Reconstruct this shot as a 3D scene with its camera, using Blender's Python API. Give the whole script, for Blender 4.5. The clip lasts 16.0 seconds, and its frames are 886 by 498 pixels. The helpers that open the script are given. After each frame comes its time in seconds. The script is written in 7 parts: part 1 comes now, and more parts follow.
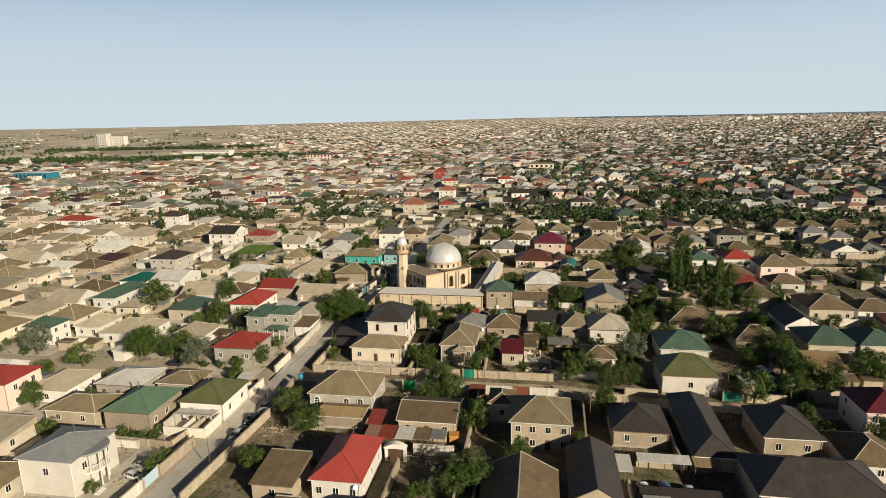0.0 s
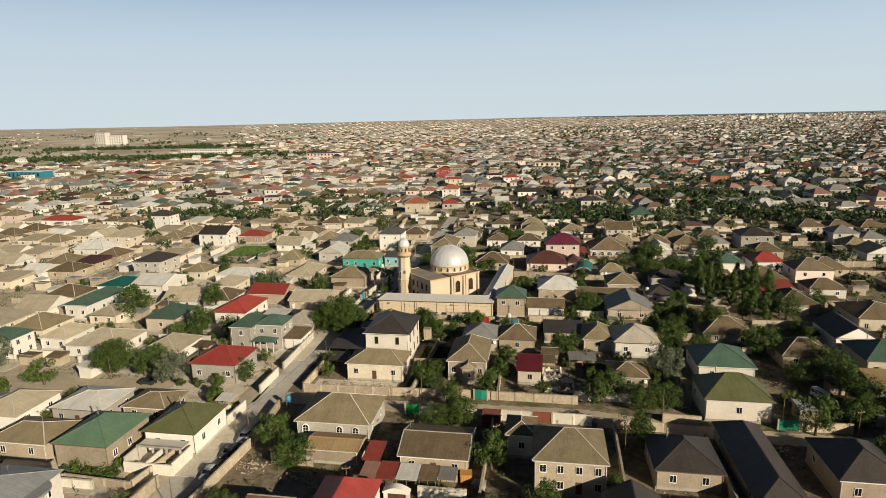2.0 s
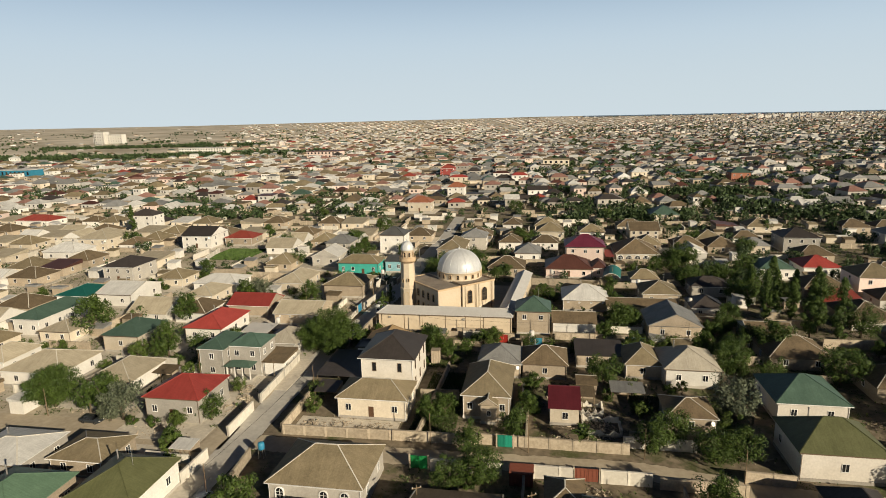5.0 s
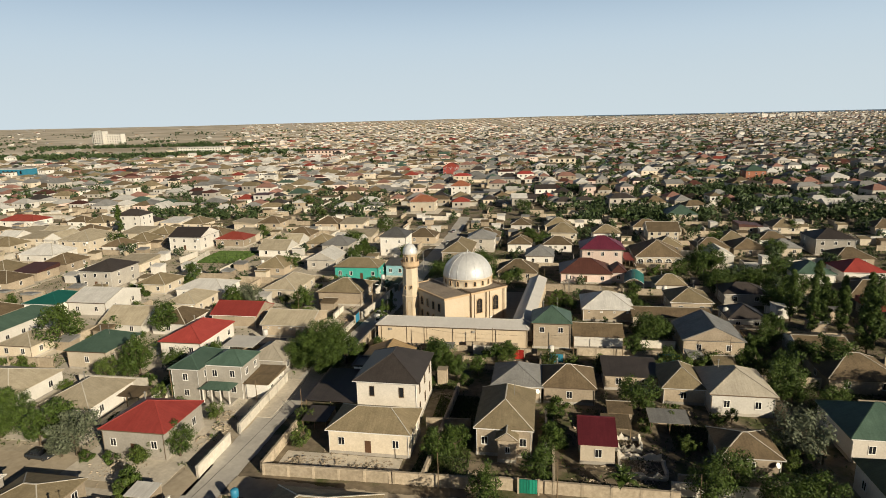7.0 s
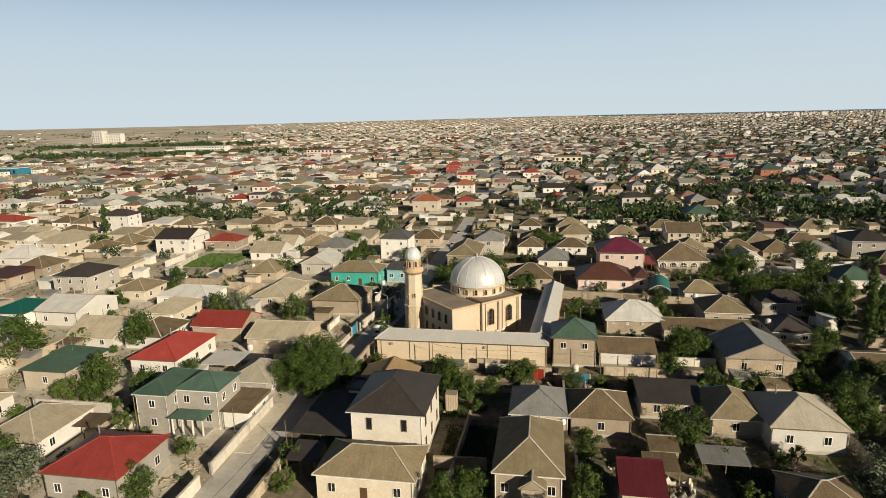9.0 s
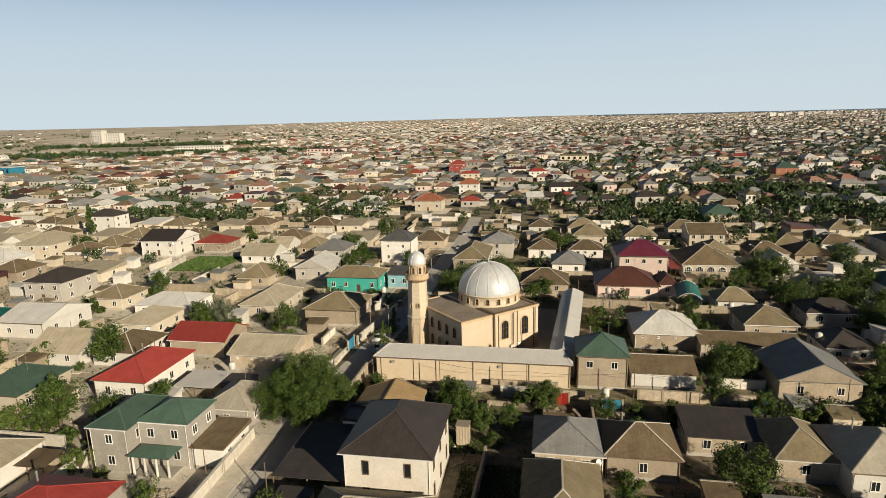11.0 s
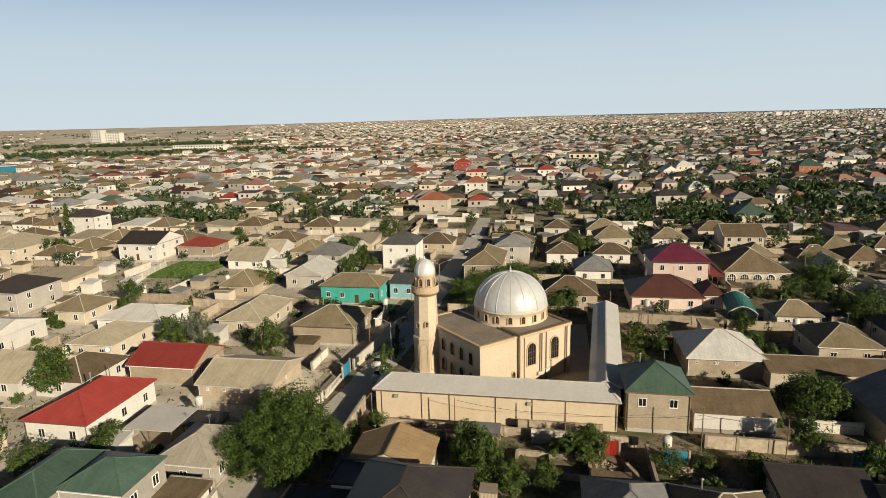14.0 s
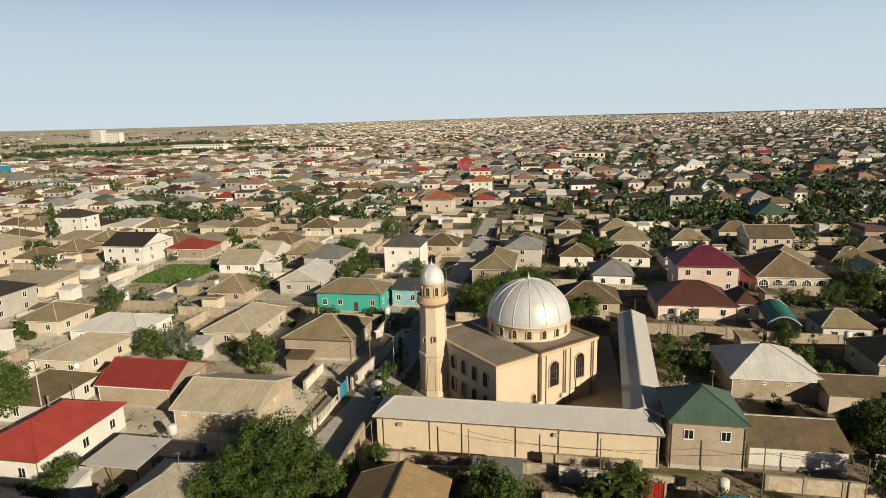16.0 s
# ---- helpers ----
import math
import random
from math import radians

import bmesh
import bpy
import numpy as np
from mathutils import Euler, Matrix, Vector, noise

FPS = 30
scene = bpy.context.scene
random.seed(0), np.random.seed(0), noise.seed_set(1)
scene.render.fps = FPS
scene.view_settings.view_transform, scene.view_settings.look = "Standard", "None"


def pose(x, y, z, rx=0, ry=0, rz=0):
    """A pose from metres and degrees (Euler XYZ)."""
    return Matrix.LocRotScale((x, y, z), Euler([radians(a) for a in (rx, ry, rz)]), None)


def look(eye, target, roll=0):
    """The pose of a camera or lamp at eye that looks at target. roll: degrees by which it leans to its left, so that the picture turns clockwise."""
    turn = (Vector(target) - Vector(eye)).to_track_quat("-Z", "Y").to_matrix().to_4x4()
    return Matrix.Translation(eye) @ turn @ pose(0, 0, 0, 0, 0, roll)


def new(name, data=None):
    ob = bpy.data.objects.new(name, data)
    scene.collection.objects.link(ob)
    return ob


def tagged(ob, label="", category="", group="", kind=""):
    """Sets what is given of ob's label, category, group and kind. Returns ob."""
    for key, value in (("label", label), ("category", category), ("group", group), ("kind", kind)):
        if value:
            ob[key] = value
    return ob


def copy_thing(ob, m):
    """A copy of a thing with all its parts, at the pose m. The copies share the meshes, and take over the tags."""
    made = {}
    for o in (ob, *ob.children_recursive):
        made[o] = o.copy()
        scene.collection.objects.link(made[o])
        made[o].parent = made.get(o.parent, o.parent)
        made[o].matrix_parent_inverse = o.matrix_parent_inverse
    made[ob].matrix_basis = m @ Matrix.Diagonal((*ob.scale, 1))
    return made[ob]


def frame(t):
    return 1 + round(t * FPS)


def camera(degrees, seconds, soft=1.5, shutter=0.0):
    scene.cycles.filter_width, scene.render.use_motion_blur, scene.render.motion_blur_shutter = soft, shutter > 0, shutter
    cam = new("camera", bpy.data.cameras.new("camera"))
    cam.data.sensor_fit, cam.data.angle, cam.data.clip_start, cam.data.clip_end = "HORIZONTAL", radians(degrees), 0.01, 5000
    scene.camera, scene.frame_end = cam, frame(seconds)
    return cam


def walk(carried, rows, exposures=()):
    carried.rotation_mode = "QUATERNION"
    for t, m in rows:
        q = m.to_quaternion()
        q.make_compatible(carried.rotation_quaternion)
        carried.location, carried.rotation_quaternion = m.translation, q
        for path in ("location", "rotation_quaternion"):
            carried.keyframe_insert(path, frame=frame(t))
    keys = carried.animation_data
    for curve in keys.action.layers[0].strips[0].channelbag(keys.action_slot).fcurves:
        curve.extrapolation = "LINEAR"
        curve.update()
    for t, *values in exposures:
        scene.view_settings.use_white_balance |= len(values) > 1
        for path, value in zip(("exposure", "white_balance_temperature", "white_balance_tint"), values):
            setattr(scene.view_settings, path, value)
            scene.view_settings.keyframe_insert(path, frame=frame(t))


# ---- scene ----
cam = camera(73.5, 16.0, soft=0.8)
PATH = [
    (0.0, (35.999, -216.441, 63.481), (15.921, -96.009, 36.688), -1.217),
    (2.0, (31.612, -198.496, 60.207), (11.182, -78.119, 33.432), -1.256),
    (4.0, (27.280, -180.968, 57.125), (6.503, -60.643, 30.379), -1.294),
    (6.0, (23.030, -164.013, 54.237), (1.910, -43.740, 27.524), -1.333),
    (8.0, (18.884, -147.787, 51.543), (-2.572, -27.564, 24.871), -1.372),
    (10.0, (14.867, -132.445, 49.040), (-6.921, -12.271, 22.418), -1.410),
    (12.0, (11.004, -118.144, 46.731), (-11.108, 1.982, 20.165), -1.449),
    (14.0, (7.320, -105.041, 44.615), (-15.111, 15.040, 18.113), -1.488),
    (16.0, (3.840, -93.289, 42.693), (-18.906, 26.748, 16.261), -1.526),
]
walk(cam, [(t, look(eye, target, roll)) for t, eye, target, roll in PATH], [(0.0, 0.4, 6500, 10)])

# ---- daylight ----
SUN_ELEV, SUN_AZ = 20.5, -41.0      # degrees; azimuth counted from +x towards +y
world = bpy.data.worlds.new("sky")
scene.world = world
world.use_nodes = True
wn = world.node_tree
sky = wn.nodes.new("ShaderNodeTexSky")
sky.sky_type = "NISHITA"
sky.sun_disc = False
sky.sun_elevation = radians(SUN_ELEV)
sky.sun_rotation = radians(90 - SUN_AZ)
sky.altitude = 20
sky.air_density, sky.dust_density, sky.ozone_density = 0.16, 0.0, 1.0
wn.nodes["Background"].inputs["Strength"].default_value = 0.05
up = wn.nodes.new("ShaderNodeTexCoord")
high = wn.nodes.new("ShaderNodeSeparateXYZ")
wn.links.new(up.outputs["Generated"], high.inputs[0])


def by_height(lo, hi, a, b):
    """A value that goes smoothly from a to b between two heights over the horizon."""
    n = wn.nodes.new("ShaderNodeMapRange")
    n.interpolation_type = "SMOOTHSTEP"
    n.inputs["From Min"].default_value, n.inputs["From Max"].default_value = lo, hi
    n.inputs["To Min"].default_value, n.inputs["To Max"].default_value = a, b
    wn.links.new(high.outputs[2], n.inputs["Value"])
    return n.outputs[0]


air = wn.nodes.new("ShaderNodeMix")               # summer haze, palest at the horizon
air.data_type = "RGBA"
air.inputs[6].default_value = (9.5, 10.9, 11.5, 1.0)
air.inputs[7].default_value = (6.3, 8.9, 11.6, 1.0)
wn.links.new(by_height(0.0, 0.3, 0.0, 1.0), air.inputs[0])
haze = wn.nodes.new("ShaderNodeMix")              # it thins out overhead into the clear sky
haze.data_type = "RGBA"
wn.links.new(by_height(0.1, 0.42, 0.96, 0.0), haze.inputs[0])
wn.links.new(sky.outputs[0], haze.inputs[6])
wn.links.new(air.outputs[2], haze.inputs[7])
wn.links.new(haze.outputs[2], wn.nodes["Background"].inputs["Color"])
sun_data = bpy.data.lights.new("sun", "SUN")
sun_data.energy, sun_data.angle, sun_data.color = 4.8, radians(0.6), (1.0, 0.866, 0.645)
sun = new("sun", sun_data)
ce = math.cos(radians(SUN_ELEV))
sun.matrix_world = look((300 * ce * math.cos(radians(SUN_AZ)), 300 * ce * math.sin(radians(SUN_AZ)), 300 * math.sin(radians(SUN_ELEV))), (0, 0, 0))

rnd = random.Random(11)


# ---- materials ----
def node(nt, kind, **sockets):
    n = nt.nodes.new(kind)
    for key, value in sockets.items():
        n.inputs[key].default_value = value
    return n


def rgba(c):
    return (c[0], c[1], c[2], 1.0)


def surface(name, dark, light, rough=0.8, metal=0.0, grain=6.0, patch=0.35, bump=0.3, ribs=0.0, island=False, jitter=0.25, spec=0.4, streak=1.0):
    """Colour between dark and light at two scales, fine relief, ribs down a roof's slope, a little difference from thing to thing."""
    m = bpy.data.materials.new(name)
    m.use_nodes = True
    nt = m.node_tree
    b = nt.nodes["Principled BSDF"]
    link = nt.links.new
    co = node(nt, "ShaderNodeTexCoord")
    n1 = node(nt, "ShaderNodeTexNoise", Scale=grain, Detail=4.0)
    n2 = node(nt, "ShaderNodeTexNoise", Scale=patch, Detail=5.0, Roughness=0.65)
    link(co.outputs["Object"], n1.inputs["Vector"])
    link(co.outputs["Object"], n2.inputs["Vector"])
    mixf = node(nt, "ShaderNodeMath")
    mixf.operation = "MULTIPLY_ADD"
    mixf.inputs[1].default_value = 0.45
    half = node(nt, "ShaderNodeMath")
    half.operation = "MULTIPLY"
    half.inputs[1].default_value = 0.62
    link(n2.outputs[0], half.inputs[0])
    link(n1.outputs[0], mixf.inputs[0])
    link(half.outputs[0], mixf.inputs[2])
    ramp = node(nt, "ShaderNodeValToRGB")
    ramp.color_ramp.elements[0].position, ramp.color_ramp.elements[1].position = 0.34, 0.72
    ramp.color_ramp.elements[0].color, ramp.color_ramp.elements[1].color = rgba(dark), rgba(light)
    link(mixf.outputs[0], ramp.inputs[0])
    who = node(nt, "ShaderNodeNewGeometry") if island else node(nt, "ShaderNodeObjectInfo")
    value = node(nt, "ShaderNodeMapRange")
    value.inputs["To Min"].default_value, value.inputs["To Max"].default_value = 1 - jitter, 1 + jitter * 0.7
    link(who.outputs["Random Per Island" if island else "Random"], value.inputs["Value"])
    hsv = node(nt, "ShaderNodeHueSaturation")
    link(value.outputs[0], hsv.inputs["Value"])
    link(ramp.outputs[0], hsv.inputs["Color"])
    link(hsv.outputs[0], b.inputs["Base Color"])
    b.inputs["Roughness"].default_value, b.inputs["Metallic"].default_value = rough, metal
    b.inputs["Specular IOR Level"].default_value = spec
    height = n1.outputs[0]
    if ribs:
        xyz = node(nt, "ShaderNodeSeparateXYZ")
        nor = node(nt, "ShaderNodeSeparateXYZ")
        link(co.outputs["Object"], xyz.inputs[0])
        link(co.outputs["Normal"], nor.inputs[0])
        ax, ay = node(nt, "ShaderNodeMath"), node(nt, "ShaderNodeMath")
        ax.operation = ay.operation = "ABSOLUTE"
        link(nor.outputs[0], ax.inputs[0])
        link(nor.outputs[1], ay.inputs[0])
        side = node(nt, "ShaderNodeMath")
        side.operation = "GREATER_THAN"
        link(ax.outputs[0], side.inputs[0])
        link(ay.outputs[0], side.inputs[1])
        pick = node(nt, "ShaderNodeMix")
        link(side.outputs[0], pick.inputs[0])
        link(xyz.outputs[0], pick.inputs[2])
        link(xyz.outputs[1], pick.inputs[3])
        turn = node(nt, "ShaderNodeMath")
        turn.operation = "MULTIPLY"
        turn.inputs[1].default_value = 2 * math.pi / ribs
        link(pick.outputs[0], turn.inputs[0])
        wave = node(nt, "ShaderNodeMath")
        wave.operation = "SINE"
        link(turn.outputs[0], wave.inputs[0])
        sheet = node(nt, "ShaderNodeMath")
        sheet.operation = "MULTIPLY_ADD"
        sheet.inputs[1].default_value = 0.6
        link(wave.outputs[0], sheet.inputs[0])
        link(n1.outputs[0], sheet.inputs[2])
        height = sheet.outputs[0]
        # the sheets differ a little from one another
        # and rain has streaked them down the slope
        where = node(nt, "ShaderNodeCombineXYZ")
        slow = node(nt, "ShaderNodeMath")
        slow.operation = "MULTIPLY"
        slow.inputs[1].default_value = 0.22
        link(xyz.outputs[2], slow.inputs[0])
        link(pick.outputs[0], where.inputs[0])
        link(slow.outputs[0], where.inputs[1])
        link(who.outputs["Random Per Island" if island else "Random"], where.inputs[2])
        strip = node(nt, "ShaderNodeTexNoise", Scale=2.6, Detail=3.0, Roughness=0.65)
        link(where.outputs[0], strip.inputs["Vector"])
        tone = node(nt, "ShaderNodeMapRange")
        tone.inputs["From Min"].default_value, tone.inputs["From Max"].default_value = 0.3, 0.7
        tone.inputs["To Min"].default_value, tone.inputs["To Max"].default_value = 1 - 0.13 * streak, 1 + 0.1 * streak
        link(strip.outputs[0], tone.inputs["Value"])
        more = node(nt, "ShaderNodeHueSaturation")
        link(tone.outputs[0], more.inputs["Value"])
        link(hsv.outputs[0], more.inputs["Color"])
        link(more.outputs[0], b.inputs["Base Color"])
    if bump:
        bn = node(nt, "ShaderNodeBump", Strength=bump, Distance=0.05)
        link(height, bn.inputs["Height"])
        link(bn.outputs[0], b.inputs["Normal"])
    return m


def leafy(name, dark, light):
    m = surface(name, dark, light, rough=0.6, grain=0.9, patch=0.25, bump=0.0, island=True, jitter=0.4, spec=0.25)
    m.node_tree.nodes["Principled BSDF"].inputs["Subsurface Weight"].default_value = 0.0
    return m


M = {}
for key, dark, light, kw in (
    ("cream", (0.48, 0.415, 0.32), (0.65, 0.58, 0.47), {}),
    ("white", (0.54, 0.515, 0.47), (0.70, 0.68, 0.635), {}),
    ("stone", (0.27, 0.222, 0.162), (0.45, 0.375, 0.285), {}),
    ("grey", (0.30, 0.28, 0.25), (0.45, 0.42, 0.37), {}),
    ("pink", (0.58, 0.45, 0.39), (0.74, 0.60, 0.53), {}),
    ("teal", (0.035, 0.30, 0.25), (0.06, 0.40, 0.33), {}),
    ("pale", (0.45, 0.42, 0.37), (0.6, 0.56, 0.5), {}),
    ("sky", (0.20, 0.40, 0.46), (0.30, 0.52, 0.58), {}),
    ("orange", (0.34, 0.13, 0.08), (0.46, 0.20, 0.12), {}),
    ("redwall", (0.24, 0.045, 0.04), (0.32, 0.07, 0.06), {}),
):
    M["w_" + key] = surface("wall_" + key, dark, light, rough=0.88, grain=3.0, patch=0.3, bump=0.25, **kw)
for key, dark, light, rough in (
    ("brown", (0.085, 0.062, 0.036), (0.175, 0.13, 0.078), 0.85),
    ("tan", (0.145, 0.116, 0.068), (0.265, 0.215, 0.133), 0.85),
    # tan again, with the hazy glare over the west put into its colour
    ("sand", (0.29, 0.25, 0.178), (0.45, 0.395, 0.295), 0.85),
    ("pale", (0.30, 0.27, 0.215), (0.44, 0.40, 0.33), 0.75),
    ("gold", (0.22, 0.15, 0.075), (0.34, 0.24, 0.125), 0.8),
    ("palegrey", (0.42, 0.41, 0.39), (0.62, 0.61, 0.58), 0.6),
    ("grey", (0.15, 0.15, 0.15), (0.27, 0.27, 0.26), 0.6),
    ("pinkish", (0.22, 0.115, 0.09), (0.32, 0.18, 0.145), 0.7),
    ("dark", (0.034, 0.029, 0.027), (0.068, 0.058, 0.053), 0.5),
    ("leafgreen", (0.075, 0.13, 0.085), (0.115, 0.19, 0.125), 0.6),
    ("slate", (0.055, 0.056, 0.056), (0.10, 0.10, 0.098), 0.6),
    ("steel", (0.22, 0.225, 0.235), (0.32, 0.33, 0.34), 0.6),
    ("choc", (0.06, 0.025, 0.02), (0.10, 0.042, 0.032), 0.5),
    ("red", (0.25, 0.036, 0.03), (0.35, 0.062, 0.05), 0.55),
    ("redold", (0.20, 0.035, 0.025), (0.31, 0.065, 0.045), 0.6),
    ("wine", (0.08, 0.012, 0.018), (0.125, 0.02, 0.028), 0.5),
    ("purple", (0.085, 0.014, 0.03), (0.135, 0.026, 0.048), 0.5),
    ("green", (0.046, 0.082, 0.062), (0.084, 0.137, 0.105), 0.5),
    ("olive", (0.075, 0.08, 0.034), (0.12, 0.125, 0.058), 0.5),
    ("orange", (0.24, 0.085, 0.045), (0.34, 0.135, 0.075), 0.7),
    ("teal", (0.01, 0.09, 0.078), (0.016, 0.135, 0.11), 0.5),
):
    M["r_" + key] = surface("roof_" + key, dark, light, rough=rough, grain=4.0, patch=0.45, bump=0.045, ribs=0.36, jitter=0.22)
M["r_sheet"] = surface("pale_sheet_roof", (0.50, 0.485, 0.46), (0.60, 0.585, 0.555), rough=0.65, grain=2.0, patch=0.3, bump=0.07, ribs=0.36, jitter=0.03, streak=0.25)
M["cap"] = surface("roof_ridge_cap", (0.36, 0.33, 0.28), (0.58, 0.55, 0.48), rough=0.7, bump=0.1)
M["frame"] = surface("white_window_frame", (0.66, 0.65, 0.62), (0.8, 0.79, 0.76), rough=0.4, bump=0.0)
M["pane"] = surface("window_glass", (0.012, 0.014, 0.017), (0.02, 0.022, 0.026), rough=0.08, bump=0.0, spec=0.6)
M["door"] = surface("brown_door", (0.08, 0.04, 0.02), (0.15, 0.08, 0.045), rough=0.6)
M["sand"] = surface("mosque_stone", (0.455, 0.378, 0.275), (0.575, 0.487, 0.37), rough=0.85, grain=2.5, patch=0.2, bump=0.15, jitter=0.04)
M["plaster"] = surface("cream_plaster", (0.52, 0.425, 0.305), (0.63, 0.53, 0.395), rough=0.88, grain=1.6, patch=0.22, bump=0.2, jitter=0.03)
M["sandtrim"] = surface("mosque_trim", (0.40, 0.29, 0.18), (0.52, 0.39, 0.25), rough=0.85, bump=0.15, jitter=0.04)
M["coping"] = surface("brown_coping", (0.10, 0.07, 0.045), (0.18, 0.13, 0.085), rough=0.8, bump=0.2)
M["felt"] = surface("roofing_felt", (0.15, 0.125, 0.10), (0.26, 0.22, 0.18), rough=0.9, grain=2.0, patch=0.3, bump=0.2)
M["domemetal"] = surface("dome_metal", (0.46, 0.47, 0.475), (0.60, 0.605, 0.605), rough=0.42, metal=0.15, grain=1.5, patch=0.25, bump=0.05, jitter=0.05)
M["fence"] = surface("fence_stone", (0.30, 0.25, 0.185), (0.50, 0.425, 0.325), rough=0.9, grain=2.0, patch=0.5, bump=0.4)
M["fencewhite"] = surface("fence_white", (0.50, 0.465, 0.40), (0.68, 0.645, 0.57), rough=0.9, grain=2.0, patch=0.4, bump=0.3)
M["asphalt"] = surface("worn_asphalt", (0.36, 0.34, 0.31), (0.52, 0.50, 0.455), rough=0.9, grain=1.2, patch=0.16, bump=0.3, jitter=0.02)
M["dust"] = surface("dusty_lane", (0.33, 0.275, 0.20), (0.50, 0.43, 0.325), rough=0.95, grain=1.0, patch=0.12, bump=0.4, jitter=0.02)
M["concrete"] = surface("yard_concrete", (0.42, 0.38, 0.315), (0.64, 0.585, 0.495), rough=0.9, grain=1.5, patch=0.3, bump=0.2, jitter=0.25)
M["bark"] = surface("bark", (0.06, 0.045, 0.03), (0.13, 0.10, 0.07), rough=0.95, grain=8, bump=0.6)
M["leaf"] = leafy("leaves", (0.022, 0.043, 0.008), (0.078, 0.12, 0.02))
M["leaf_far"] = leafy("leaves_far", (0.024, 0.043, 0.016), (0.066, 0.10, 0.036))
M["leaf_light"] = leafy("leaves_light", (0.04, 0.068, 0.013), (0.105, 0.145, 0.027))
M["leaf_grey"] = leafy("leaves_silver", (0.07, 0.085, 0.05), (0.14, 0.16, 0.10))
M["weed"] = leafy("weeds_green", (0.03, 0.05, 0.014), (0.085, 0.115, 0.03))
M["grass"] = leafy("grass", (0.035, 0.07, 0.012), (0.075, 0.125, 0.025))
M["pole"] = surface("pole_metal", (0.25, 0.24, 0.22), (0.36, 0.35, 0.33), rough=0.5, metal=0.4, bump=0.0)
M["wood"] = surface("old_wood", (0.12, 0.085, 0.05), (0.22, 0.16, 0.10), rough=0.9, grain=8, bump=0.5)
M["gate_blue"] = surface("gate_blue", (0.03, 0.22, 0.38), (0.05, 0.30, 0.48), rough=0.5, bump=0.1)
M["gate_green"] = surface("gate_green", (0.01, 0.20, 0.14), (0.02, 0.28, 0.19), rough=0.5, bump=0.1)
M["gate_vivid"] = surface("gate_vivid_green", (0.01, 0.20, 0.05), (0.02, 0.28, 0.08), rough=0.5, bump=0.1)
M["gate_red"] = surface("gate_red", (0.30, 0.02, 0.015), (0.42, 0.035, 0.025), rough=0.5, bump=0.1)
M["gate_pale"] = surface("gate_pale_blue", (0.30, 0.42, 0.48), (0.42, 0.54, 0.60), rough=0.5, bump=0.1)
M["ochre"] = surface("ochre_paint", (0.36, 0.17, 0.04), (0.48, 0.25, 0.07), rough=0.6, bump=0.2)
M["gate_rust"] = surface("gate_rust", (0.16, 0.05, 0.03), (0.25, 0.08, 0.05), rough=0.6, bump=0.1)
M["rubber"] = surface("tyre", (0.012, 0.012, 0.012), (0.025, 0.025, 0.025), rough=0.8, bump=0.0)
M["tarp_blue"] = surface("blue_tarp", (0.02, 0.16, 0.26), (0.04, 0.24, 0.36), rough=0.6, bump=0.1)


def earth():
    """Dry sandy soil with worn tracks and thin weeds; far out pale open steppe, lightened further for haze."""
    m = surface("dry_soil", (0.085, 0.069, 0.047), (0.30, 0.245, 0.172), rough=0.95, grain=0.8, patch=0.05, bump=0.5, jitter=0.0)
    nt = m.node_tree
    b = nt.nodes["Principled BSDF"]
    base = b.inputs["Base Color"].links[0].from_socket
    co = node(nt, "ShaderNodeTexCoord")
    n = node(nt, "ShaderNodeTexNoise", Scale=0.11, Detail=6.0, Roughness=0.7)
    nt.links.new(co.outputs["Object"], n.inputs["Vector"])
    r = node(nt, "ShaderNodeValToRGB")
    r.color_ramp.elements[0].position, r.color_ramp.elements[1].position = 0.50, 0.62
    nt.links.new(n.outputs[0], r.inputs[0])
    mix = node(nt, "ShaderNodeMix")
    mix.data_type = "RGBA"
    mix.inputs[7].default_value = (0.075, 0.085, 0.03, 1)
    nt.links.new(r.outputs[0], mix.inputs[0])
    nt.links.new(base, mix.inputs[6])
    # open steppe and dust further out, with distance haze put into the pale colour
    sep = node(nt, "ShaderNodeVectorMath")
    sep.operation = "LENGTH"
    nt.links.new(co.outputs["Object"], sep.inputs[0])
    out = node(nt, "ShaderNodeMapRange")
    out.inputs["From Min"].default_value, out.inputs["From Max"].default_value = 450, 950
    nt.links.new(sep.outputs["Value"], out.inputs["Value"])
    strips = node(nt, "ShaderNodeTexNoise", Scale=0.004, Detail=4.0, Roughness=0.6)
    nt.links.new(co.outputs["Object"], strips.inputs["Vector"])
    pale = node(nt, "ShaderNodeValToRGB")
    pale.color_ramp.elements[0].position, pale.color_ramp.elements[1].position = 0.38, 0.62
    pale.color_ramp.elements[0].color, pale.color_ramp.elements[1].color = (0.33, 0.285, 0.21, 1), (0.58, 0.51, 0.41, 1)
    nt.links.new(strips.outputs[0], pale.inputs[0])
    mix2 = node(nt, "ShaderNodeMix")
    mix2.data_type = "RGBA"
    nt.links.new(out.outputs[0], mix2.inputs[0])
    nt.links.new(mix.outputs[2], mix2.inputs[6])
    nt.links.new(pale.outputs[0], mix2.inputs[7])
    nt.links.new(mix2.outputs[2], b.inputs["Base Color"])
    return m


M["soil"] = earth()


# ---- building helpers ----
def mesh_of(bm, name, material=None):
    me = bpy.data.meshes.new(name)
    bm.to_mesh(me)
    bm.free()
    for mt in (material if isinstance(material, (list, tuple)) else [material]):
        if mt:
            me.materials.append(mt)
    return me


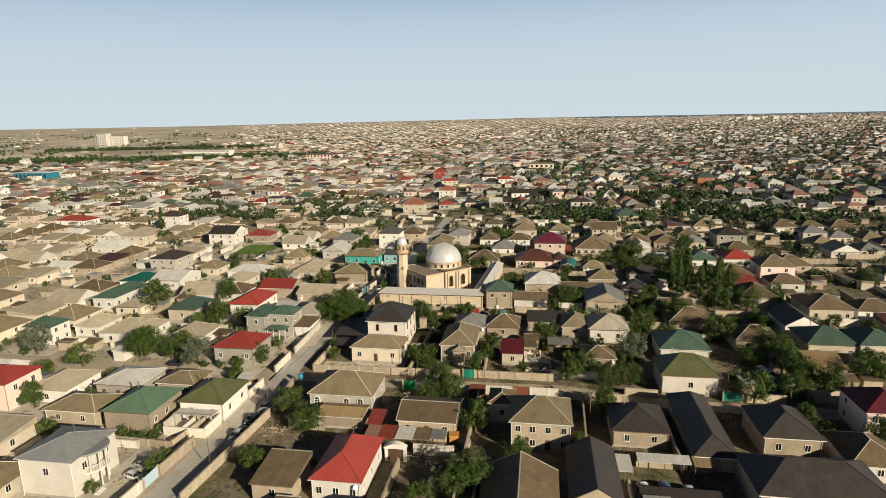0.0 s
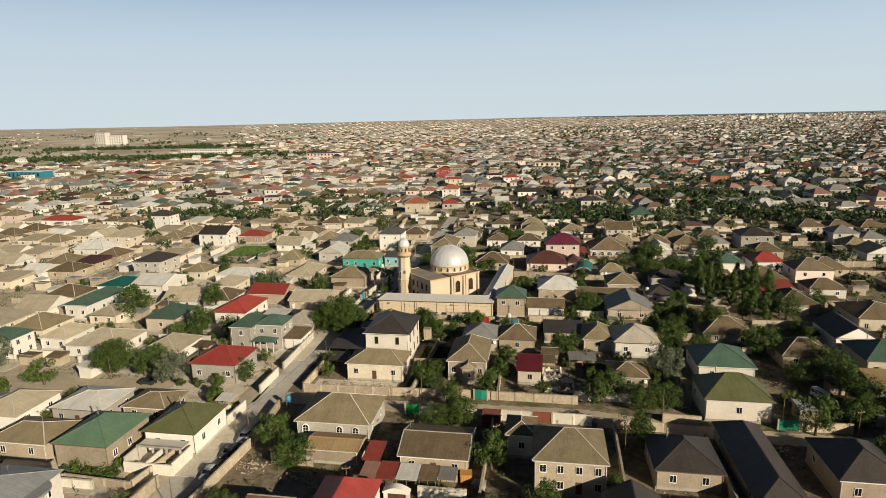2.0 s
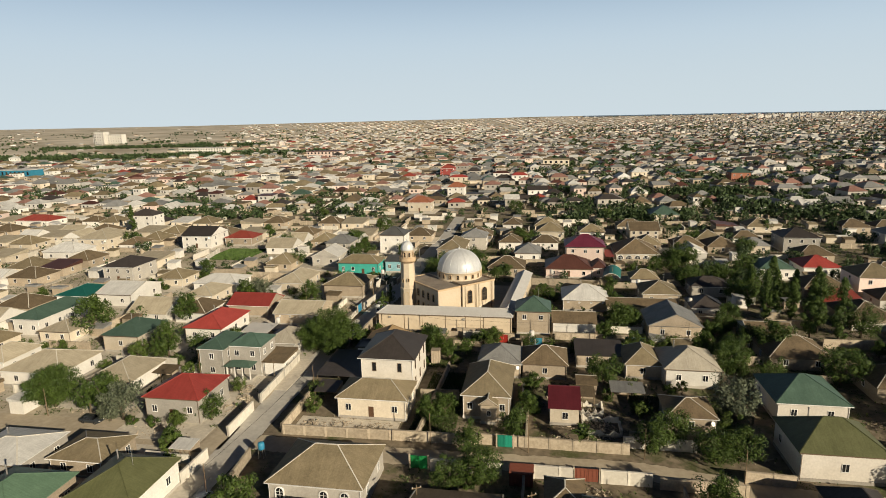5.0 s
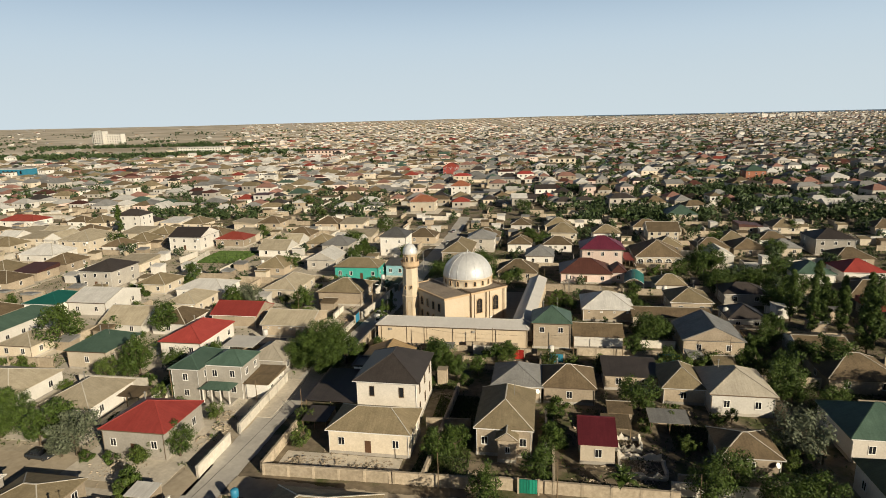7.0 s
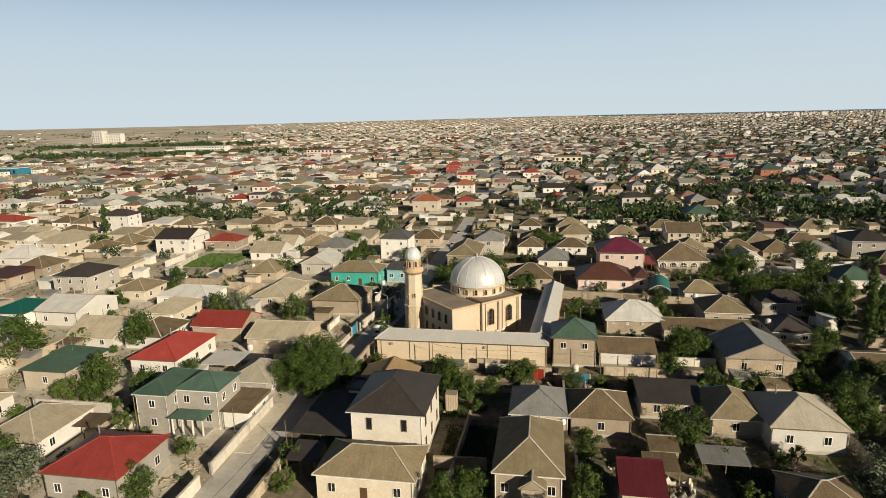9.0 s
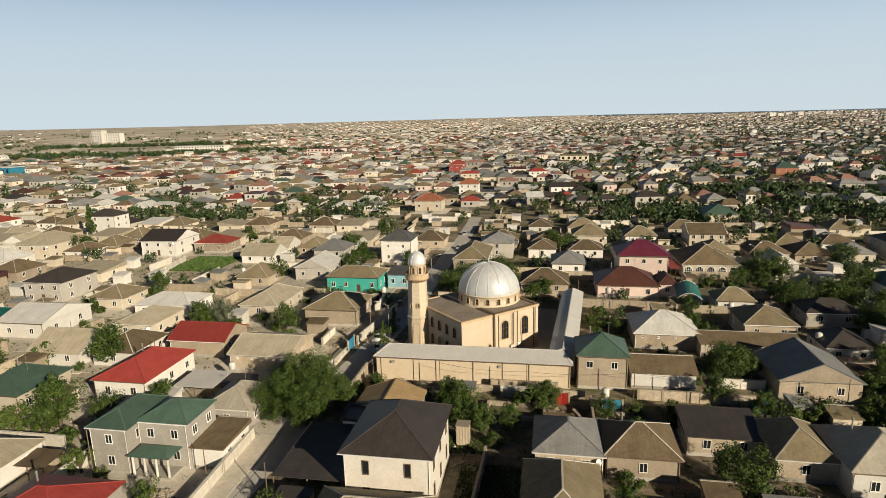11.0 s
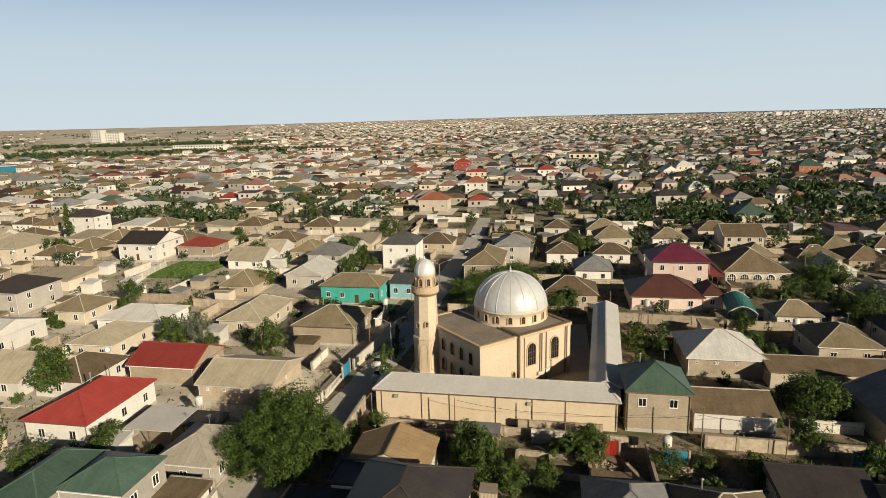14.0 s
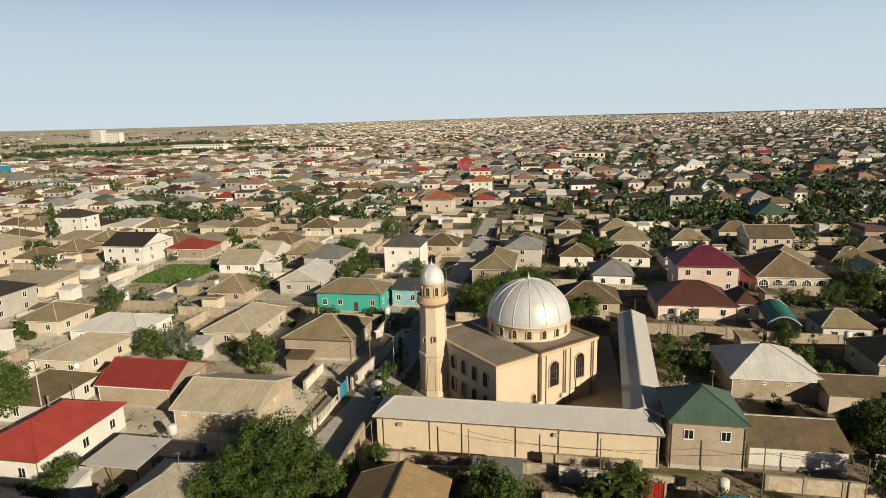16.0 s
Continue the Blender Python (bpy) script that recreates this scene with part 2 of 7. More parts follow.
def part(name, bm, material, parent, label="", at=None):
    """One mesh object under a thing or a part. bm may be a bmesh or a ready mesh."""
    me = bm if isinstance(bm, bpy.types.Mesh) else mesh_of(bm, name, material)
    ob = new(name, me)
    ob.parent = parent
    if at is not None:
        ob.matrix_basis = at
    return tagged(ob, label) if label else ob


def root(name, at, label, category, group="", kind=""):
    ob = new(name)
    ob.empty_display_size = 0.5
    ob.matrix_basis = at
    return tagged(ob, label, category, group, kind)


def box(bm, x0, y0, z0, x1, y1, z1, mi=0):
    v = [bm.verts.new(p) for p in ((x0, y0, z0), (x1, y0, z0), (x1, y1, z0), (x0, y1, z0), (x0, y0, z1), (x1, y0, z1), (x1, y1, z1), (x0, y1, z1))]
    for q in ((0, 3, 2, 1), (4, 5, 6, 7), (0, 1, 5, 4), (1, 2, 6, 5), (2, 3, 7, 6), (3, 0, 4, 7)):
        bm.faces.new([v[k] for k in q]).material_index = mi
    return bm


def bar(bm, p, q, w, h):
    """A square bar from p to q."""
    p, q = Vector(p), Vector(q)
    d = (q - p).normalized()
    s = d.cross(Vector((0, 0, 1)))
    s = Vector((1, 0, 0)) if s.length < 1e-4 else s.normalized()
    u = s.cross(d)
    rings = []
    for c in (p, q):
        rings.append([bm.verts.new(c + s * a * w / 2 + u * b * h / 2) for a, b in ((-1, -1), (1, -1), (1, 1), (-1, 1))])
    a, b = rings
    for k in range(4):
        bm.faces.new((a[k], a[(k + 1) % 4], b[(k + 1) % 4], b[k]))
    bm.faces.new(a[::-1])
    bm.faces.new(b)
    return bm


def lathe(bm, profile, n=24, cap_bottom=False, cap_top=True, phase=0.0, smooth=True):
    rings = []
    for r, z in profile:
        if r < 1e-4:
            rings.append([bm.verts.new((0, 0, z))])
        else:
            rings.append([bm.verts.new((r * math.cos(phase + 2 * math.pi * k / n), r * math.sin(phase + 2 * math.pi * k / n), z)) for k in range(n)])
    for a, b in zip(rings, rings[1:]):
        for k in range(n):
            a0, a1, b0, b1 = a[k % len(a)], a[(k + 1) % len(a)], b[k % len(b)], b[(k + 1) % len(b)]
            vs = [a0] + ([a1] if a1 is not a0 else []) + ([b1] if b1 is not b0 else []) + [b0]
            f = bm.faces.new(vs)
            f.smooth = smooth
    if cap_top and len(rings[-1]) > 1:
        bm.faces.new(rings[-1])
    if cap_bottom and len(rings[0]) > 1:
        bm.faces.new(rings[0][::-1])
    return bm


def tube(bm, points, radius, n=6):
    """A round tube along points; radius may be a list."""
    rs = radius if isinstance(radius, (list, tuple)) else [radius] * len(points)
    rings = []
    for k, p in enumerate(points):
        p = Vector(p)
        d = (Vector(points[min(k + 1, len(points) - 1)]) - Vector(points[max(k - 1, 0)])).normalized()
        s = d.orthogonal().normalized()
        u = d.cross(s)
        rings.append([bm.verts.new(p + (s * math.cos(2 * math.pi * j / n) + u * math.sin(2 * math.pi * j / n)) * rs[k]) for j in range(n)])
    for a, b in zip(rings, rings[1:]):
        for j in range(n):
            try:
                bm.faces.new((a[j], a[(j + 1) % n], b[(j + 1) % n], b[j]))
            except ValueError:
                pass
    bm.faces.new(rings[0][::-1])
    bm.faces.new(rings[-1])
    return bm


cache = {}


def lattice(bm, xs, zs, solid, y0, y1):
    """One connected plate between y0 and y1, with the cells of the grid that are solid."""
    vs = {}

    def v(i, k, y):
        if (i, k, y) not in vs:
            vs[(i, k, y)] = bm.verts.new((xs[i], y, zs[k]))
        return vs[(i, k, y)]

    on = {(i, k) for i in range(len(xs) - 1) for k in range(len(zs) - 1) if solid(i, k)}
    for i, k in on:
        bm.faces.new((v(i, k, y0), v(i + 1, k, y0), v(i + 1, k + 1, y0), v(i, k + 1, y0)))
        bm.faces.new((v(i, k, y1), v(i, k + 1, y1), v(i + 1, k + 1, y1), v(i + 1, k, y1)))
        for (di, dk), (p, q) in (((0, -1), ((i, k), (i + 1, k))), ((1, 0), ((i + 1, k), (i + 1, k + 1))), ((0, 1), ((i + 1, k + 1), (i, k + 1))), ((-1, 0), ((i, k + 1), (i, k)))):
            if (i + di, k + dk) not in on:
                bm.faces.new((v(*p, y0), v(*p, y1), v(*q, y1), v(*q, y0)))
    return bm


def window_meshes(w, h, bars=1, trim="frame"):
    key = ("win", round(w, 2), round(h, 2), bars, trim)
    if key not in cache:
        t = 0.08
        xs = [-w / 2, -w / 2 + t]
        for k in range(bars):
            x = -w / 2 + w * (k + 1) / (bars + 1)
            xs += [x - 0.03, x + 0.03]
        xs += [w / 2 - t, w / 2]
        f = lattice(bmesh.new(), xs, [-0.06, t, h - t, h], lambda i, k: k != 1 or i % 2 == 0, -0.07, 0.02)
        p = box(bmesh.new(), -w / 2 + t, -0.02, t, w / 2 - t, 0.015, h - t)
        cache[key] = (mesh_of(f, "window_frame", M[trim]), mesh_of(p, "pane", M["pane"]))
    return cache[key]


def plain_window(parent, x, y, z, turn, w, h):
    """A small far window, frame and glass in one mesh."""
    key = ("plain", round(w, 2), round(h, 2))
    if key not in cache:
        bm = lattice(bmesh.new(), [-w / 2, -w / 2 + 0.08, -0.03, 0.03, w / 2 - 0.08, w / 2], [-0.06, 0.08, h - 0.08, h], lambda i, k: k != 1 or i % 2 == 0, -0.07, 0.02)
        box(bm, -w / 2 + 0.081, -0.02, 0.081, w / 2 - 0.081, 0.015, h - 0.081, 1)
        cache[key] = mesh_of(bm, "window", [M["frame"], M["pane"]])
    return part("window", cache[key], None, parent, at=pose(x, y, z, 0, 0, turn))


def window(parent, x, y, z, turn, w=1.2, h=1.4, bars=1, trim="frame"):
    """A framed window against a wall that faces -y once turned by turn degrees."""
    f, p = window_meshes(w, h, bars, trim)
    fr = part("window", f, None, parent, at=pose(x, y, z, 0, 0, turn))
    part("pane", p, None, fr)
    return fr


def roof_mesh(kind, w, d, rise, over=0.4, t=0.14):
    """The roof of a w by d house, eaves at z = 0, with its ridge caps as a second mesh."""
    bm, cap = bmesh.new(), bmesh.new()
    X, Y = w / 2 + over, d / 2 + over
    if kind == "flat":
        box(bm, -X, -Y, 0, X, Y, 0.22)
        box(cap, -X, -Y, 0.224, X, -Y + 0.2, 0.42)
        box(cap, -X, Y - 0.2, 0.224, X, Y, 0.42)
        box(cap, -X, -Y + 0.2, 0.224, -X + 0.2, Y - 0.2, 0.42)
        box(cap, X - 0.2, -Y + 0.2, 0.224, X, Y - 0.2, 0.42)
        return bm, cap
    lo = [bm.verts.new((x, y, 0)) for x, y in ((-X, -Y), (X, -Y), (X, Y), (-X, Y))]
    if kind == "shed":
        hi = [bm.verts.new((x, y, t + (rise if y > 0 else 0))) for x, y in ((-X, -Y), (X, -Y), (X, Y), (-X, Y))]
        for k in range(4):
            bm.faces.new((lo[k], lo[(k + 1) % 4], hi[(k + 1) % 4], hi[k]))
        bm.faces.new(hi)
        bm.faces.new(lo[::-1])
        bar(cap, (-X, Y, t + rise), (X, Y, t + rise), 0.25, 0.08)
        return bm, cap
    hi = [bm.verts.new((x, y, t)) for x, y in ((-X, -Y), (X, -Y), (X, Y), (-X, Y))]
    for k in range(4):
        bm.faces.new((lo[k], lo[(k + 1) % 4], hi[(k + 1) % 4], hi[k]))
    bm.faces.new(lo[::-1])
    top = t + rise
    along_x = kind == "gable_x" or (kind == "hip" and X >= Y)
    inset = 0 if kind.startswith("gable") else min(X, Y) * 0.93
    if along_x:
        a, b = bm.verts.new((-X + inset, 0, top)), bm.verts.new((X - inset, 0, top))
        bm.faces.new((hi[0], hi[1], b, a))
        bm.faces.new((hi[2], hi[3], a, b))
        bm.faces.new((hi[1], hi[2], b))
        bm.faces.new((hi[3], hi[0], a))
        ends = ((a, (hi[0], hi[3])), (b, (hi[1], hi[2])))
    else:
        a, b = bm.verts.new((0, -Y + inset, top)), bm.verts.new((0, Y - inset, top))
        bm.faces.new((hi[1], hi[2], b, a))
        bm.faces.new((hi[3], hi[0], a, b))
        bm.faces.new((hi[0], hi[1], a))
        bm.faces.new((hi[2], hi[3], b))
        ends = ((a, (hi[0], hi[1])), (b, (hi[2], hi[3])))
    up = Vector((0, 0, 0.03))
    bar(cap, a.co + up, b.co + up, 0.22, 0.09)
    for apex, corners in ends:
        for c in corners:
            bar(cap, c.co + up, apex.co + up, 0.17, 0.07)
    return bm, cap


WORD = {"r_purple": "purple red metal", "r_pale": "pale corrugated", "r_sand": "glare-paled tan corrugated", "r_leafgreen": "green metal", "r_steel": "pale steel grey metal", "r_gold": "golden tan corrugated", "w_pale": "pale rendered", "w_sky": "light blue painted", "r_slate": "slate grey", "r_brown": "brown corrugated", "r_tan": "tan corrugated", "r_palegrey": "pale grey sheet", "r_grey": "grey metal", "r_dark": "dark brown metal", "r_choc": "chocolate brown metal",
        "r_red": "bright red metal", "r_redold": "weathered red metal", "r_wine": "wine red metal", "r_green": "dark green metal", "r_olive": "olive green metal", "r_orange": "orange tiled", "r_teal": "teal metal",
        "w_cream": "cream", "w_white": "whitewashed", "w_stone": "sandy stone", "w_grey": "grey rendered", "w_pink": "pale pink", "w_teal": "turquoise painted", "w_orange": "orange brick", "w_redwall": "red painted"}
SHAPE = {"hip": "hipped", "gable_x": "gabled", "gable_y": "gabled", "shed": "lean-to", "flat": "flat"}


def house(x0, x1, y, d, eave, shape, rise, rm, wm, nf=3, ns=2, storeys=1, over=0.4, name="house", win=(1.1, 1.4), group="", note="", lean=0.0, plain=False, sill=None):
    """A house whose front wall runs from x0 to x1 at y and which is d deep, with its walls up to eave."""
    w = x1 - x0
    r = root(name, pose((x0 + x1) / 2, y + d / 2, 0, 0, 0, lean), f"{'two-storey' if storeys > 1 else 'low'} {WORD[wm]} house with a {WORD[rm]} {SHAPE[shape]} roof{note}", "house", group)
    wall = box(bmesh.new(), -w / 2, -d / 2, 0, w / 2, d / 2, eave)
    if shape.startswith("gable"):
        if shape == "gable_y":
            tri = [((-w / 2, s * d / 2, eave), (w / 2, s * d / 2, eave), (0, s * d / 2, eave + rise * 0.96)) for s in (-1, 1)]
        else:
            tri = [((s * w / 2, -d / 2, eave), (s * w / 2, d / 2, eave), (s * w / 2, 0, eave + rise * 0.96)) for s in (-1, 1)]
    part("wall", wall, M[wm], r)
    if not plain:
        plinth = box(bmesh.new(), -w / 2 - 0.06, -d / 2 - 0.06, 0, w / 2 + 0.06, d / 2 + 0.06, 0.55)
        part("plinth", plinth, M["w_grey"], r)
    if shape.startswith("gable"):
        for a, b, c in tri:
            g = bmesh.new()
            out = Vector((0, math.copysign(over + 0.012, a[1]), 0)) if shape == "gable_y" else Vector((math.copysign(over + 0.012, a[0]), 0, 0))
            vs = [g.verts.new(Vector(p) + out + Vector((0, 0, 0.1))) for p in (a, b, c)]
            if (a[1] > 0) == (shape == "gable_y"):
                vs = vs[::-1]
            inn = [g.verts.new(v.co - out * 0.2) for v in vs]
            g.faces.new(vs)
            g.faces.new(inn[::-1])
            for k in range(3):
                g.faces.new((vs[(k + 1) % 3], vs[k], inn[k], inn[(k + 1) % 3]))
            part("gable", g, M[wm], r)
    bm, cap = roof_mesh(shape, w, d, rise, over)
    rf = part("roof", bm, M[rm], r, at=pose(0, 0, eave))
    part("ridge_cap" if shape != "flat" else "parapet", cap, M[rm] if rm not in ("r_brown", "r_tan", "r_sand", "r_palegrey") else M["cap"], rf)
    level = (eave - 0.5) / storeys
    glaze = plain_window if plain else window
    for s in range(storeys):
        z = 0.5 + s * level + max(0.7, (level - win[1]) * 0.5)
        z = min(z, eave - win[1] - 0.35) if sill is None else sill
        for k in range(nf):
            x = -w / 2 + w * (k + 0.5) / nf + 0.12 * math.sin(k * 5 + x0)
            if s == 0 and k == nf // 2 and nf >= 3 and sill is None:
                dr = box(bmesh.new(), -0.5, -0.05, 0.55, 0.5, 0.02, 2.65)
                part("door", dr, M["door"], r, at=pose(x, -d / 2, 0))
            else:
                glaze(r, x, -d / 2, z, 0, *win)
        for k in range(ns):
            yy = -d / 2 + d * (k + 0.5) / ns
            glaze(r, w / 2, yy, z, 90, *win)
            if k % 2 == 0:
                glaze(r, -w / 2, -yy, z, -90, *win)
    if not plain and shape in ("hip", "gable_x") and over > 0.2:
        fittings(r, w, d, eave, rise, over, int(abs(x0 * 7 + y * 3)))
    return r


def fittings(r, w, d, eave, rise, over, seed):
    """Gutter and downpipes along the front, and on some houses a dish, a flue or an aerial."""
    X, Y = w / 2, d / 2
    g_ = part("gutter", bar(bmesh.new(), (-X - over, -Y - over - 0.07, eave + 0.06), (X + over, -Y - over - 0.07, eave + 0.06), 0.13, 0.11), M["frame"] if seed % 3 else M["coping"], r)
    for sx in (-1, 1):
        pts = [(sx * (X - 0.12), -Y - over - 0.05, eave), (sx * (X - 0.12), -Y - 0.09, eave - 0.35), (sx * (X - 0.12), -Y - 0.09, 0.15)]
        part("downpipe", tube(bmesh.new(), pts, 0.05, 6), M["frame"] if seed % 3 else M["coping"], g_)
    if seed % 9 == 1:
        dish = part("satellite_dish", lathe(bmesh.new(), [(0.0, 0.0), (0.22, 0.03), (0.36, 0.09), (0.44, 0.16), (0.42, 0.17), (0.2, 0.05), (0.0, 0.02)], 16, cap_top=False), M["frame"], r, "white satellite dish", at=pose(X - 0.7, -Y - 0.35, eave - 0.75, 62, 0, 35))
        part("arm", tube(bmesh.new(), [(0, 0, -0.25), (0, 0, 0.0), (0.0, -0.2, 0.4)], 0.02, 5), M["pole"], dish)
    if seed % 3 == 0:
        flue = part("flue", tube(bmesh.new(), [(-X * 0.45, Y * 0.35, eave + 0.2), (-X * 0.45, Y * 0.35, eave + rise + 0.5)], 0.11, 8), M["pole"], r, "thin grey metal flue")
        part("cowl", lathe(bmesh.new(), [(0.22, 0.0), (0.2, 0.05), (0.03, 0.2)], 10, cap_bottom=True), M["pole"], flue, at=pose(-X * 0.45, Y * 0.35, eave + rise + 0.52))
    if seed % 5 == 2:
        mast = part("aerial", tube(bmesh.new(), [(X * 0.3, 0.3, eave + 0.3), (X * 0.3, 0.3, eave + rise + 2.0)], 0.03, 5), M["pole"], r, "thin metal aerial")
        rods = bmesh.new()
        for k in range(4):
            bar(rods, (X * 0.3 - 0.45 + 0.08 * k, 0.1 + 0.15 * k, eave + rise + 1.9), (X * 0.3 + 0.45 - 0.08 * k, 0.1 + 0.15 * k, eave + rise + 1.9), 0.025, 0.025)
        part("rods", rods, M["pole"], mast)


def fence(xa, ya, xb, yb, h=1.9, mat="fence", t=0.28, label="rough sandy stone boundary wall between yards"):
    """A yard wall from a to b with its coping and piers."""
    dx, dy = xb - xa, yb - ya
    n = math.hypot(dx, dy)
    r = root("boundary_wall", pose(xa, ya, 0, 0, 0, math.degrees(math.atan2(dy, dx))), label, "wall")
    key = ("fence", round(n, 1), h, mat)
    if key not in cache:
        b = box(bmesh.new(), 0, -t / 2, 0, n, t / 2, h)
        c = bmesh.new()
        box(c, 0, -t / 2 - 0.05, h + 0.002, n, t / 2 + 0.05, h + 0.09)
        for k in range(int(n // 4) + 1):
            x = min(k * 4.0, n - 0.4)
            box(c, x, -t / 2 - 0.06, 0, x + 0.4, t / 2 + 0.06, h + 0.13)
        cache[key] = (mesh_of(b, "panel", M[mat]), mesh_of(c, "coping", M[mat]))
    b, c = cache[key]
    part("panel", b, None, r)
    part("coping", c, None, r)
    return r


def gate(x, y, w, h, mat, turn=0, label="painted sheet metal yard gate"):
    r = root("gate", pose(x, y, 0, 0, 0, turn), label, "gate")
    for s in (-1, 1):
        lf = bmesh.new()
        box(lf, min(0, s * w / 2) + 0.02, -0.04, 0.1, max(0, s * w / 2) - 0.02, 0.04, h)
        for k in range(3):
            xx = s * w / 2 * (k + 0.5) / 3
            box(lf, xx - 0.04, -0.07, 0.12, xx + 0.04, -0.042, h - 0.02)
        part("leaf", lf, M[mat], r)
        part("post", box(bmesh.new(), s * (w / 2 + 0.15) - 0.12, -0.14, 0, s * (w / 2 + 0.15) + 0.12, 0.14, h + 0.2), M["fence"], r)
    return r


# ---- trees ----
def crown_mesh(key, kind, rx, rz, base, clumps, leaves, size, mat, seed):
    if key in cache:
        return cache[key]
    g = random.Random(seed)
    verts, faces = [], []
    wide = 0.27 if size < 0.4 else 0.34
    for c in range(clumps):
        for _ in range(40):
            p = Vector((g.uniform(-1, 1), g.uniform(-1, 1), g.uniform(-1, 1)))
            if 0.35 < p.length < 1:
                break
        if kind == "poplar":
            zz = (c + 0.5) / clumps
            p = Vector((g.uniform(-0.6, 0.6), g.uniform(-0.6, 0.6), 2 * zz - 1)) * 1.0
            p.x *= math.sin(math.pi * min(1, 0.25 + zz * 0.75)) + 0.15
            p.y *= math.sin(math.pi * min(1, 0.25 + zz * 0.75)) + 0.15
        centre = Vector((p.x * rx * 0.82, p.y * rx * 0.82, base + rz + p.z * rz * 0.85))
        if kind != "poplar":
            centre.x *= g.uniform(0.85, 1.2)
            centre.y *= g.uniform(0.85, 1.2)
            centre.z *= g.uniform(0.9, 1.1)
        cr = min(rx * g.uniform(0.2, 0.4), g.uniform(0.8, 1.6))
        for _ in range(leaves):
            d = Vector((g.gauss(0, 1), g.gauss(0, 1), g.gauss(0, 1))).normalized()
            q = centre + d * cr * g.uniform(0.55, 1.0) * Vector((1, 1, 0.8)).length / 1.62
            nrm = (d + Vector((g.gauss(0, 0.34), g.gauss(0, 0.34), g.gauss(0.15, 0.34)))).normalized()
            a = nrm.orthogonal().normalized()
            a.rotate(Matrix.Rotation(g.uniform(0, 6.28), 3, nrm))
            b = nrm.cross(a)
            s = size * g.uniform(0.6, 1.3)
            i = len(verts)
            verts += [q - a * s * 0.65, q + b * s * wide - nrm * s * 0.05, q + a * s * 0.75, q - b * s * wide - nrm * s * 0.05]
            faces.append((i, i + 1, i + 2, i + 3))
    me = bpy.data.meshes.new("crown")
    me.from_pydata([tuple(v) for v in verts], [], faces)
    me.materials.append(M[mat])
    cache[key] = me
    return me


def trunk_mesh(key, h, rad, spread, seed):
    if key in cache:
        return cache[key]
    g = random.Random(seed)
    bm = bmesh.new()
    tube(bm, [(0, 0, -0.1), (0.06, 0.03, h * 0.4), (0.0, 0.1, h)], [rad, rad * 0.75, rad * 0.5], 7)
    for k in range(5):
        a = g.uniform(0, 6.28)
        x, y = math.cos(a) * spread, math.sin(a) * spread
        tube(bm, [(0, 0.06, h * g.uniform(0.6, 0.95)), (x * 0.5, y * 0.5, h * 1.25), (x, y, h * 1.25 + spread * 0.9)], [rad * 0.45, rad * 0.3, rad * 0.1], 5)
    cache[key] = mesh_of(bm, "trunk", M["bark"])
    return cache[key]


TREES = {
    "round": ("round", 2.6, 2.4, 0.4, 34, 90, 0.24, "leaf", "leafy green yard tree with a dense round crown"),
    "wide": ("round", 3.4, 2.7, 0.35, 48, 92, 0.255, "leaf", "broad dark green mulberry tree with spreading limbs"),
    "big": ("round", 6.2, 4.3, 0.7, 150, 140, 0.28, "leaf", "very large spreading dark green street tree"),
    "small": ("round", 1.7, 1.5, 0.25, 20, 85, 0.19, "leaf_light", "small light green fruit tree in a yard"),
    "bush": ("round", 1.4, 0.9, 0.05, 16, 66, 0.22, "leaf", "low dark green garden shrub"),
    "vine": ("round", 1.9, 0.9, 0.35, 18, 66, 0.22, "leaf_light", "light green grape vine on a low frame"),
    "silver": ("round", 2.4, 2.0, 0.4, 32, 90, 0.2, "leaf_grey", "silvery grey-green oleaster tree with an airy crown"),
    "poplar": ("poplar", 2.2, 6.8, 0.7, 62, 105, 0.28, "leaf", "tall narrow dark green poplar"),
    "cypress": ("poplar", 0.9, 2.8, 0.4, 24, 60, 0.28, "leaf", "slim dark green cypress beside a wall"),
}


def tree(sort, x, y, s=1.0, z=0.0, var=None):
    kind, rx, rz, base, clumps, leaves, size, mat, label = TREES[sort]
    v = rnd.randrange(3) if var is None else var
    cm = crown_mesh(("crown", sort, v), kind, rx, rz, base, clumps, leaves, size, mat, 100 + v * 7 + len(sort))
    tm = trunk_mesh(("trunk", sort, v), base + rz * 0.55, 0.09 + rx * 0.05, rx * 0.5, 5 + v)
    r = root("shrub" if sort in ("bush", "vine") else "tree", pose(x, y, z, 0, 0, rnd.uniform(0, 360)), label, "shrub" if sort in ("bush", "vine") else "tree")
    r.scale = (s * rnd.uniform(0.9, 1.1), s * rnd.uniform(0.9, 1.1), s * rnd.uniform(0.88, 1.12))
    part("trunk", tm, None, r)
    part("crown", cm, None, r)
    return r


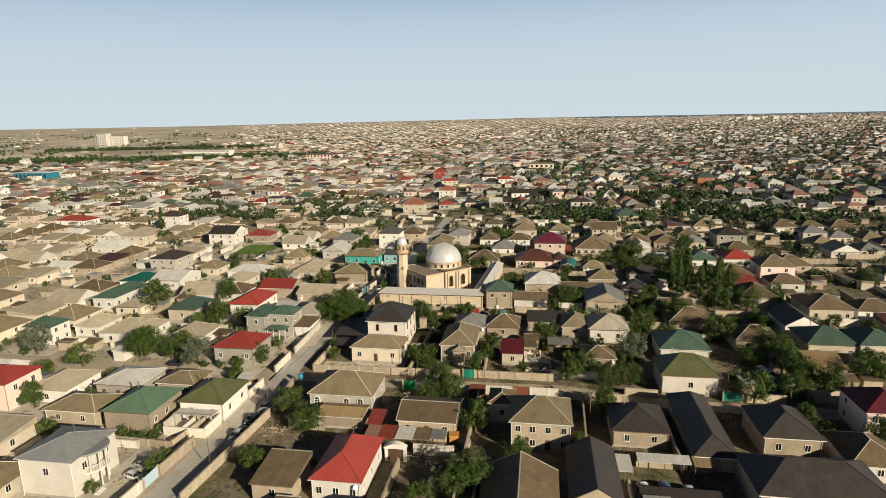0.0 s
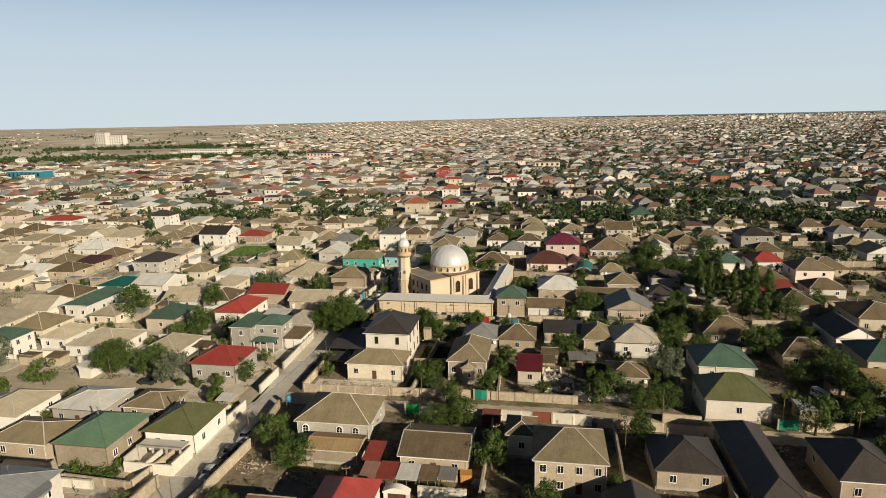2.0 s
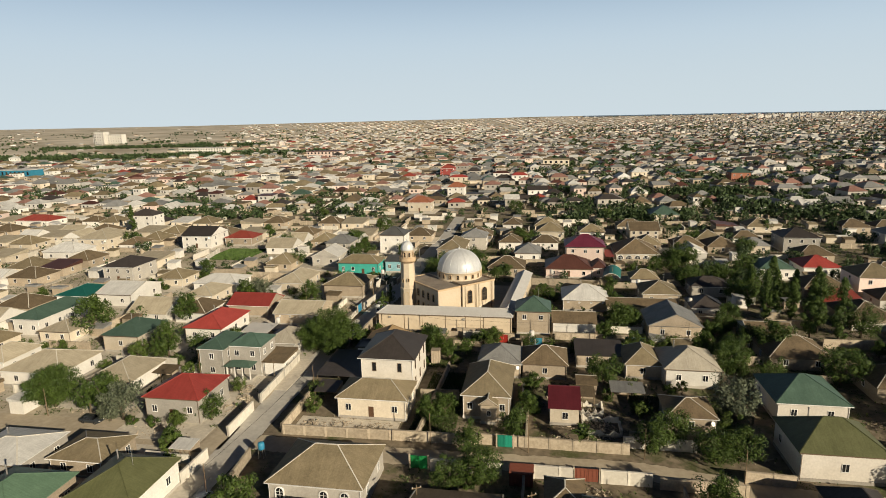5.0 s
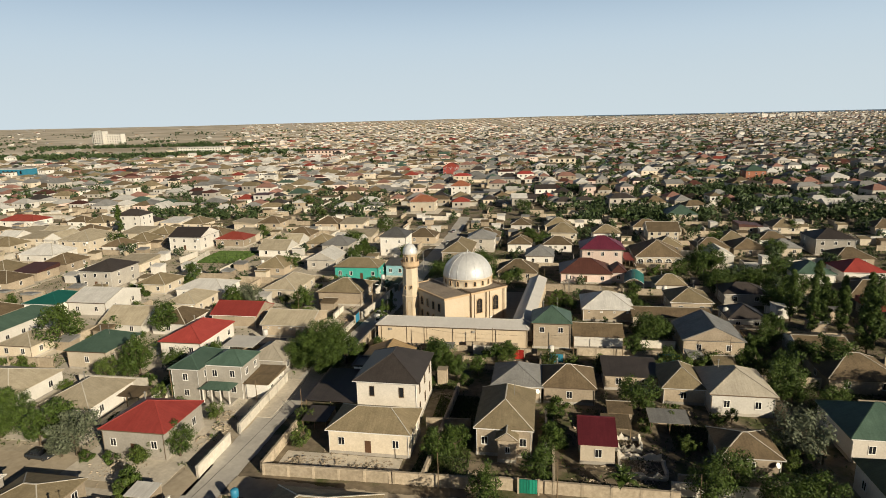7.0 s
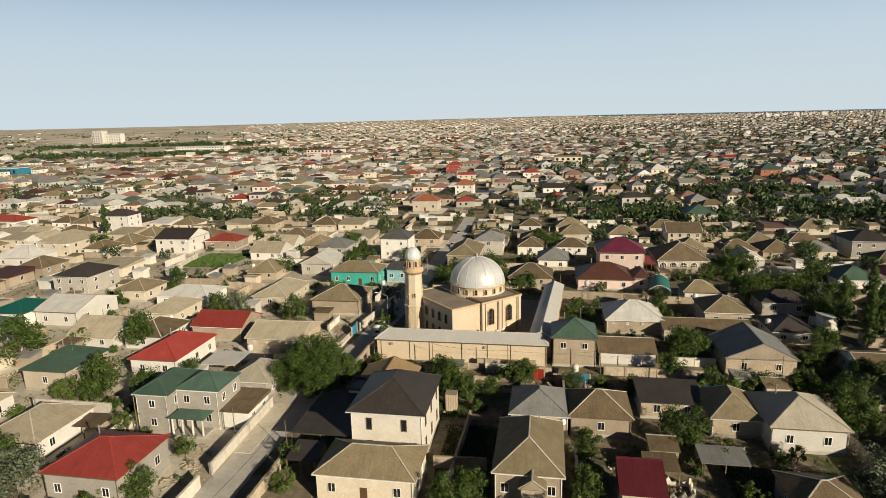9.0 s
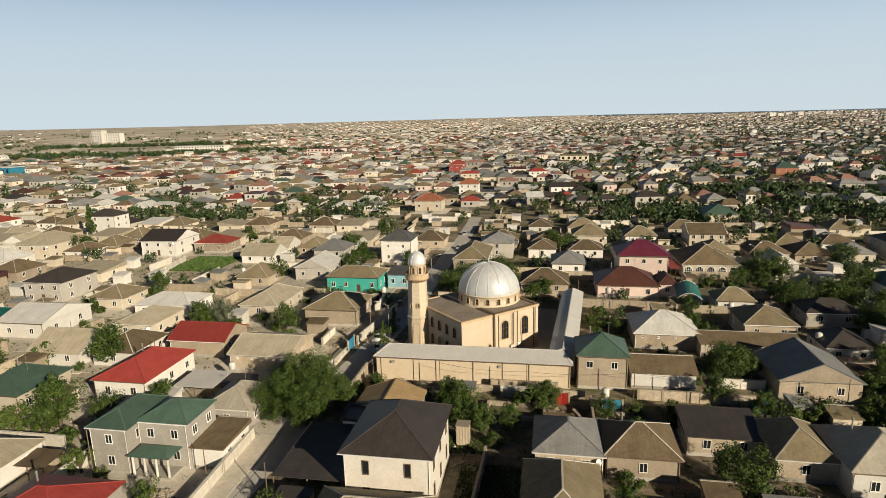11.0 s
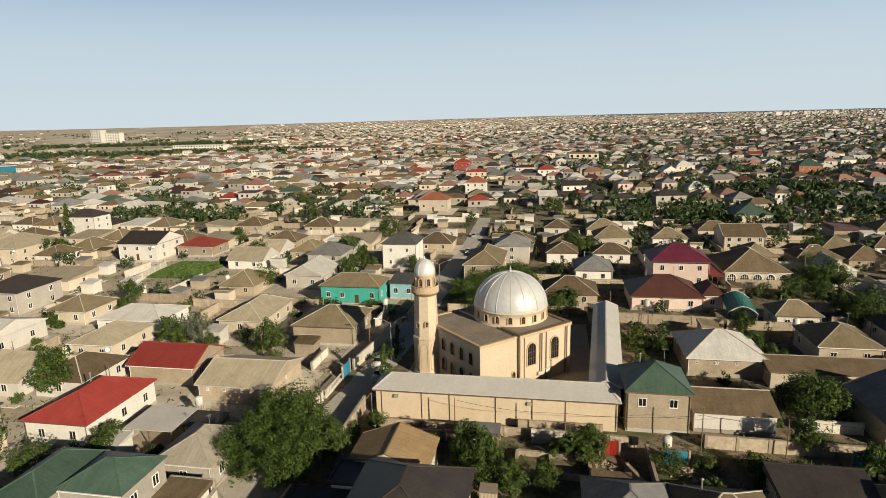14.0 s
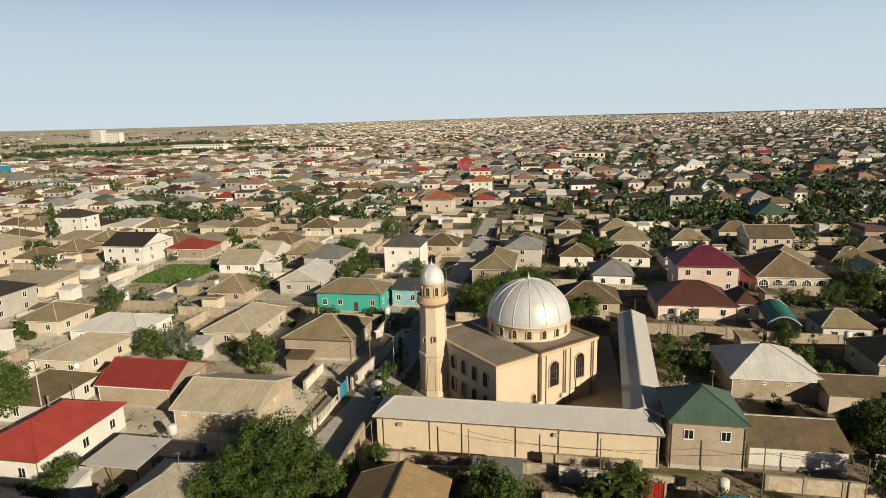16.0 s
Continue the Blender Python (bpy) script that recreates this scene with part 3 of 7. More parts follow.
def palm(x, y, s=1.0):
    """A short palm: a stout trunk and arching fronds with cut leaflets."""
    r = root("palm", pose(x, y, 0, 0, 0, x * 17 % 360), "short green palm with arching fronds", "palm")
    r.scale = (s, s, s)
    part("trunk", tube(bmesh.new(), [(0, 0, 0), (0.05, 0, 0.8), (0, 0, 1.7)], [0.3, 0.24, 0.2], 8), M["bark"], r)
    if "frond" not in cache:
        bm = bmesh.new()
        n = 14
        mid = [Vector((2.6 * f, 0, 1.1 * math.sin(2.3 * f) - 0.9 * f * f)) for f in [k / n for k in range(n + 1)]]
        for k in range(n):
            w = 0.55 * math.sin(math.pi * (0.12 + 0.85 * k / n))
            for side in (-1, 1):
                a, b = mid[k], mid[k + 1]
                bm.faces.new([bm.verts.new(p) for p in (a, a.lerp(b, 0.75), b + Vector((0.25, side * w, -0.18)), a + Vector((0.22, side * w * 0.9, -0.16)))])
        cache["frond"] = mesh_of(bm, "frond", M["leaf"])
    for k in range(16):
        part("frond", cache["frond"], None, r, at=pose(0, 0, 1.65, 0, -18 - 26 * (k % 3), 360 * k / 16))
    return r


# ---- ground and streets ----
def ground_sheet():
    """One sheet to the horizon, rising a little far out."""
    xs = [-4700, -3000, -1800, -900, -400, -150, 0, 150, 400, 900, 1800, 3000, 4200]
    ys = [-700, -300, -120, 0, 120, 300, 700, 1300, 2000, 2800, 3600, 4300, 4650]
    bm = bmesh.new()
    grid = []
    for yy in ys:
        row = []
        for xx in xs:
            far = max(0.0, math.hypot(xx, yy) - 900) / 3700
            row.append(bm.verts.new((xx, yy, max(30, 56 - 0.007 * abs(xx)) * far ** 1.4)))
        grid.append(row)
    for a, b in zip(grid, grid[1:]):
        for k in range(len(xs) - 1):
            bm.faces.new((a[k], a[k + 1], b[k + 1], b[k]))
    return mesh_of(bm, "ground", M["soil"])


tagged(new("ground", ground_sheet()), "dry sandy ground with sparse weeds", "ground", kind="structure")


def ground_z(x, y):
    far = max(0.0, math.hypot(x, y) - 900) / 3700
    return max(30, 56 - 0.007 * abs(x)) * far ** 1.4


def road(name, pts, width, label="worn pale grey asphalt street with dusty edges", mat="asphalt"):
    bm = bmesh.new()
    g = random.Random(len(pts) * 7)
    left, right = [], []
    n = 40
    path = []
    for k in range(len(pts) - 1):
        for j in range(n if k == len(pts) - 2 else n):
            f = j / n
            path.append((pts[k][0] * (1 - f) + pts[k + 1][0] * f, pts[k][1] * (1 - f) + pts[k + 1][1] * f))
    path.append(pts[-1])
    for k, (x, y) in enumerate(path):
        a, b = path[max(k - 1, 0)], path[min(k + 1, len(path) - 1)]
        d = Vector((b[0] - a[0], b[1] - a[1], 0)).normalized()
        s = Vector((d.y, -d.x, 0))
        w = width / 2
        left.append(bm.verts.new(Vector((x, y, 0.05)) - s * (w + g.uniform(-0.2, 0.25))))
        right.append(bm.verts.new(Vector((x, y, 0.05)) + s * (w + g.uniform(-0.2, 0.25))))
    for k in range(len(path) - 1):
        bm.faces.new((left[k], right[k], right[k + 1], left[k + 1]))
    return tagged(new(name, mesh_of(bm, name, M[mat])), label, "road", kind="structure")


west_soil = box(bmesh.new(), -330, -175, -0.2, -30.5, 130, 0.03)
# Pale soil, its colour lifted further for the bright haze over the west.
M["paledust"] = surface("pale_dusty_soil", (0.27, 0.23, 0.17), (0.52, 0.455, 0.355), rough=0.95, grain=0.9, patch=0.09, bump=0.45, jitter=0.0)
tagged(new("ground_west", mesh_of(west_soil, "ground_west", M["paledust"])), "pale dusty ground of the western yards", "ground", kind="structure")
sea = bmesh.new()
sv = [sea.verts.new((x, y, ground_z(x, y) + 1.5)) for x, y in ((300, 4300), (1800, 4060), (4150, 3640), (4190, 4640), (1800, 4640), (300, 4640))]
sea.faces.new(sv)
M["sea"] = surface("sea", (0.10, 0.15, 0.20), (0.14, 0.20, 0.26), rough=0.4, grain=0.05, patch=0.004, bump=0.0, jitter=0.0)
tagged(new("water", mesh_of(sea, "water", M["sea"])), "strip of grey-blue sea at the horizon", "water", kind="structure")
road("road_main", [(-30.0, -190), (-28.6, -130), (-28.0, -60), (-27.2, -40), (-24.6, -15), (-22.6, 15), (-22.4, 72), (-21.6, 110), (-23.0, 165)], 5.8)
road("road_cross", [(-25.5, -83.3), (0, -84.4), (40, -83.4), (66, -88), (97, -88.5), (140, -88)], 4.8, "dusty pale side lane between yard walls", "dust")
road("road_lane", [(-30.5, -82.6), (-80, -83.6), (-150, -86.6)], 8.0, "sandy unpaved side lane", "dust")


# ---- the mosque ----
HALL = pose(-3.7, -16.1, 0, 0, 0, 43.5)      # local x runs along the facade, local y back along the side wall
HX, HY, HZ = 19.3, 17.6, 8.9


def arched(w, h, n=8):
    """Outline of an arched opening, from its lower left corner round."""
    r = w / 2
    pts = [(-r, 0), (r, 0)]
    for k in range(n + 1):
        a = math.pi * k / n
        pts.append((r * math.cos(a), h - r + r * math.sin(a)))
    return pts


def arch_window(parent, at, w, h, bars=1, trim="sandtrim"):
    """An arched window that faces local -y: surround, glass and glazing bars."""
    key = ("arch", w, h, bars, trim)
    if key not in cache:
        o, i = arched(w + 0.36, h + 0.18), arched(w, h)
        bm = bmesh.new()
        vo = [[bm.verts.new((x, yy, z - (0.0 if k > 1 else 0.12))) for k, (x, z) in enumerate(o)] for yy in (-0.16, 0.0)]
        vi = [[bm.verts.new((x, yy, z)) for x, z in i] for yy in (-0.16, 0.0)]
        n = len(o)
        for k in range(n):
            j = (k + 1) % n
            bm.faces.new((vo[0][k], vo[0][j], vi[0][j], vi[0][k]))
            bm.faces.new((vo[1][k], vo[1][j], vo[0][j], vo[0][k]))
            bm.faces.new((vi[0][k], vi[0][j], vi[1][j], vi[1][k]))
        gl = bmesh.new()
        f = gl.faces.new([gl.verts.new((x, -0.03, z)) for x, z in i])
        ext = bmesh.ops.extrude_face_region(gl, geom=[f])
        bmesh.ops.translate(gl, verts=[v for v in ext["geom"] if isinstance(v, bmesh.types.BMVert)], vec=(0, 0.02, 0))
        br = bmesh.new()
        for k in range(bars):
            x = -w / 2 + w * (k + 1) / (bars + 1)
            box(br, x - 0.035, -0.09, 0, x + 0.035, -0.032, h - 0.25)
        for z in (h * 0.3, h * 0.58):
            box(br, -w / 2, -0.085, z, w / 2, -0.034, z + 0.06)
        cache[key] = (mesh_of(bm, "window", M[trim]), mesh_of(gl, "pane", M["pane"]), mesh_of(br, "glazing_bar", M["frame" if trim == "frame" else "coping"]))
    a, b, c = cache[key]
    win = part("window", a, None, parent, at=at)
    part("pane", b, None, win)
    part("glazing_bar", c, None, win, "white glazing bars" if trim == "frame" else "dark brown glazing bars")
    return win


def mosque():
    r = root("mosque", HALL, "sand-coloured mosque hall with a silver ribbed dome on a windowed drum", "mosque")
    wall = bmesh.new()
    box(wall, 0, 0, 0, 7.9, HY, HZ)
    box(wall, 7.9, -0.55, 0, HX, HY + 0.1, HZ + 0.25)
    part("wall", wall, M["sand"], r)
    rf = bmesh.new()
    box(rf, 0.3, 0.3, HZ + 0.002, 7.895, HY - 0.3, HZ + 0.05)
    box(rf, 8.2, 0.0, HZ + 0.252, HX - 0.3, HY - 0.2, HZ + 0.31)
    part("roof", rf, M["felt"], r, "flat brown felt roof")
    cp = bmesh.new()
    box(cp, -0.22, -0.22, HZ - 0.28, 7.9, 0.3, HZ + 0.22)
    box(cp, -0.22, 0.302, HZ - 0.28, 0.3, HY + 0.2, HZ + 0.22)
    box(cp, 0.3, HY - 0.3, HZ - 0.28, 7.9, HY + 0.2, HZ + 0.22)
    part("cornice", cp, M["sandtrim"], r)
    runs = ((7.65, -0.82, HX + 0.28, -0.1), (HX - 0.5, -0.098, HX + 0.28, HY + 0.3), (7.65, -0.098, 8.15, 4.2))
    pw, cf = bmesh.new(), bmesh.new()
    for xa, ya, xb, yb in runs:
        box(pw, xa, ya, HZ - 0.1, xb, yb, HZ + 0.38)
        box(cf, xa - 0.05, ya, HZ + 0.382, xb + 0.05, yb, HZ + 0.52)
    wall_top = part("parapet", pw, M["sandtrim"], r)
    part("coping", cf, M["coping"], wall_top, "brown weathered parapet coping")
    for x in (8.1, 13.0, 18.9):
        part("pilaster", box(bmesh.new(), x - 0.35, -0.85, 0, x + 0.35, -0.552, HZ - 0.12), M["sand"], r)
    for x in (8.75, 12.3, 13.7, 18.2):
        part("downpipe", tube(bmesh.new(), [(x, -0.7, 0.1), (x, -0.7, HZ - 0.1)], 0.07, 6), M["coping"], r)
    for x in (10.4, 15.7):
        arch_window(r, pose(x, -0.56, 3.5), 1.75, 3.9, 3)
    arch_window(r, pose(6.9, -0.004, 0.9), 0.7, 2.0, 1)
    for k in range(5):
        y = 2.4 + k * 2.75
        arch_window(r, pose(-0.004, y, 5.1, 0, 0, -90), 1.1, 2.2, 1)
        arch_window(r, pose(-0.004, y, 1.4, 0, 0, -90), 1.1, 2.3, 1)
    for k in range(4):
        arch_window(r, pose(HX + 0.004, 2.6 + k * 4.0, 2.6, 0, 0, 90), 1.5, 4.2, 2)
    for x, z in ((7.4, 1.2), (12.1, 1.3), (13.9, 1.4)):
        part("air_conditioner", box(bmesh.new(), x - 0.42, -1.0, z, x + 0.42, -0.56, z + 0.62), M["w_white"], r, "white air conditioner box")
    # drum and dome
    cx, cy = 13.75, 9.0
    dr = lathe(bmesh.new(), [(6.75, HZ - 0.2), (6.75, HZ + 0.5), (6.55, HZ + 0.55), (6.55, 11.2), (6.8, 11.3), (6.8, 11.5), (6.4, 11.55)], 64, smooth=True)
    drum = part("drum", dr, M["sand"], r, "cream stone drum with arched windows", at=pose(cx, cy, 0))
    for k in range(18):
        a = 360 / 18 * k + 10
        arch_window(drum, pose(6.54 * math.cos(radians(a)), 6.54 * math.sin(radians(a)), 9.65, 0, 0, a + 90), 0.62, 1.25, 1)
    prof = [(6.6, 11.42), (6.65, 11.6)]
    for k in range(1, 19):
        a = math.pi / 2 * k / 18
        prof.append((6.58 * math.cos(a) ** 0.96, 11.6 + 5.7 * math.sin(a) + 0.25 * (k / 18) ** 5))
    prof[-1] = (0.0, 17.5)
    dome = part("dome", lathe(bmesh.new(), prof, 96, cap_top=False), M["domemetal"], r, "silver sheet metal dome with standing seams", at=pose(cx, cy, 0))
    for k in range(16):
        a = 2 * math.pi * k / 16 + 0.1
        sm = bmesh.new()
        tube(sm, [((rr + 0.02) * math.cos(a), (rr + 0.02) * math.sin(a), z) for rr, z in prof[1:-1]], 0.06, 5)
        part("seam", sm, M["domemetal"], dome)
    fin = lathe(bmesh.new(), [(0.55, 17.25), (0.5, 17.45), (0.2, 17.6), (0.12, 17.75), (0.22, 17.9), (0.1, 18.05), (0.03, 18.5)], 12)
    part("finial", fin, M["domemetal"], dome)
    return r


mosque()


def minaret():
    r = root("minaret", pose(-14.5, -6.4, 0, 0, 0, 22.5), "slender sand-coloured octagonal minaret with a balcony and silver cap", "minaret")
    base = lathe(bmesh.new(), [(2.5, 0), (2.5, 0.7), (2.36, 0.8), (2.36, 6.7), (2.5, 6.8), (2.5, 7.05), (2.25, 7.3)], 8, smooth=False)
    part("base", base, M["sand"], r)
    for k in range(8):
        a = 45 * k + 22.5
        rr = 2.36 * math.cos(radians(22.5))
        o, i = arched(1.35, 4.9, 8), arched(1.1, 4.75, 8)
        bm = bmesh.new()
        vo, vi = [bm.verts.new((x, -0.06, z + 1.2)) for x, z in o], [bm.verts.new((x, -0.06, z + 1.2)) for x, z in i]
        bo, bi = [bm.verts.new((x, 0.02, z + 1.2)) for x, z in o], [bm.verts.new((x, 0.02, z + 1.2)) for x, z in i]
        for q in range(len(o)):
            j = (q + 1) % len(o)
            bm.faces.new((vo[q], vo[j], vi[j], vi[q]))
            bm.faces.new((bo[q], bo[j], vo[j], vo[q]))
            bm.faces.new((vi[q], vi[j], bi[j], bi[q]))
        part("blind_arch", bm, M["sandtrim"], r, at=pose(rr * math.cos(radians(a)), rr * math.sin(radians(a)), 0, 0, 0, a + 90))
    shaft = lathe(bmesh.new(), [(2.2, 7.3), (2.0, 14.6), (2.08, 14.7)], 8, smooth=False)
    part("shaft", shaft, M["sand"], r)
    corb = bmesh.new()
    for k in range(40):
        a = 2 * math.pi * k / 40
        bar(corb, (1.9 * math.cos(a), 1.9 * math.sin(a), 14.75), (2.3 * math.cos(a), 2.3 * math.sin(a), 15.25), 0.16, 0.3)
    part("corbels", corb, M["sandtrim"], r)
    bal = lathe(bmesh.new(), [(2.0, 14.9), (2.32, 15.3), (2.5, 15.35), (2.5, 15.6), (2.42, 15.62), (2.42, 16.3), (2.49, 16.32), (2.49, 16.45), (2.32, 16.45), (2.32, 15.7), (1.7, 15.7)], 24, smooth=False)
    part("balcony", bal, M["sandtrim"], r)
    dr = lathe(bmesh.new(), [(1.72, 15.6), (1.72, 18.2), (1.9, 18.3), (1.9, 18.5), (1.6, 18.55)], 32)
    drum = part("lantern", dr, M["sand"], r)
    for k in range(8):
        a = 45 * k + 10
        arch_window(drum, pose(1.7 * math.cos(radians(a)), 1.7 * math.sin(radians(a)), 16.5, 0, 0, a + 90), 0.55, 1.3, 1)
    for a, z in ((-75, 9.2), (-120, 9.0)):
        arch_window(r, pose(2.05 * math.cos(radians(a - 22.5)), 2.05 * math.sin(radians(a - 22.5)), z, 0, 0, a - 22.5 + 90), 0.45, 0.9, 1)
    prof = [(1.86, 18.45)] + [(1.9 * math.cos(math.pi / 2 * k / 12) ** 0.95, 18.5 + 2.55 * math.sin(math.pi / 2 * k / 12)) for k in range(0, 12)] + [(0.0, 21.2)]
    cap = part("dome", lathe(bmesh.new(), prof, 40), M["domemetal"], r, "small silver metal dome")
    for k in range(8):
        a = 2 * math.pi * k / 8
        part("seam", tube(bmesh.new(), [((rr + 0.01) * math.cos(a), (rr + 0.01) * math.sin(a), z) for rr, z in prof[1:-1]], 0.035, 4), M["domemetal"], cap)
    part("finial", lathe(bmesh.new(), [(0.25, 21.05), (0.1, 21.3), (0.16, 21.45), (0.03, 21.6), (0.02, 22.1)], 8), M["domemetal"], cap)
    return r


minaret()


def v_of(p):
    return (p[0], p[1], p[2] + 0.13)


def long_building(name, x0, x1, y0, y1, front, back, label, pipes=6, lean=0.0):
    """A long low building with a lean-to sheet roof from a front eave to a higher back."""
    w, d = x1 - x0, y1 - y0
    r = root(name, pose((x0 + x1) / 2, (y0 + y1) / 2, 0, 0, 0, lean), label, "building")
    bm = bmesh.new()
    X, Y = w / 2, d / 2
    lo = [bm.verts.new(p) for p in ((-X, -Y, 0), (X, -Y, 0), (X, Y, 0), (-X, Y, 0))]
    hi = [bm.verts.new(p) for p in ((-X, -Y, front), (X, -Y, front), (X, Y, front), (-X, Y, front))]
    for k in range(4):
        bm.faces.new((lo[k], lo[(k + 1) % 4], hi[(k + 1) % 4], hi[k]))
    bm.faces.new(hi)
    part("wall", bm, M["plaster"], r)
    o = 0.45
    # hipped roof with its ridge near the back, mitred into the wing at the far end
    rf = bmesh.new()
    s = (back - front) / (d - 0.5)
    ez = front - s * o
    ry = Y - 0.5
    pts = ((-X - o, -Y - o, ez), (X + o, -Y - o, ez), (X + o + 0.25, Y + 1.6, ez + 0.05), (-X - o, Y + 0.9, ez + 0.05), (-X + 1.6, ry, back), (X - 1.4, ry, back))
    v = [rf.verts.new((p[0], p[1], p[2] + 0.1)) for p in pts]
    u = [rf.verts.new((p[0], p[1], p[2] - 0.02)) for p in pts[:4]]
    for f in ((0, 1, 5, 4), (2, 3, 4, 5), (1, 2, 5), (3, 0, 4)):
        rf.faces.new([v[k] for k in f])
    for k in range(4):
        rf.faces.new((u[k], u[(k + 1) % 4], v[(k + 1) % 4], v[k]))
    rf.faces.new(u[::-1])
    roof = part("roof", rf, M["r_sheet"], r, "pale grey corrugated sheet roof")
    for p, q in ((1, 5), (4, 5), (0, 4)):
        part("ridge_cap", bar(bmesh.new(), v_of(pts[p]), v_of(pts[q]), 0.22, 0.05), M["r_sheet"], roof)
    part("gutter", bar(bmesh.new(), (-X - o, -Y - o - 0.08, ez - 0.02), (X + o, -Y - o - 0.08, ez - 0.02), 0.14, 0.12), M["coping"], r, "dark gutter")
    for k in range(pipes):
        x = -X + 0.9 + (w - 1.8) * k / (pipes - 1) + 0.8 * math.sin(k * 2.3)
        part("downpipe", tube(bmesh.new(), [(x, -Y - 0.1, 0.2), (x, -Y - 0.1, front - 0.15)], 0.045, 6), M["coping"], r)
    for x in (-X + 3.2, X - 12.5):
        part("air_conditioner", box(bmesh.new(), x - 0.33, -Y - 0.3, front - 1.3, x + 0.33, -Y - 0.005, front - 0.85), M["w_grey"], r, "grey air conditioner box")
    return r


long_building("courtyard_building", -18.9, 17.0, -23.9, -19.7, 4.75, 5.7, "long cream stone courtyard building with a pale sheet roof", 7)


def wing():
    """The narrow gabled wing on the far side of the courtyard."""
    r = root("courtyard_wing", pose(17.37, 1.1, 0, 0, 0, -4.6), "narrow cream courtyard wing with a pale grey gabled sheet roof", "building")
    w, d, e = 4.4, 40.2, 4.7
    part("wall", box(bmesh.new(), -w / 2, -d / 2, 0, w / 2, d / 2, e), M["sand"], r)
    bm, cap = roof_mesh("gable_y", w, d, 1.0, 0.4)
    rf = part("roof", bm, M["r_sheet"], r, at=pose(0, 0, e))
    part("ridge_cap", cap, M["r_sheet"], rf)
    for k in range(8):
        window(r, -w / 2, -d / 2 + 4 + k * 4.8, 1.6, -90, 1.2, 1.7)
    return r


wing()
yard = box(bmesh.new(), -18, -19.2, 0.0, 15.0, 22.0, 0.07)
tagged(new("courtyard", mesh_of(yard, "courtyard", M["dust"])), "brown paved mosque courtyard", "pavement", kind="structure")


# ---- the houses near the flight path ----
KEEP = [(-20.5, 21.5, -25, 24)]      # ground that is already built on: x0, x1, y0, y1


SLABS = []


def paving(x0, x1, y0, y1):
    """A thin pale concrete slab round a house."""
    SLABS.append(x0)
    z = 0.056 + 0.0017 * len(SLABS)
    b = box(bmesh.new(), x0, y0, z - 0.2, x1, y1, z)
    return tagged(new("yard_paving", mesh_of(b, "yard_paving", M["concrete"])), "pale dusty concrete yard", "pavement", kind="structure")


def hand(x0, x1, y, d, *rest, **kw):
    KEEP.append((x0 - 0.8, x1 + 0.8, y - 0.8, y + d + 0.8))
    if x1 < -31 and y > -140:
        paving(x0 - 3.5, x1 + 3.6, y - 6.5, y + d + 2.5)
    return house(x0, x1, y, d, *rest, **kw)


# open yards
OPEN = [(-1.5, 21.0, -43.0, -25.5), (21.0, 46.0, -43.5, -27.5), (-72.0, -51.5, -58.5, -43.0), (-14.0, 4.0, -48.0, -41.0), (22.5, 46.0, -78.5, -55.5), (-21.0, -12.0, -79.0, -45.0), (3.0, 10.0, -78.0, -50.0), (-37.0, -31.5, -80.0, -56.0), (-33.0, -27.0, -25.0, 30.0), (44.0, 64.0, -85.0, -74.0), (63.5, 68.0, -55.0, -30.0), (-30.0, -8.0, 24.0, 45.0), (68.0, 100.0, -14.0, 40.0), (-25.0, -13.0, -150.0, -88.0), (45.0, 66.0, 5.0, 18.0), (-20.0, 240.0, 236.0, 292.0), (-120.0, -94.0, 30.0, 75.0), (-52.0, -27.0, 43.0, 66.0)]

# round the mosque
hand(18.3, 26.9, -23.4, 8.6, 6.2, "hip", 2.9, "r_green", "w_stone", 2, 2, 1, win=(1.15, 1.3), sill=4.0)
hand(27.8, 38.7, -22.2, 4.6, 3.0, "shed", 1.5, "r_brown", "w_white", 0, 0)
hand(30.9, 43.7, -2.7, 12.4, 3.3, "hip", 3.2, "r_palegrey", "w_stone", 4, 2, win=(0.6, 0.4), sill=2.4)
hand(54.3, 64.7, 4.3, 10.9, 3.6, "hip", 2.7, "r_tan", "w_stone", 2, 2)
hand(43.2, 62.1, -6.0, 4.6, 2.8, "shed", 1.0, "r_brown", "w_cream", 0, 0)
hand(51.6, 64.3, -23.8, 11.8, 3.6, "gable_y", 3.2, "r_grey", "w_stone", 2, 2)
hand(65.8, 74.3, -6.8, 9.2, 3.2, "hip", 2.4, "r_dark", "w_white", 2, 2)
hand(11.4, 20.5, -51.0, 9.6, 3.3, "hip", 2.5, "r_grey", "w_stone", 2, 2)
hand(20.9, 30.3, -50.8, 9.2, 3.4, "hip", 2.6, "r_brown", "w_stone", 1, 2)
hand(32.8, 42.8, -43.5, 7.1, 3, "shed", 0.9, "r_dark", "w_stone", 2, 1)
hand(42.9, 50.4, -48.3, 9.9, 3.2, "hip", 2.7, "r_tan", "w_stone", 1, 1)
hand(50.4, 61.1, -51.6, 11.2, 4.0, "hip", 2.9, "r_pale", "w_white", 2, 2)
hand(47.3, 55.4, -70.8, 8.1, 3.2, "hip", 1.8, "r_brown", "w_stone", 1, 1)
hand(74.6, 84.6, -26.7, 10.2, 3.2, "gable_x", 1.6, "r_brown", "w_white", 2, 2)
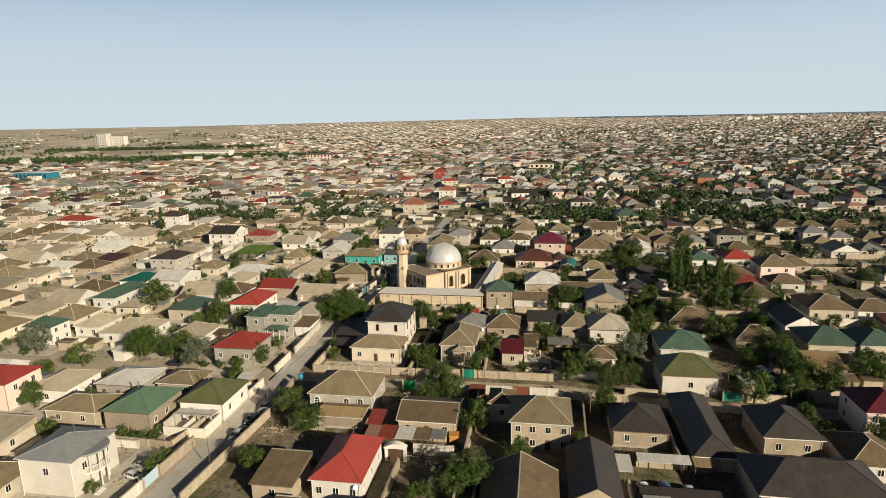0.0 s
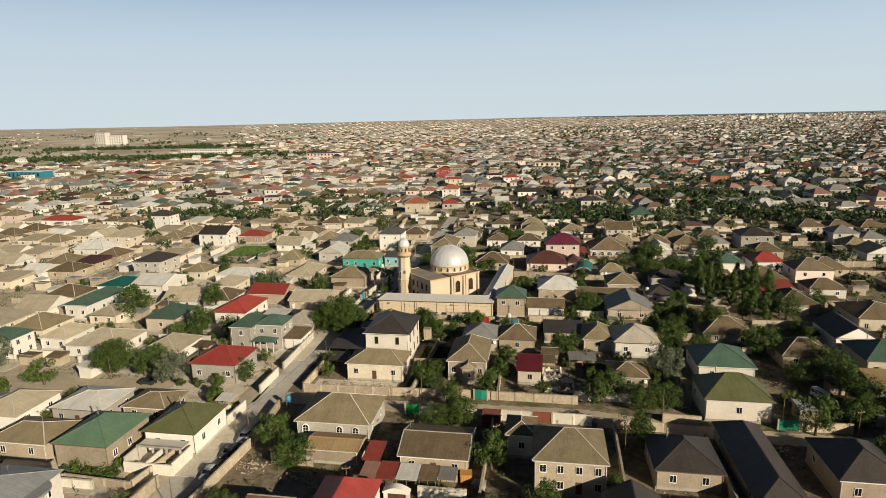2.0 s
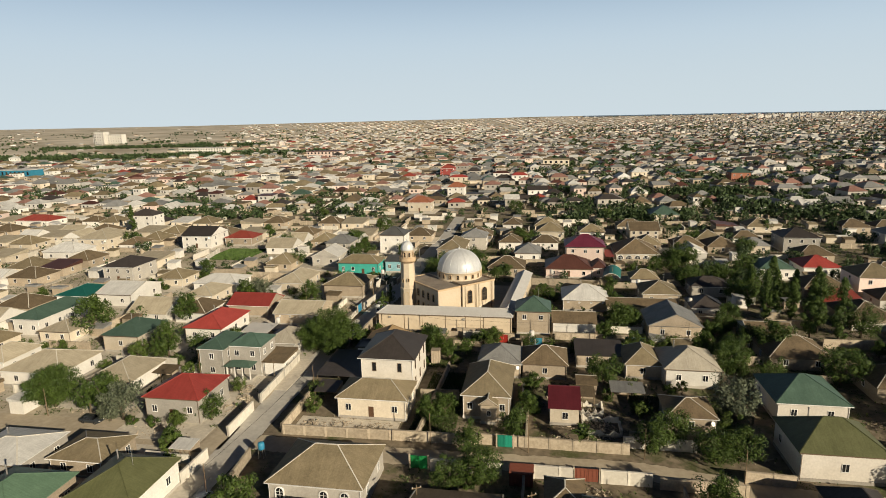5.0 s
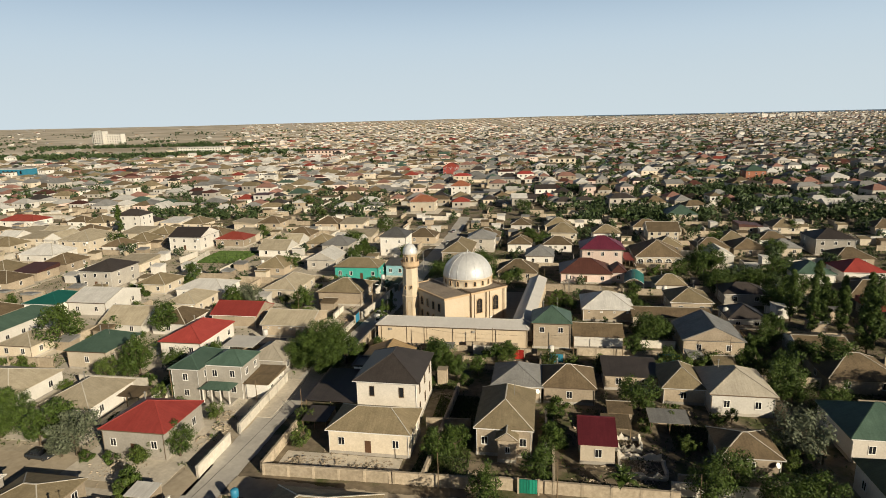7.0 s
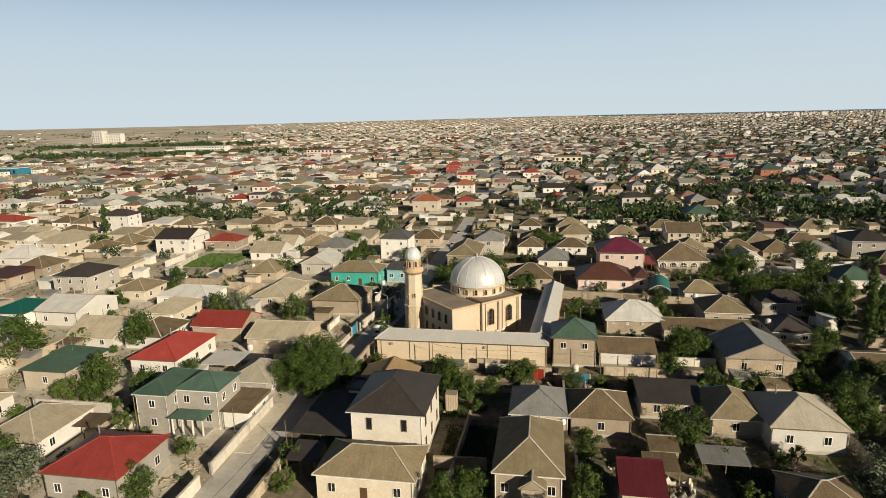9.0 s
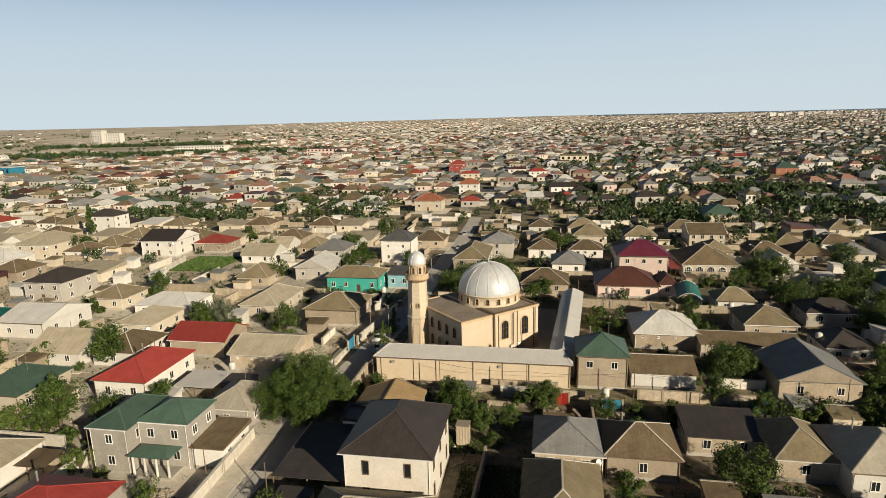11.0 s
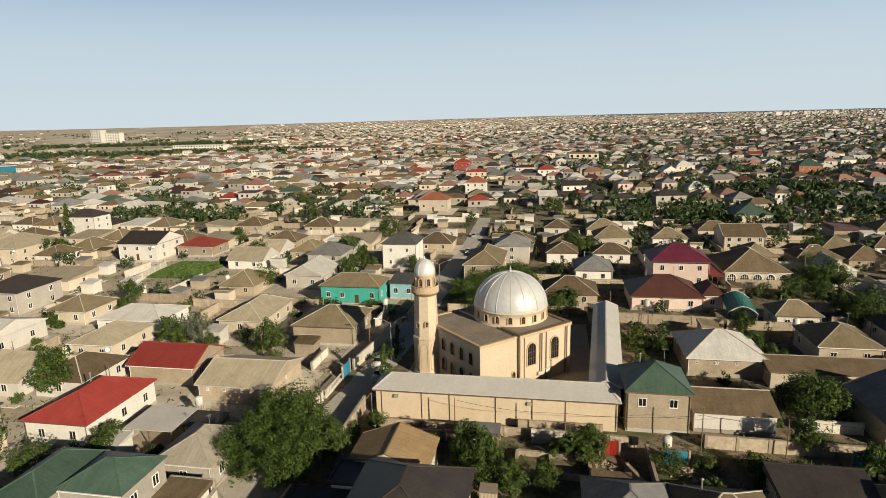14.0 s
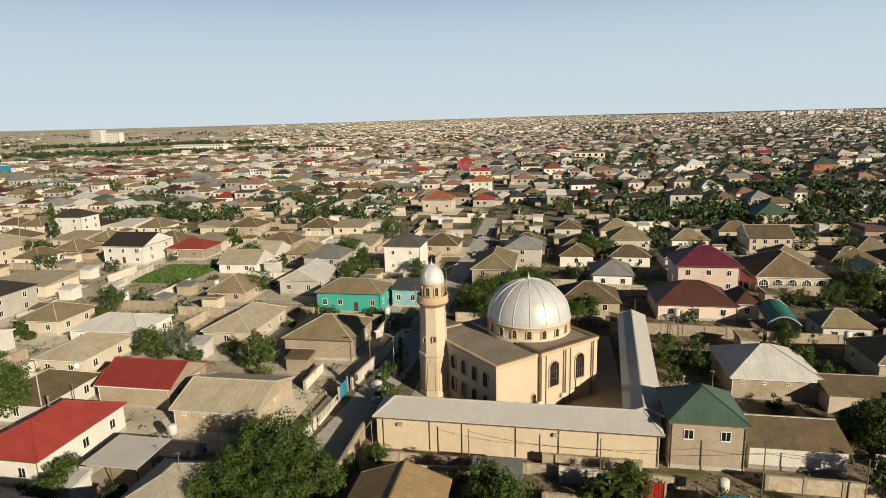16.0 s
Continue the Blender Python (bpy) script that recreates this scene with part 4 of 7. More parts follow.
# the dark-roofed house with its lower front house
hand(-11.9, -0.9, -62.0, 13.2, 7.9, "hip", 3.3, "r_dark", "w_pale", 2, 3, 2, win=(0.9, 1.9, 0, "coping"), over=0.55)
hand(-17.4, -12.6, -47.2, 4.2, 4.0, "flat", 0.3, "r_dark", "w_white", 0, 0)
KEEP.append((-20.5, -1.0, -79.0, -73.0))
paving(-20.5, -1.0, -79.0, -73.0)
hand(-13.4, 0.0, -72.7, 8.4, 4.2, "hip", 2.2, "r_tan", "w_cream", 3, 2)
hand(-17.0, -7.2, -42.6, 7.0, 3.5, "gable_y", 1.9, "r_gold", "w_white", 0, 1)
hand(10.4, 19.2, -70.0, 14.0, 4.8, "hip", 3.0, "r_tan", "w_stone", 3, 3)
hand(14.0, 16.8, -71.7, 1.68, 3.9, "gable_y", 1.3, "r_tan", "w_stone", 1, 0, win=(0.8, 1.1))
hand(26.7, 31.9, -70.4, 4.6, 3.4, "shed", 2.0, "r_wine", "w_cream", 1, 1)
# west of the street
hand(-45.0, -32.0, 3.7, 12.5, 4.0, "hip", 2.7, "r_tan", "w_stone", 0, 2)
hand(-64.0, -54.0, 7.5, 15.8, 3.2, "hip", 2.6, "r_sand", "w_cream", 1, 3)
hand(-66.4, -54.0, -17.9, 10.1, 3.4, "gable_x", 2.4, "r_red", "w_stone", 0, 2)
hand(-49.5, -36.9, -23.3, 12.2, 3.2, "gable_x", 2.1, "r_sand", "w_stone", 4, 1, win=(0.5, 0.45), sill=2.3)
hand(-66.9, -56.7, -39.1, 14.7, 4.0, "hip", 2.5, "r_red", "w_white", 2, 3)
hand(-50.2, -44.5, -59.2, 9.6, 7.0, "hip", 1.7, "r_green", "w_grey", 1, 2, 2)
hand(-44.4, -36.8, -56.8, 7.2, 7.0, "hip", 1.8, "r_green", "w_grey", 2, 2, 2, over=0.3)
hand(-41.5, -33.7, -45.6, 9.3, 3.6, "hip", 2.2, "r_pale", "w_grey", 1, 2)
hand(-50.0, -38.8, -78.5, 10.7, 4.9, "hip", 2.6, "r_red", "w_grey", 3, 2)
hand(-70.1, -60.0, -69.7, 11.9, 3.3, "hip", 2.6, "r_sand", "w_white", 1, 2)
hand(-84.3, -74.5, -47.3, 11.4, 4.3, "hip", 2.6, "r_green", "w_cream", 1, 3)
hand(-132.6, -120.7, 12.8, 13.6, 6.0, "hip", 2.6, "r_dark", "w_grey", 3, 2, 2)
hand(-109.2, -99.0, 9.2, 10.5, 3.2, "hip", 2.5, "r_tan", "w_cream", 2, 2)
hand(-113.8, -101.7, -13.7, 14.9, 4.2, "gable_x", 2.4, "r_palegrey", "w_white", 2, 2)
hand(-86.0, -76.6, -9.7, 12.3, 3.4, "hip", 2.2, "r_sand", "w_cream", 2, 2)
hand(-91.8, -76.4, 4.6, 10.7, 3.4, "hip", 2.0, "r_palegrey", "w_white", 3, 2)
hand(-138.4, -124.1, 70.4, 15.5, 6, "gable_x", 3.2, "r_dark", "w_white", 3, 2, 2)
hand(-122.1, -108.8, 79.1, 10.7, 3.5, "hip", 2.5, "r_redold", "w_stone", 2, 1)
hand(-184.4, -169.4, 60.9, 18.1, 6, "hip", 3.4, "r_sand", "w_cream", 3, 3, 2)
hand(-193.4, -180.2, 109.0, 9.7, 9, "hip", 2.6, "r_dark", "w_white", 2, 2, 3)
hand(-186.4, -171.0, 43.2, 12.6, 4, "hip", 3.2, "r_palegrey", "w_white", 2, 2)
hand(-43.8, -33.2, 66.9, 10.4, 8.0, "hip", 3.0, "r_slate", "w_white", 2, 2, 2, win=(0.8, 1.2))
hand(-64.6, -54.3, 42.8, 12.3, 4, "gable_y", 2.8, "r_palegrey", "w_grey", 2, 2)
hand(-49.7, -34.4, 30.8, 9.0, 4.7, "hip", 2.3, "r_tan", "w_teal", 4, 2)
hand(-33.2, -26.6, 36.5, 7.0, 4.2, "shed", 0.8, "r_slate", "w_sky", 2, 1)
hand(-117.6, -109.5, -40.2, 18.5, 5, "hip", 2.0, "r_green", "w_white", 2, 4)
hand(-92.8, -78.1, -68.4, 12.7, 3.6, "hip", 2.7, "r_sand", "w_white", 2, 2)
hand(-104.5, -96.3, -64.1, 10.4, 3.6, "hip", 2.2, "r_sand", "w_white", 2, 2)
hand(-106.5, -97.3, -43.6, 10.7, 3.2, "hip", 1.8, "r_sand", "w_cream", 2, 2)
hand(-114.1, -105.4, -72.0, 7.1, 6, "hip", 2.0, "r_green", "w_white", 2, 2, 2)
# south of the lane, west side
hand(-54.2, -43.7, -114.8, 11.6, 4.9, "hip", 2.6, "r_leafgreen", "w_stone", 0, 3)
hand(-41.2, -31.1, -107.9, 11.1, 4.4, "hip", 2.7, "r_olive", "w_white", 2, 2)
hand(-67.2, -55.9, -101.2, 10.0, 4, "hip", 1.7, "r_palegrey", "w_grey", 3, 2)
hand(-53.2, -42.7, -136.6, 10.7, 7.3, "hip", 1.9, "r_steel", "w_pale", 1, 2, 1, sill=4.4)
hand(-69.6, -57.5, -113.5, 8.5, 3.6, "hip", 1.8, "r_tan", "w_stone", 2, 2)
hand(-53.8, -44.3, -97.4, 8.1, 3.2, "hip", 1.5, "r_tan", "w_stone", 2, 2)
hand(-82.1, -72.0, -105.1, 11.4, 3.6, "hip", 2.3, "r_sand", "w_white", 1, 2)
hand(-93.9, -82.5, -110.0, 9.8, 7, "hip", 2.2, "r_red", "w_pink", 2, 2, 2)
# south of the lane, east side
tan_house = hand(-14.5, -0.2, -99.9, 11.6, 4.0, "hip", 3.2, "r_tan", "w_grey", 0, 2)
for k in (-5.4, 1.4, 4.6):
    arch_window(tan_house, pose(k, -5.804, 1.5), 1.1, 1.75, 1, "frame")
hand(-9.7, -0.2, -107.2, 5.4, 2.7, "gable_x", 0.8, "r_gold", "w_stone", 0, 1, over=0.3)
hand(-1.8, 6.8, -131.3, 13.8, 4.2, "hip", 3.0, "r_red", "w_white", 3, 3, sill=1.5)
hand(-12.0, -4.9, -132.7, 8.7, 3.4, "shed", 1.0, "r_brown", "w_stone", 1, 1)
hand(8.0, 19.6, -108.6, 10.3, 3.6, "gable_x", 1.8, "r_brown", "w_stone", 3, 1)
hand(31.0, 42.4, -111.2, 10.5, 6.2, "hip", 3.0, "r_tan", "w_stone", 4, 2, 2)
hand(26.0, 31.0, -101.0, 6.5, 4.6, "hip", 1.4, "r_brown", "w_cream", 1, 1)
hand(50.7, 61.1, -107.2, 10.7, 3.5, "hip", 3.0, "r_dark", "w_stone", 2, 2)
hand(64.4, 71.7, -113.6, 24.3, 2.9, "hip", 2.6, "r_dark", "w_stone", 1, 3)
hand(78.0, 88.0, -107.6, 12.0, 4.2, "hip", 3.0, "r_dark", "w_stone", 2, 2)
hand(71.1, 90.9, -126.4, 11.7, 4.4, "hip", 3.2, "r_dark", "w_stone", 3, 2)
hand(67.4, 79.4, -64.6, 12.0, 4, "hip", 3.2, "r_green", "w_pale", 2, 2)
hand(64.3, 76.8, -82.9, 10.5, 4.8, "hip", 3.4, "r_olive", "w_pale", 1, 2)
hand(105.0, 117.1, -58.7, 11.7, 4.6, "hip", 3.0, "r_green", "w_cream", 3, 2)
hand(105.2, 114.3, -43.4, 13.3, 4.2, "gable_y", 2.8, "r_dark", "w_white", 2, 2)
hand(117.5, 130.4, -28.1, 13.8, 4.6, "hip", 2.8, "r_brown", "w_cream", 3, 2)
hand(117.0, 127.0, -59.4, 11.0, 5.0, "hip", 2.6, "r_green", "w_cream", 2, 2)
hand(41.6, 49.6, -130.0, 15.2, 3.4, "gable_y", 2.4, "r_dark", "w_stone", 1, 3)
hand(27.2, 39.4, -135.0, 12.5, 3.2, "gable_y", 3.2, "r_brown", "w_stone", 2, 2)
hand(101.2, 108.9, -71.2, 7.2, 3.2, "shed", 1.4, "r_gold", "w_cream", 2, 1)
hand(99.3, 109.2, -99.0, 10.6, 6, "hip", 2.6, "r_wine", "w_pink", 3, 2, 2)
hand(-36.6, -31.9, -56.5, 7.5, 3.4, "shed", 0.5, "r_brown", "w_white", 0, 2)
hand(-125.0, -114.4, -17.0, 12.0, 4.4, "hip", 2.0, "r_teal", "w_white", 1, 1)
hand(112.0, 124.0, 40.0, 12.0, 3.8, "hip", 3.0, "r_red", "w_white", 2, 2)
hand(97.0, 108.0, 36.0, 12.0, 4.0, "hip", 2.8, "r_green", "w_white", 2, 2)
hand(70.5, 82.0, 15.0, 9.0, 3.2, "hip", 2.2, "r_dark", "w_grey", 2, 1)
hand(-277.0, -255.0, 121.0, 13.0, 3.6, "hip", 2.6, "r_redold", "w_white", 3, 2)
# north of the mosque
hand(33.6, 47.7, 53.7, 12.6, 7, "hip", 3.6, "r_purple", "w_pink", 3, 2, 2, over=0.7)
hand(25.9, 41.8, 33.6, 13.5, 3.3, "hip", 3.6, "r_choc", "w_pink", 3, 2)
hand(42.0, 46.6, 35.4, 8.5, 3.3, "hip", 2.2, "r_choc", "w_pink", 1, 1)
arched_house = hand(52.4, 68.2, 56.6, 17.8, 3.8, "hip", 4.6, "r_brown", "w_cream", 0, 2, 1, name="house")
for k in range(5):
    arch_window(arched_house, pose(-7.9 + 3.16 * (k + 0.5), -8.904, 1.0), 2.1, 2.3, 3, "frame")
hand(13.9, 23.8, 56.8, 11.4, 3.4, "hip", 3.0, "r_grey", "w_white", 2, 2)
hand(63.2, 75.8, 99.6, 12.5, 5, "gable_x", 3.0, "r_brown", "w_cream", 4, 2, 2)
hand(21.8, 34.2, 99.6, 11.9, 4, "hip", 3.4, "r_tan", "w_cream", 3, 2)
hand(41.1, 52.5, 102.4, 10.8, 3.5, "hip", 2.8, "r_tan", "w_white", 2, 2)
hand(80.6, 94.7, 150.3, 15.7, 4, "hip", 4.0, "r_green", "w_cream", 3, 2)
hand(120.1, 133.7, 80.7, 13.4, 6, "hip", 3.0, "r_dark", "w_grey", 3, 2, 2)
hand(-16.6, -6.2, 54.1, 18.6, 5, "hip", 3.2, "r_tan", "w_stone", 2, 3, 2)
hand(53.4, 62.0, 22.4, 7.2, 3.3, "hip", 2.4, "r_tan", "w_white", 2, 1)


# ---- trees and shrubs that stand out ----
tree("round", -96.3, -36.4, 2.20)
tree("silver", -54.9, -78.8, 1.81)
tree("round", -63.7, -77.0, 1.29)
tree("small", -71.5, -51.5, 1.75)
tree("silver", -64.4, 0.9, 1.35)
tree("round", -47.8, -1.4, 1.35)
tree("wide", -165.6, 72.5, 1.35)
tree("round", -99.1, 25.7, 1.35)
tree("round", -70.9, 43.3, 1.35)
tree("round", -112.4, 104.0, 1.35)
tree("wide", -59.8, 79.4, 1.35)
tree("round", -52.2, 72.0, 1.35)
tree("small", -52.1, -59.7, 1.28)
tree("vine", -20.8, -64.5, 1.36)
tree("small", -18.4, -71.7, 1.22)
tree("small", -21.9, -1.2, 1.35)
tree("vine", -92.8, -10.7, 1.35)
tree("bush", -90.2, -24.9, 2.16)
tree("round", -75.9, -24.4, 1.77)
tree("bush", -60.5, -52.7, 1.48)
tree("round", -103.7, 160.5, 1.35)
tree("wide", -128.0, 198.7, 1.35)
tree("round", -0.6, -36.9, 1.17)
tree("round", 7.3, -40.0, 0.90)
tree("small", 13.3, -28.7, 1.18)
tree("round", 22.8, -58.8, 0.83)
tree("round", 22.5, -68.4, 1.07)
tree("round", 45.7, -15.3, 1.35)
tree("round", 64.6, -44.9, 1.40)
tree("silver", 60.3, -64.9, 2.15)
tree("bush", 44.0, -63.9, 1.32)
tree("round", 77.9, -31.5, 1.81)
tree("round", 74.3, -28.0, 1.22)
tree("vine", 63.5, -35.1, 1.65)
tree("round", 74.2, -12.2, 1.35)
tree("wide", -1.9, 49.6, 1.35)
tree("round", -5.6, 44.4, 1.35)
tree("round", 13.3, 95.8, 1.35)
tree("round", -2.1, 104.3, 1.35)
tree("round", 79.6, 72.6, 1.35)
tree("wide", 71.8, 25.2, 1.35)
tree("wide", 81.1, 30.4, 1.35)
tree("wide", 93.9, 44.3, 1.35)
tree("round", 74.3, 51.9, 1.35)
tree("vine", 48.9, -34.0, 1.66)
tree("vine", 54.7, -32.3, 1.45)
tree("bush", 30.7, 55.3, 1.35)
tree("round", 46.6, 20.6, 1.0)
tree("round", 63.3, -31.3, 1.09)
tree("round", 128.7, 125.5, 1.35)
tree("wide", 7.6, 185.7, 1.35)
tree("round", 58.3, 156.8, 1.35)
tree("wide", 117.7, 194.6, 1.35)
tree("big", -72.7, -75.8, 0.91)
tree("round", -60.2, -75.7, 1.53)
tree("silver", -105.2, -78.0, 2.20)
tree("small", -85.4, -84.1, 2.20)
tree("vine", -91.3, -92.0, 2.20)
tree("round", -78.8, -106.9, 1.44)
tree("round", -18.0, -103.7, 1.30)
tree("wide", -12.2, -108.4, 1.13)
tree("round", -15.5, -124.9, 1.14)
tree("bush", -39.7, -85.9, 1.69)
tree("vine", -34.8, -123.4, 1.01)
tree("round", -37.5, -76.9, 1.13)
tree("vine", -65.7, -117.5, 1.51)
tree("vine", -49.2, -115.1, 1.12)
tree("vine", -43.3, -114.3, 1.10)
tree("round", 23.6, -105.5, 1.42)
tree("wide", 15.3, -89.8, 1.15)
tree("round", 12.6, -82.6, 1.05)
tree("wide", 47.1, -75.6, 1.15)
tree("round", 43.2, -78.2, 1.3)
tree("wide", 58.0, -78.6, 1.0)
tree("wide", 38.2, -51.6, 1.15)
tree("bush", 50.6, -55.4, 1.25)
tree("small", 53.2, -54.6, 0.85)
tree("vine", 43.2, -56.2, 1.2)
tree("bush", 43.4, -53.0, 1.2)
tree("bush", 38.0, -59.2, 1.1)
tree("small", 21.6, -59.8, 1.0)
tree("round", 22.4, -64.6, 0.8)
tree("bush", 15.2, -49.4, 1.5)
tree("bush", 12.0, -52.6, 1.1)
tree("bush", 23.8, -53.2, 1.4)
tree("wide", 53.0, -79.8, 1.15)
tree("wide", 24.9, -124.1, 1.27)
tree("round", 22.0, -127.8, 1.08)
tree("round", 32.6, -115.8, 1.17)
tree("vine", 83.1, -76.0, 1.6)
for tx, ty, ts in ((86.2, -46.5, 1.75), (97.6, -50.5, 1.5), (98.2, -57.0, 1.6), (97.2, -63.0, 1.55), (96.6, -68.5, 1.5), (98.4, -74.2, 1.6), (101.5, -79.4, 1.5), (95.8, -79.6, 1.1), (112.5, -72.0, 1.6), (116.0, -66.5, 1.5), (100.5, -103.0, 1.4), (89.5, -97.5, 1.2)):
    tree("round" if ts < 1.55 else "wide", tx, ty, ts if ts < 1.55 else ts * 0.82)
for tx in (-51.6, -49.3, -47.2, -45.1, -43.0, -41.6):
    tree("bush", tx, -116.0 + 0.1 * math.sin(tx * 3), 0.75)
tree("round", 49.9, -93.9, 1.43)
tree("round", 83.4, -86.2, 1.50)
tree("round", 5.0, -73.5, 1.18)
tree("round", -2.9, -34.6, 1.21)
tree("round", 44.1, -110.0, 0.92)
tree("wide", 103.3, -17.2, 1.35)
tree("poplar", 94.3, -15.0, 1.15)
tree("poplar", 95.4, -23.5, 1.15)
tree("poplar", 90.6, -19.7, 1.15)
tree("round", 116.1, -7.4, 1.35)
tree("wide", 106.2, 8.9, 1.35)
tree("wide", 155.5, 15.7, 1.35)
tree("poplar", -189.9, 105.7, 1.15)
tree("vine", -87.4, -14.5, 1.35)
tree("round", -70.6, 0.7, 1.35)
tree("round", -65.8, -48.4, 1.68)
tree("round", -110.1, 100.4, 1.35)
tree("round", -90.3, 78.6, 1.35)
tree("round", -58.0, 84.3, 1.35)
tree("wide", -55.0, 116.8, 1.35)
tree("round", -17.8, -27.9, 0.71)
tree("cypress", -22.6, 3.0, 1.01)
tree("wide", -11.4, 41.0, 1.35)
tree("wide", -6.7, 41.4, 1.21)
tree("wide", 1.2, 44.4, 1.22)
tree("round", 2.7, -40.4, 0.73)
tree("round", 13.6, -30.5, 0.85)
tree("vine", 27.1, -32.3, 0.91)
tree("round", 41.1, -26.4, 1.01)
tree("vine", 57.2, -29.5, 1.62)
tree("round", 47.0, -31.5, 0.99)
tree("round", 88.3, 95.5, 1.35)
tree("bush", 52.4, 22.5, 1.20)
tree("wide", 17.5, 91.3, 1.35)
tree("bush", 36.1, -5.5, 1.12)
tree("wide", 104.0, 76.4, 1.35)
tree("bush", 24, 2, 1.3)
tree("bush", 26.5, 9, 1.3)
tree("bush", 28, -4, 1.1)
tree("small", 24.5, 14, 1.1)
tree("bush", 26, 17, 1.2)
tree("vine", 24, 7, 1.2)
tree("bush", 23, 12, 1.1)
tree("wide", -10, 28, 1.1)
tree("wide", -15, 35, 1.2)
tree("round", -5, 29, 1.1)
tree("wide", 3, 28, 1.1)
tree("round", 9, 29, 1)
tree("round", 12, 33, 1)
tree("round", 44, 8, 1)
tree("bush", 38, 14, 1)
tree("round", 46, 2, 0.9)
tree("bush", 32, -13, 1)
tree("bush", 37, -12, 0.9)
tree("round", 70, 32, 1)
tree("wide", 82, 12, 1.2)
tree("round", 66, -22, 1)
tree("wide", 71, -17, 1)
tree("bush", -24.3, -4, 1.2)
tree("bush", -21.5, -9.5, 1.1)
tree("small", -8, -33, 1)
tree("vine", -3, -37, 1)
tree("small", 13, -33, 1.1)
tree("round", 22, -34, 0.8)
tree("bush", 27, -37, 1)
tree("vine", 33, -32, 1.2)
tree("vine", 56, -32, 1.1)
tree("round", 62, -33, 1.1)
tree("wide", 68, -38, 1.2)
tree("round", 66, -46, 1.1)
tree("round", 72, -48, 1.1)
tree("small", 58, -70, 1.3)
tree("round", 7, -70, 1.1)
tree("poplar", 84, -8, 1)
tree("poplar", 87.5, -5, 1.15)
tree("poplar", 91, -7, 1)
tree("poplar", 83, 2, 1.1)
tree("poplar", 89, 3, 1.1)
tree("poplar", 94, 0, 1)
tree("poplar", 98, -4, 1.1)
tree("wide", 86, 14, 1.3)
tree("wide", 92, 22, 1.3)
tree("wide", 74, 30, 1.2)
tree("wide", 84, 30, 1.3)
tree("round", 96, 12, 1.3)
tree("big", -30.3, -40.5, 0.85)
tree("big", -25.2, -42, 0.82)
tree("big", -28.6, -34.5, 1.0)
tree("wide", -22.5, -37, 1.2)
tree("silver", -57, -79.8, 1.0)
tree("bush", -52, -80.4, 1)
tree("bush", -47.5, -80.2, 1.1)
tree("small", -43, -80, 1)
tree("vine", -38.5, -88, 1.2)
tree("vine", -36, -93, 1.1)
tree("round", -51.8, -42.5, 0.95)
tree("small", -47.8, -61.5, 0.8)
tree("wide", -57, -47.5, 1.0)
tree("round", -66.5, -51, 1.1)
tree("small", -42.3, -79.6, 1.1)
tree("wide", 45, -17, 1.25)
tree("round", 48.5, -15.5, 1.1)
tree("round", 43, -13, 1)
tree("bush", 40, -19, 1.1)
tree("vine", 52, -31, 1.5)
tree("vine", 57, -31.5, 1.6)
tree("vine", 62, -31, 1.5)
tree("bush", 33, -36, 1.3)
tree("vine", -3, -35.5, 1.3)
tree("round", 3.2, -41, 0.9)
tree("round", -1, -40.5, 1.0)
tree("bush", 5.5, -45, 1.2)
tree("vine", 39, -33, 1.3)
tree("vine", 44, -34, 1.2)
tree("small", 44, -66, 1.1)
tree("bush", 24, -66, 1.2)
tree("cypress", -20.8, -12.5, 1.2)
tree("small", -20.5, -31, 0.9)
tree("bush", 8.8, -31, 1.5)
tree("vine", -1.5, -34, 1.2)
tree("round", -4, -35.5, 0.9)
tree("round", 20.5, -76, 1.1)
palm(32.2, -77.4, 1.0)
for tx, ty, ts in ((-49.0, 47.5, 1.1), (-50.5, 53.0, 1.2), (-46.0, 60.5, 1.2), (-31.5, 57.0, 1.0), (-33.0, 62.5, 1.1), (-52.0, 62.0, 1.3)):
    tree("round", tx, ty, ts)
for tx in (-52.8, -49.6, -46.6, -36.0, -33.0):
    tree("vine", tx, 28.6, 1.0)
palm(10.6, -32.6, 1.0)


# ---- yard walls and gates along the street and the lane ----
def wall_run(xa, ya, xb, yb, h=1.9, mat="fence", label="rough sandy stone boundary wall between yards"):
    KEEP.append((min(xa, xb) - 0.4, max(xa, xb) + 0.4, min(ya, yb) - 0.4, max(ya, yb) + 0.4))
    return fence(xa, ya, xb, yb, h, mat, label=label)


WHITE = "whitewashed yard wall with a flat coping"
wall_run(-32.6, -128.2, -32.2, -117.5, 2.2, "fence")
gate(-32.8, -130.3, 3.8, 2.3, "gate_pale", 90, "pale blue sheet metal yard gate")
wall_run(-33.3, -142.0, -33.0, -132.6, 2.1, "fencewhite", "whitewashed yard wall with a flat coping")
paving(-42.5, -33.4, -138.0, -120.6)
wall_run(-31.0, -97, -30.8, -89.4, 2.0, "fencewhite", WHITE)
wall_run(-31.0, -82.3, -31.2, -72.2, 2.0, "fencewhite", WHITE)
wall_run(-31.3, -69.2, -32.0, -47.5, 2.0, "fencewhite", WHITE)
wall_run(-29.3, -25.0, -29.3, -20.0, 1.8, "fencewhite", WHITE)
gate(-28.7, -10.1, 3.6, 2.4, "gate_blue", 90, "bright blue sheet metal yard gate")
wall_run(-28.2, -7.6, -25.4, 16.5, 2.0, "fencewhite", WHITE)
wall_run(-24.6, 19.5, -24.6, 33.0, 2.0, "fence")
wall_run(-21.7, -79.8, -21.7, -66.5, 1.9, "fence")
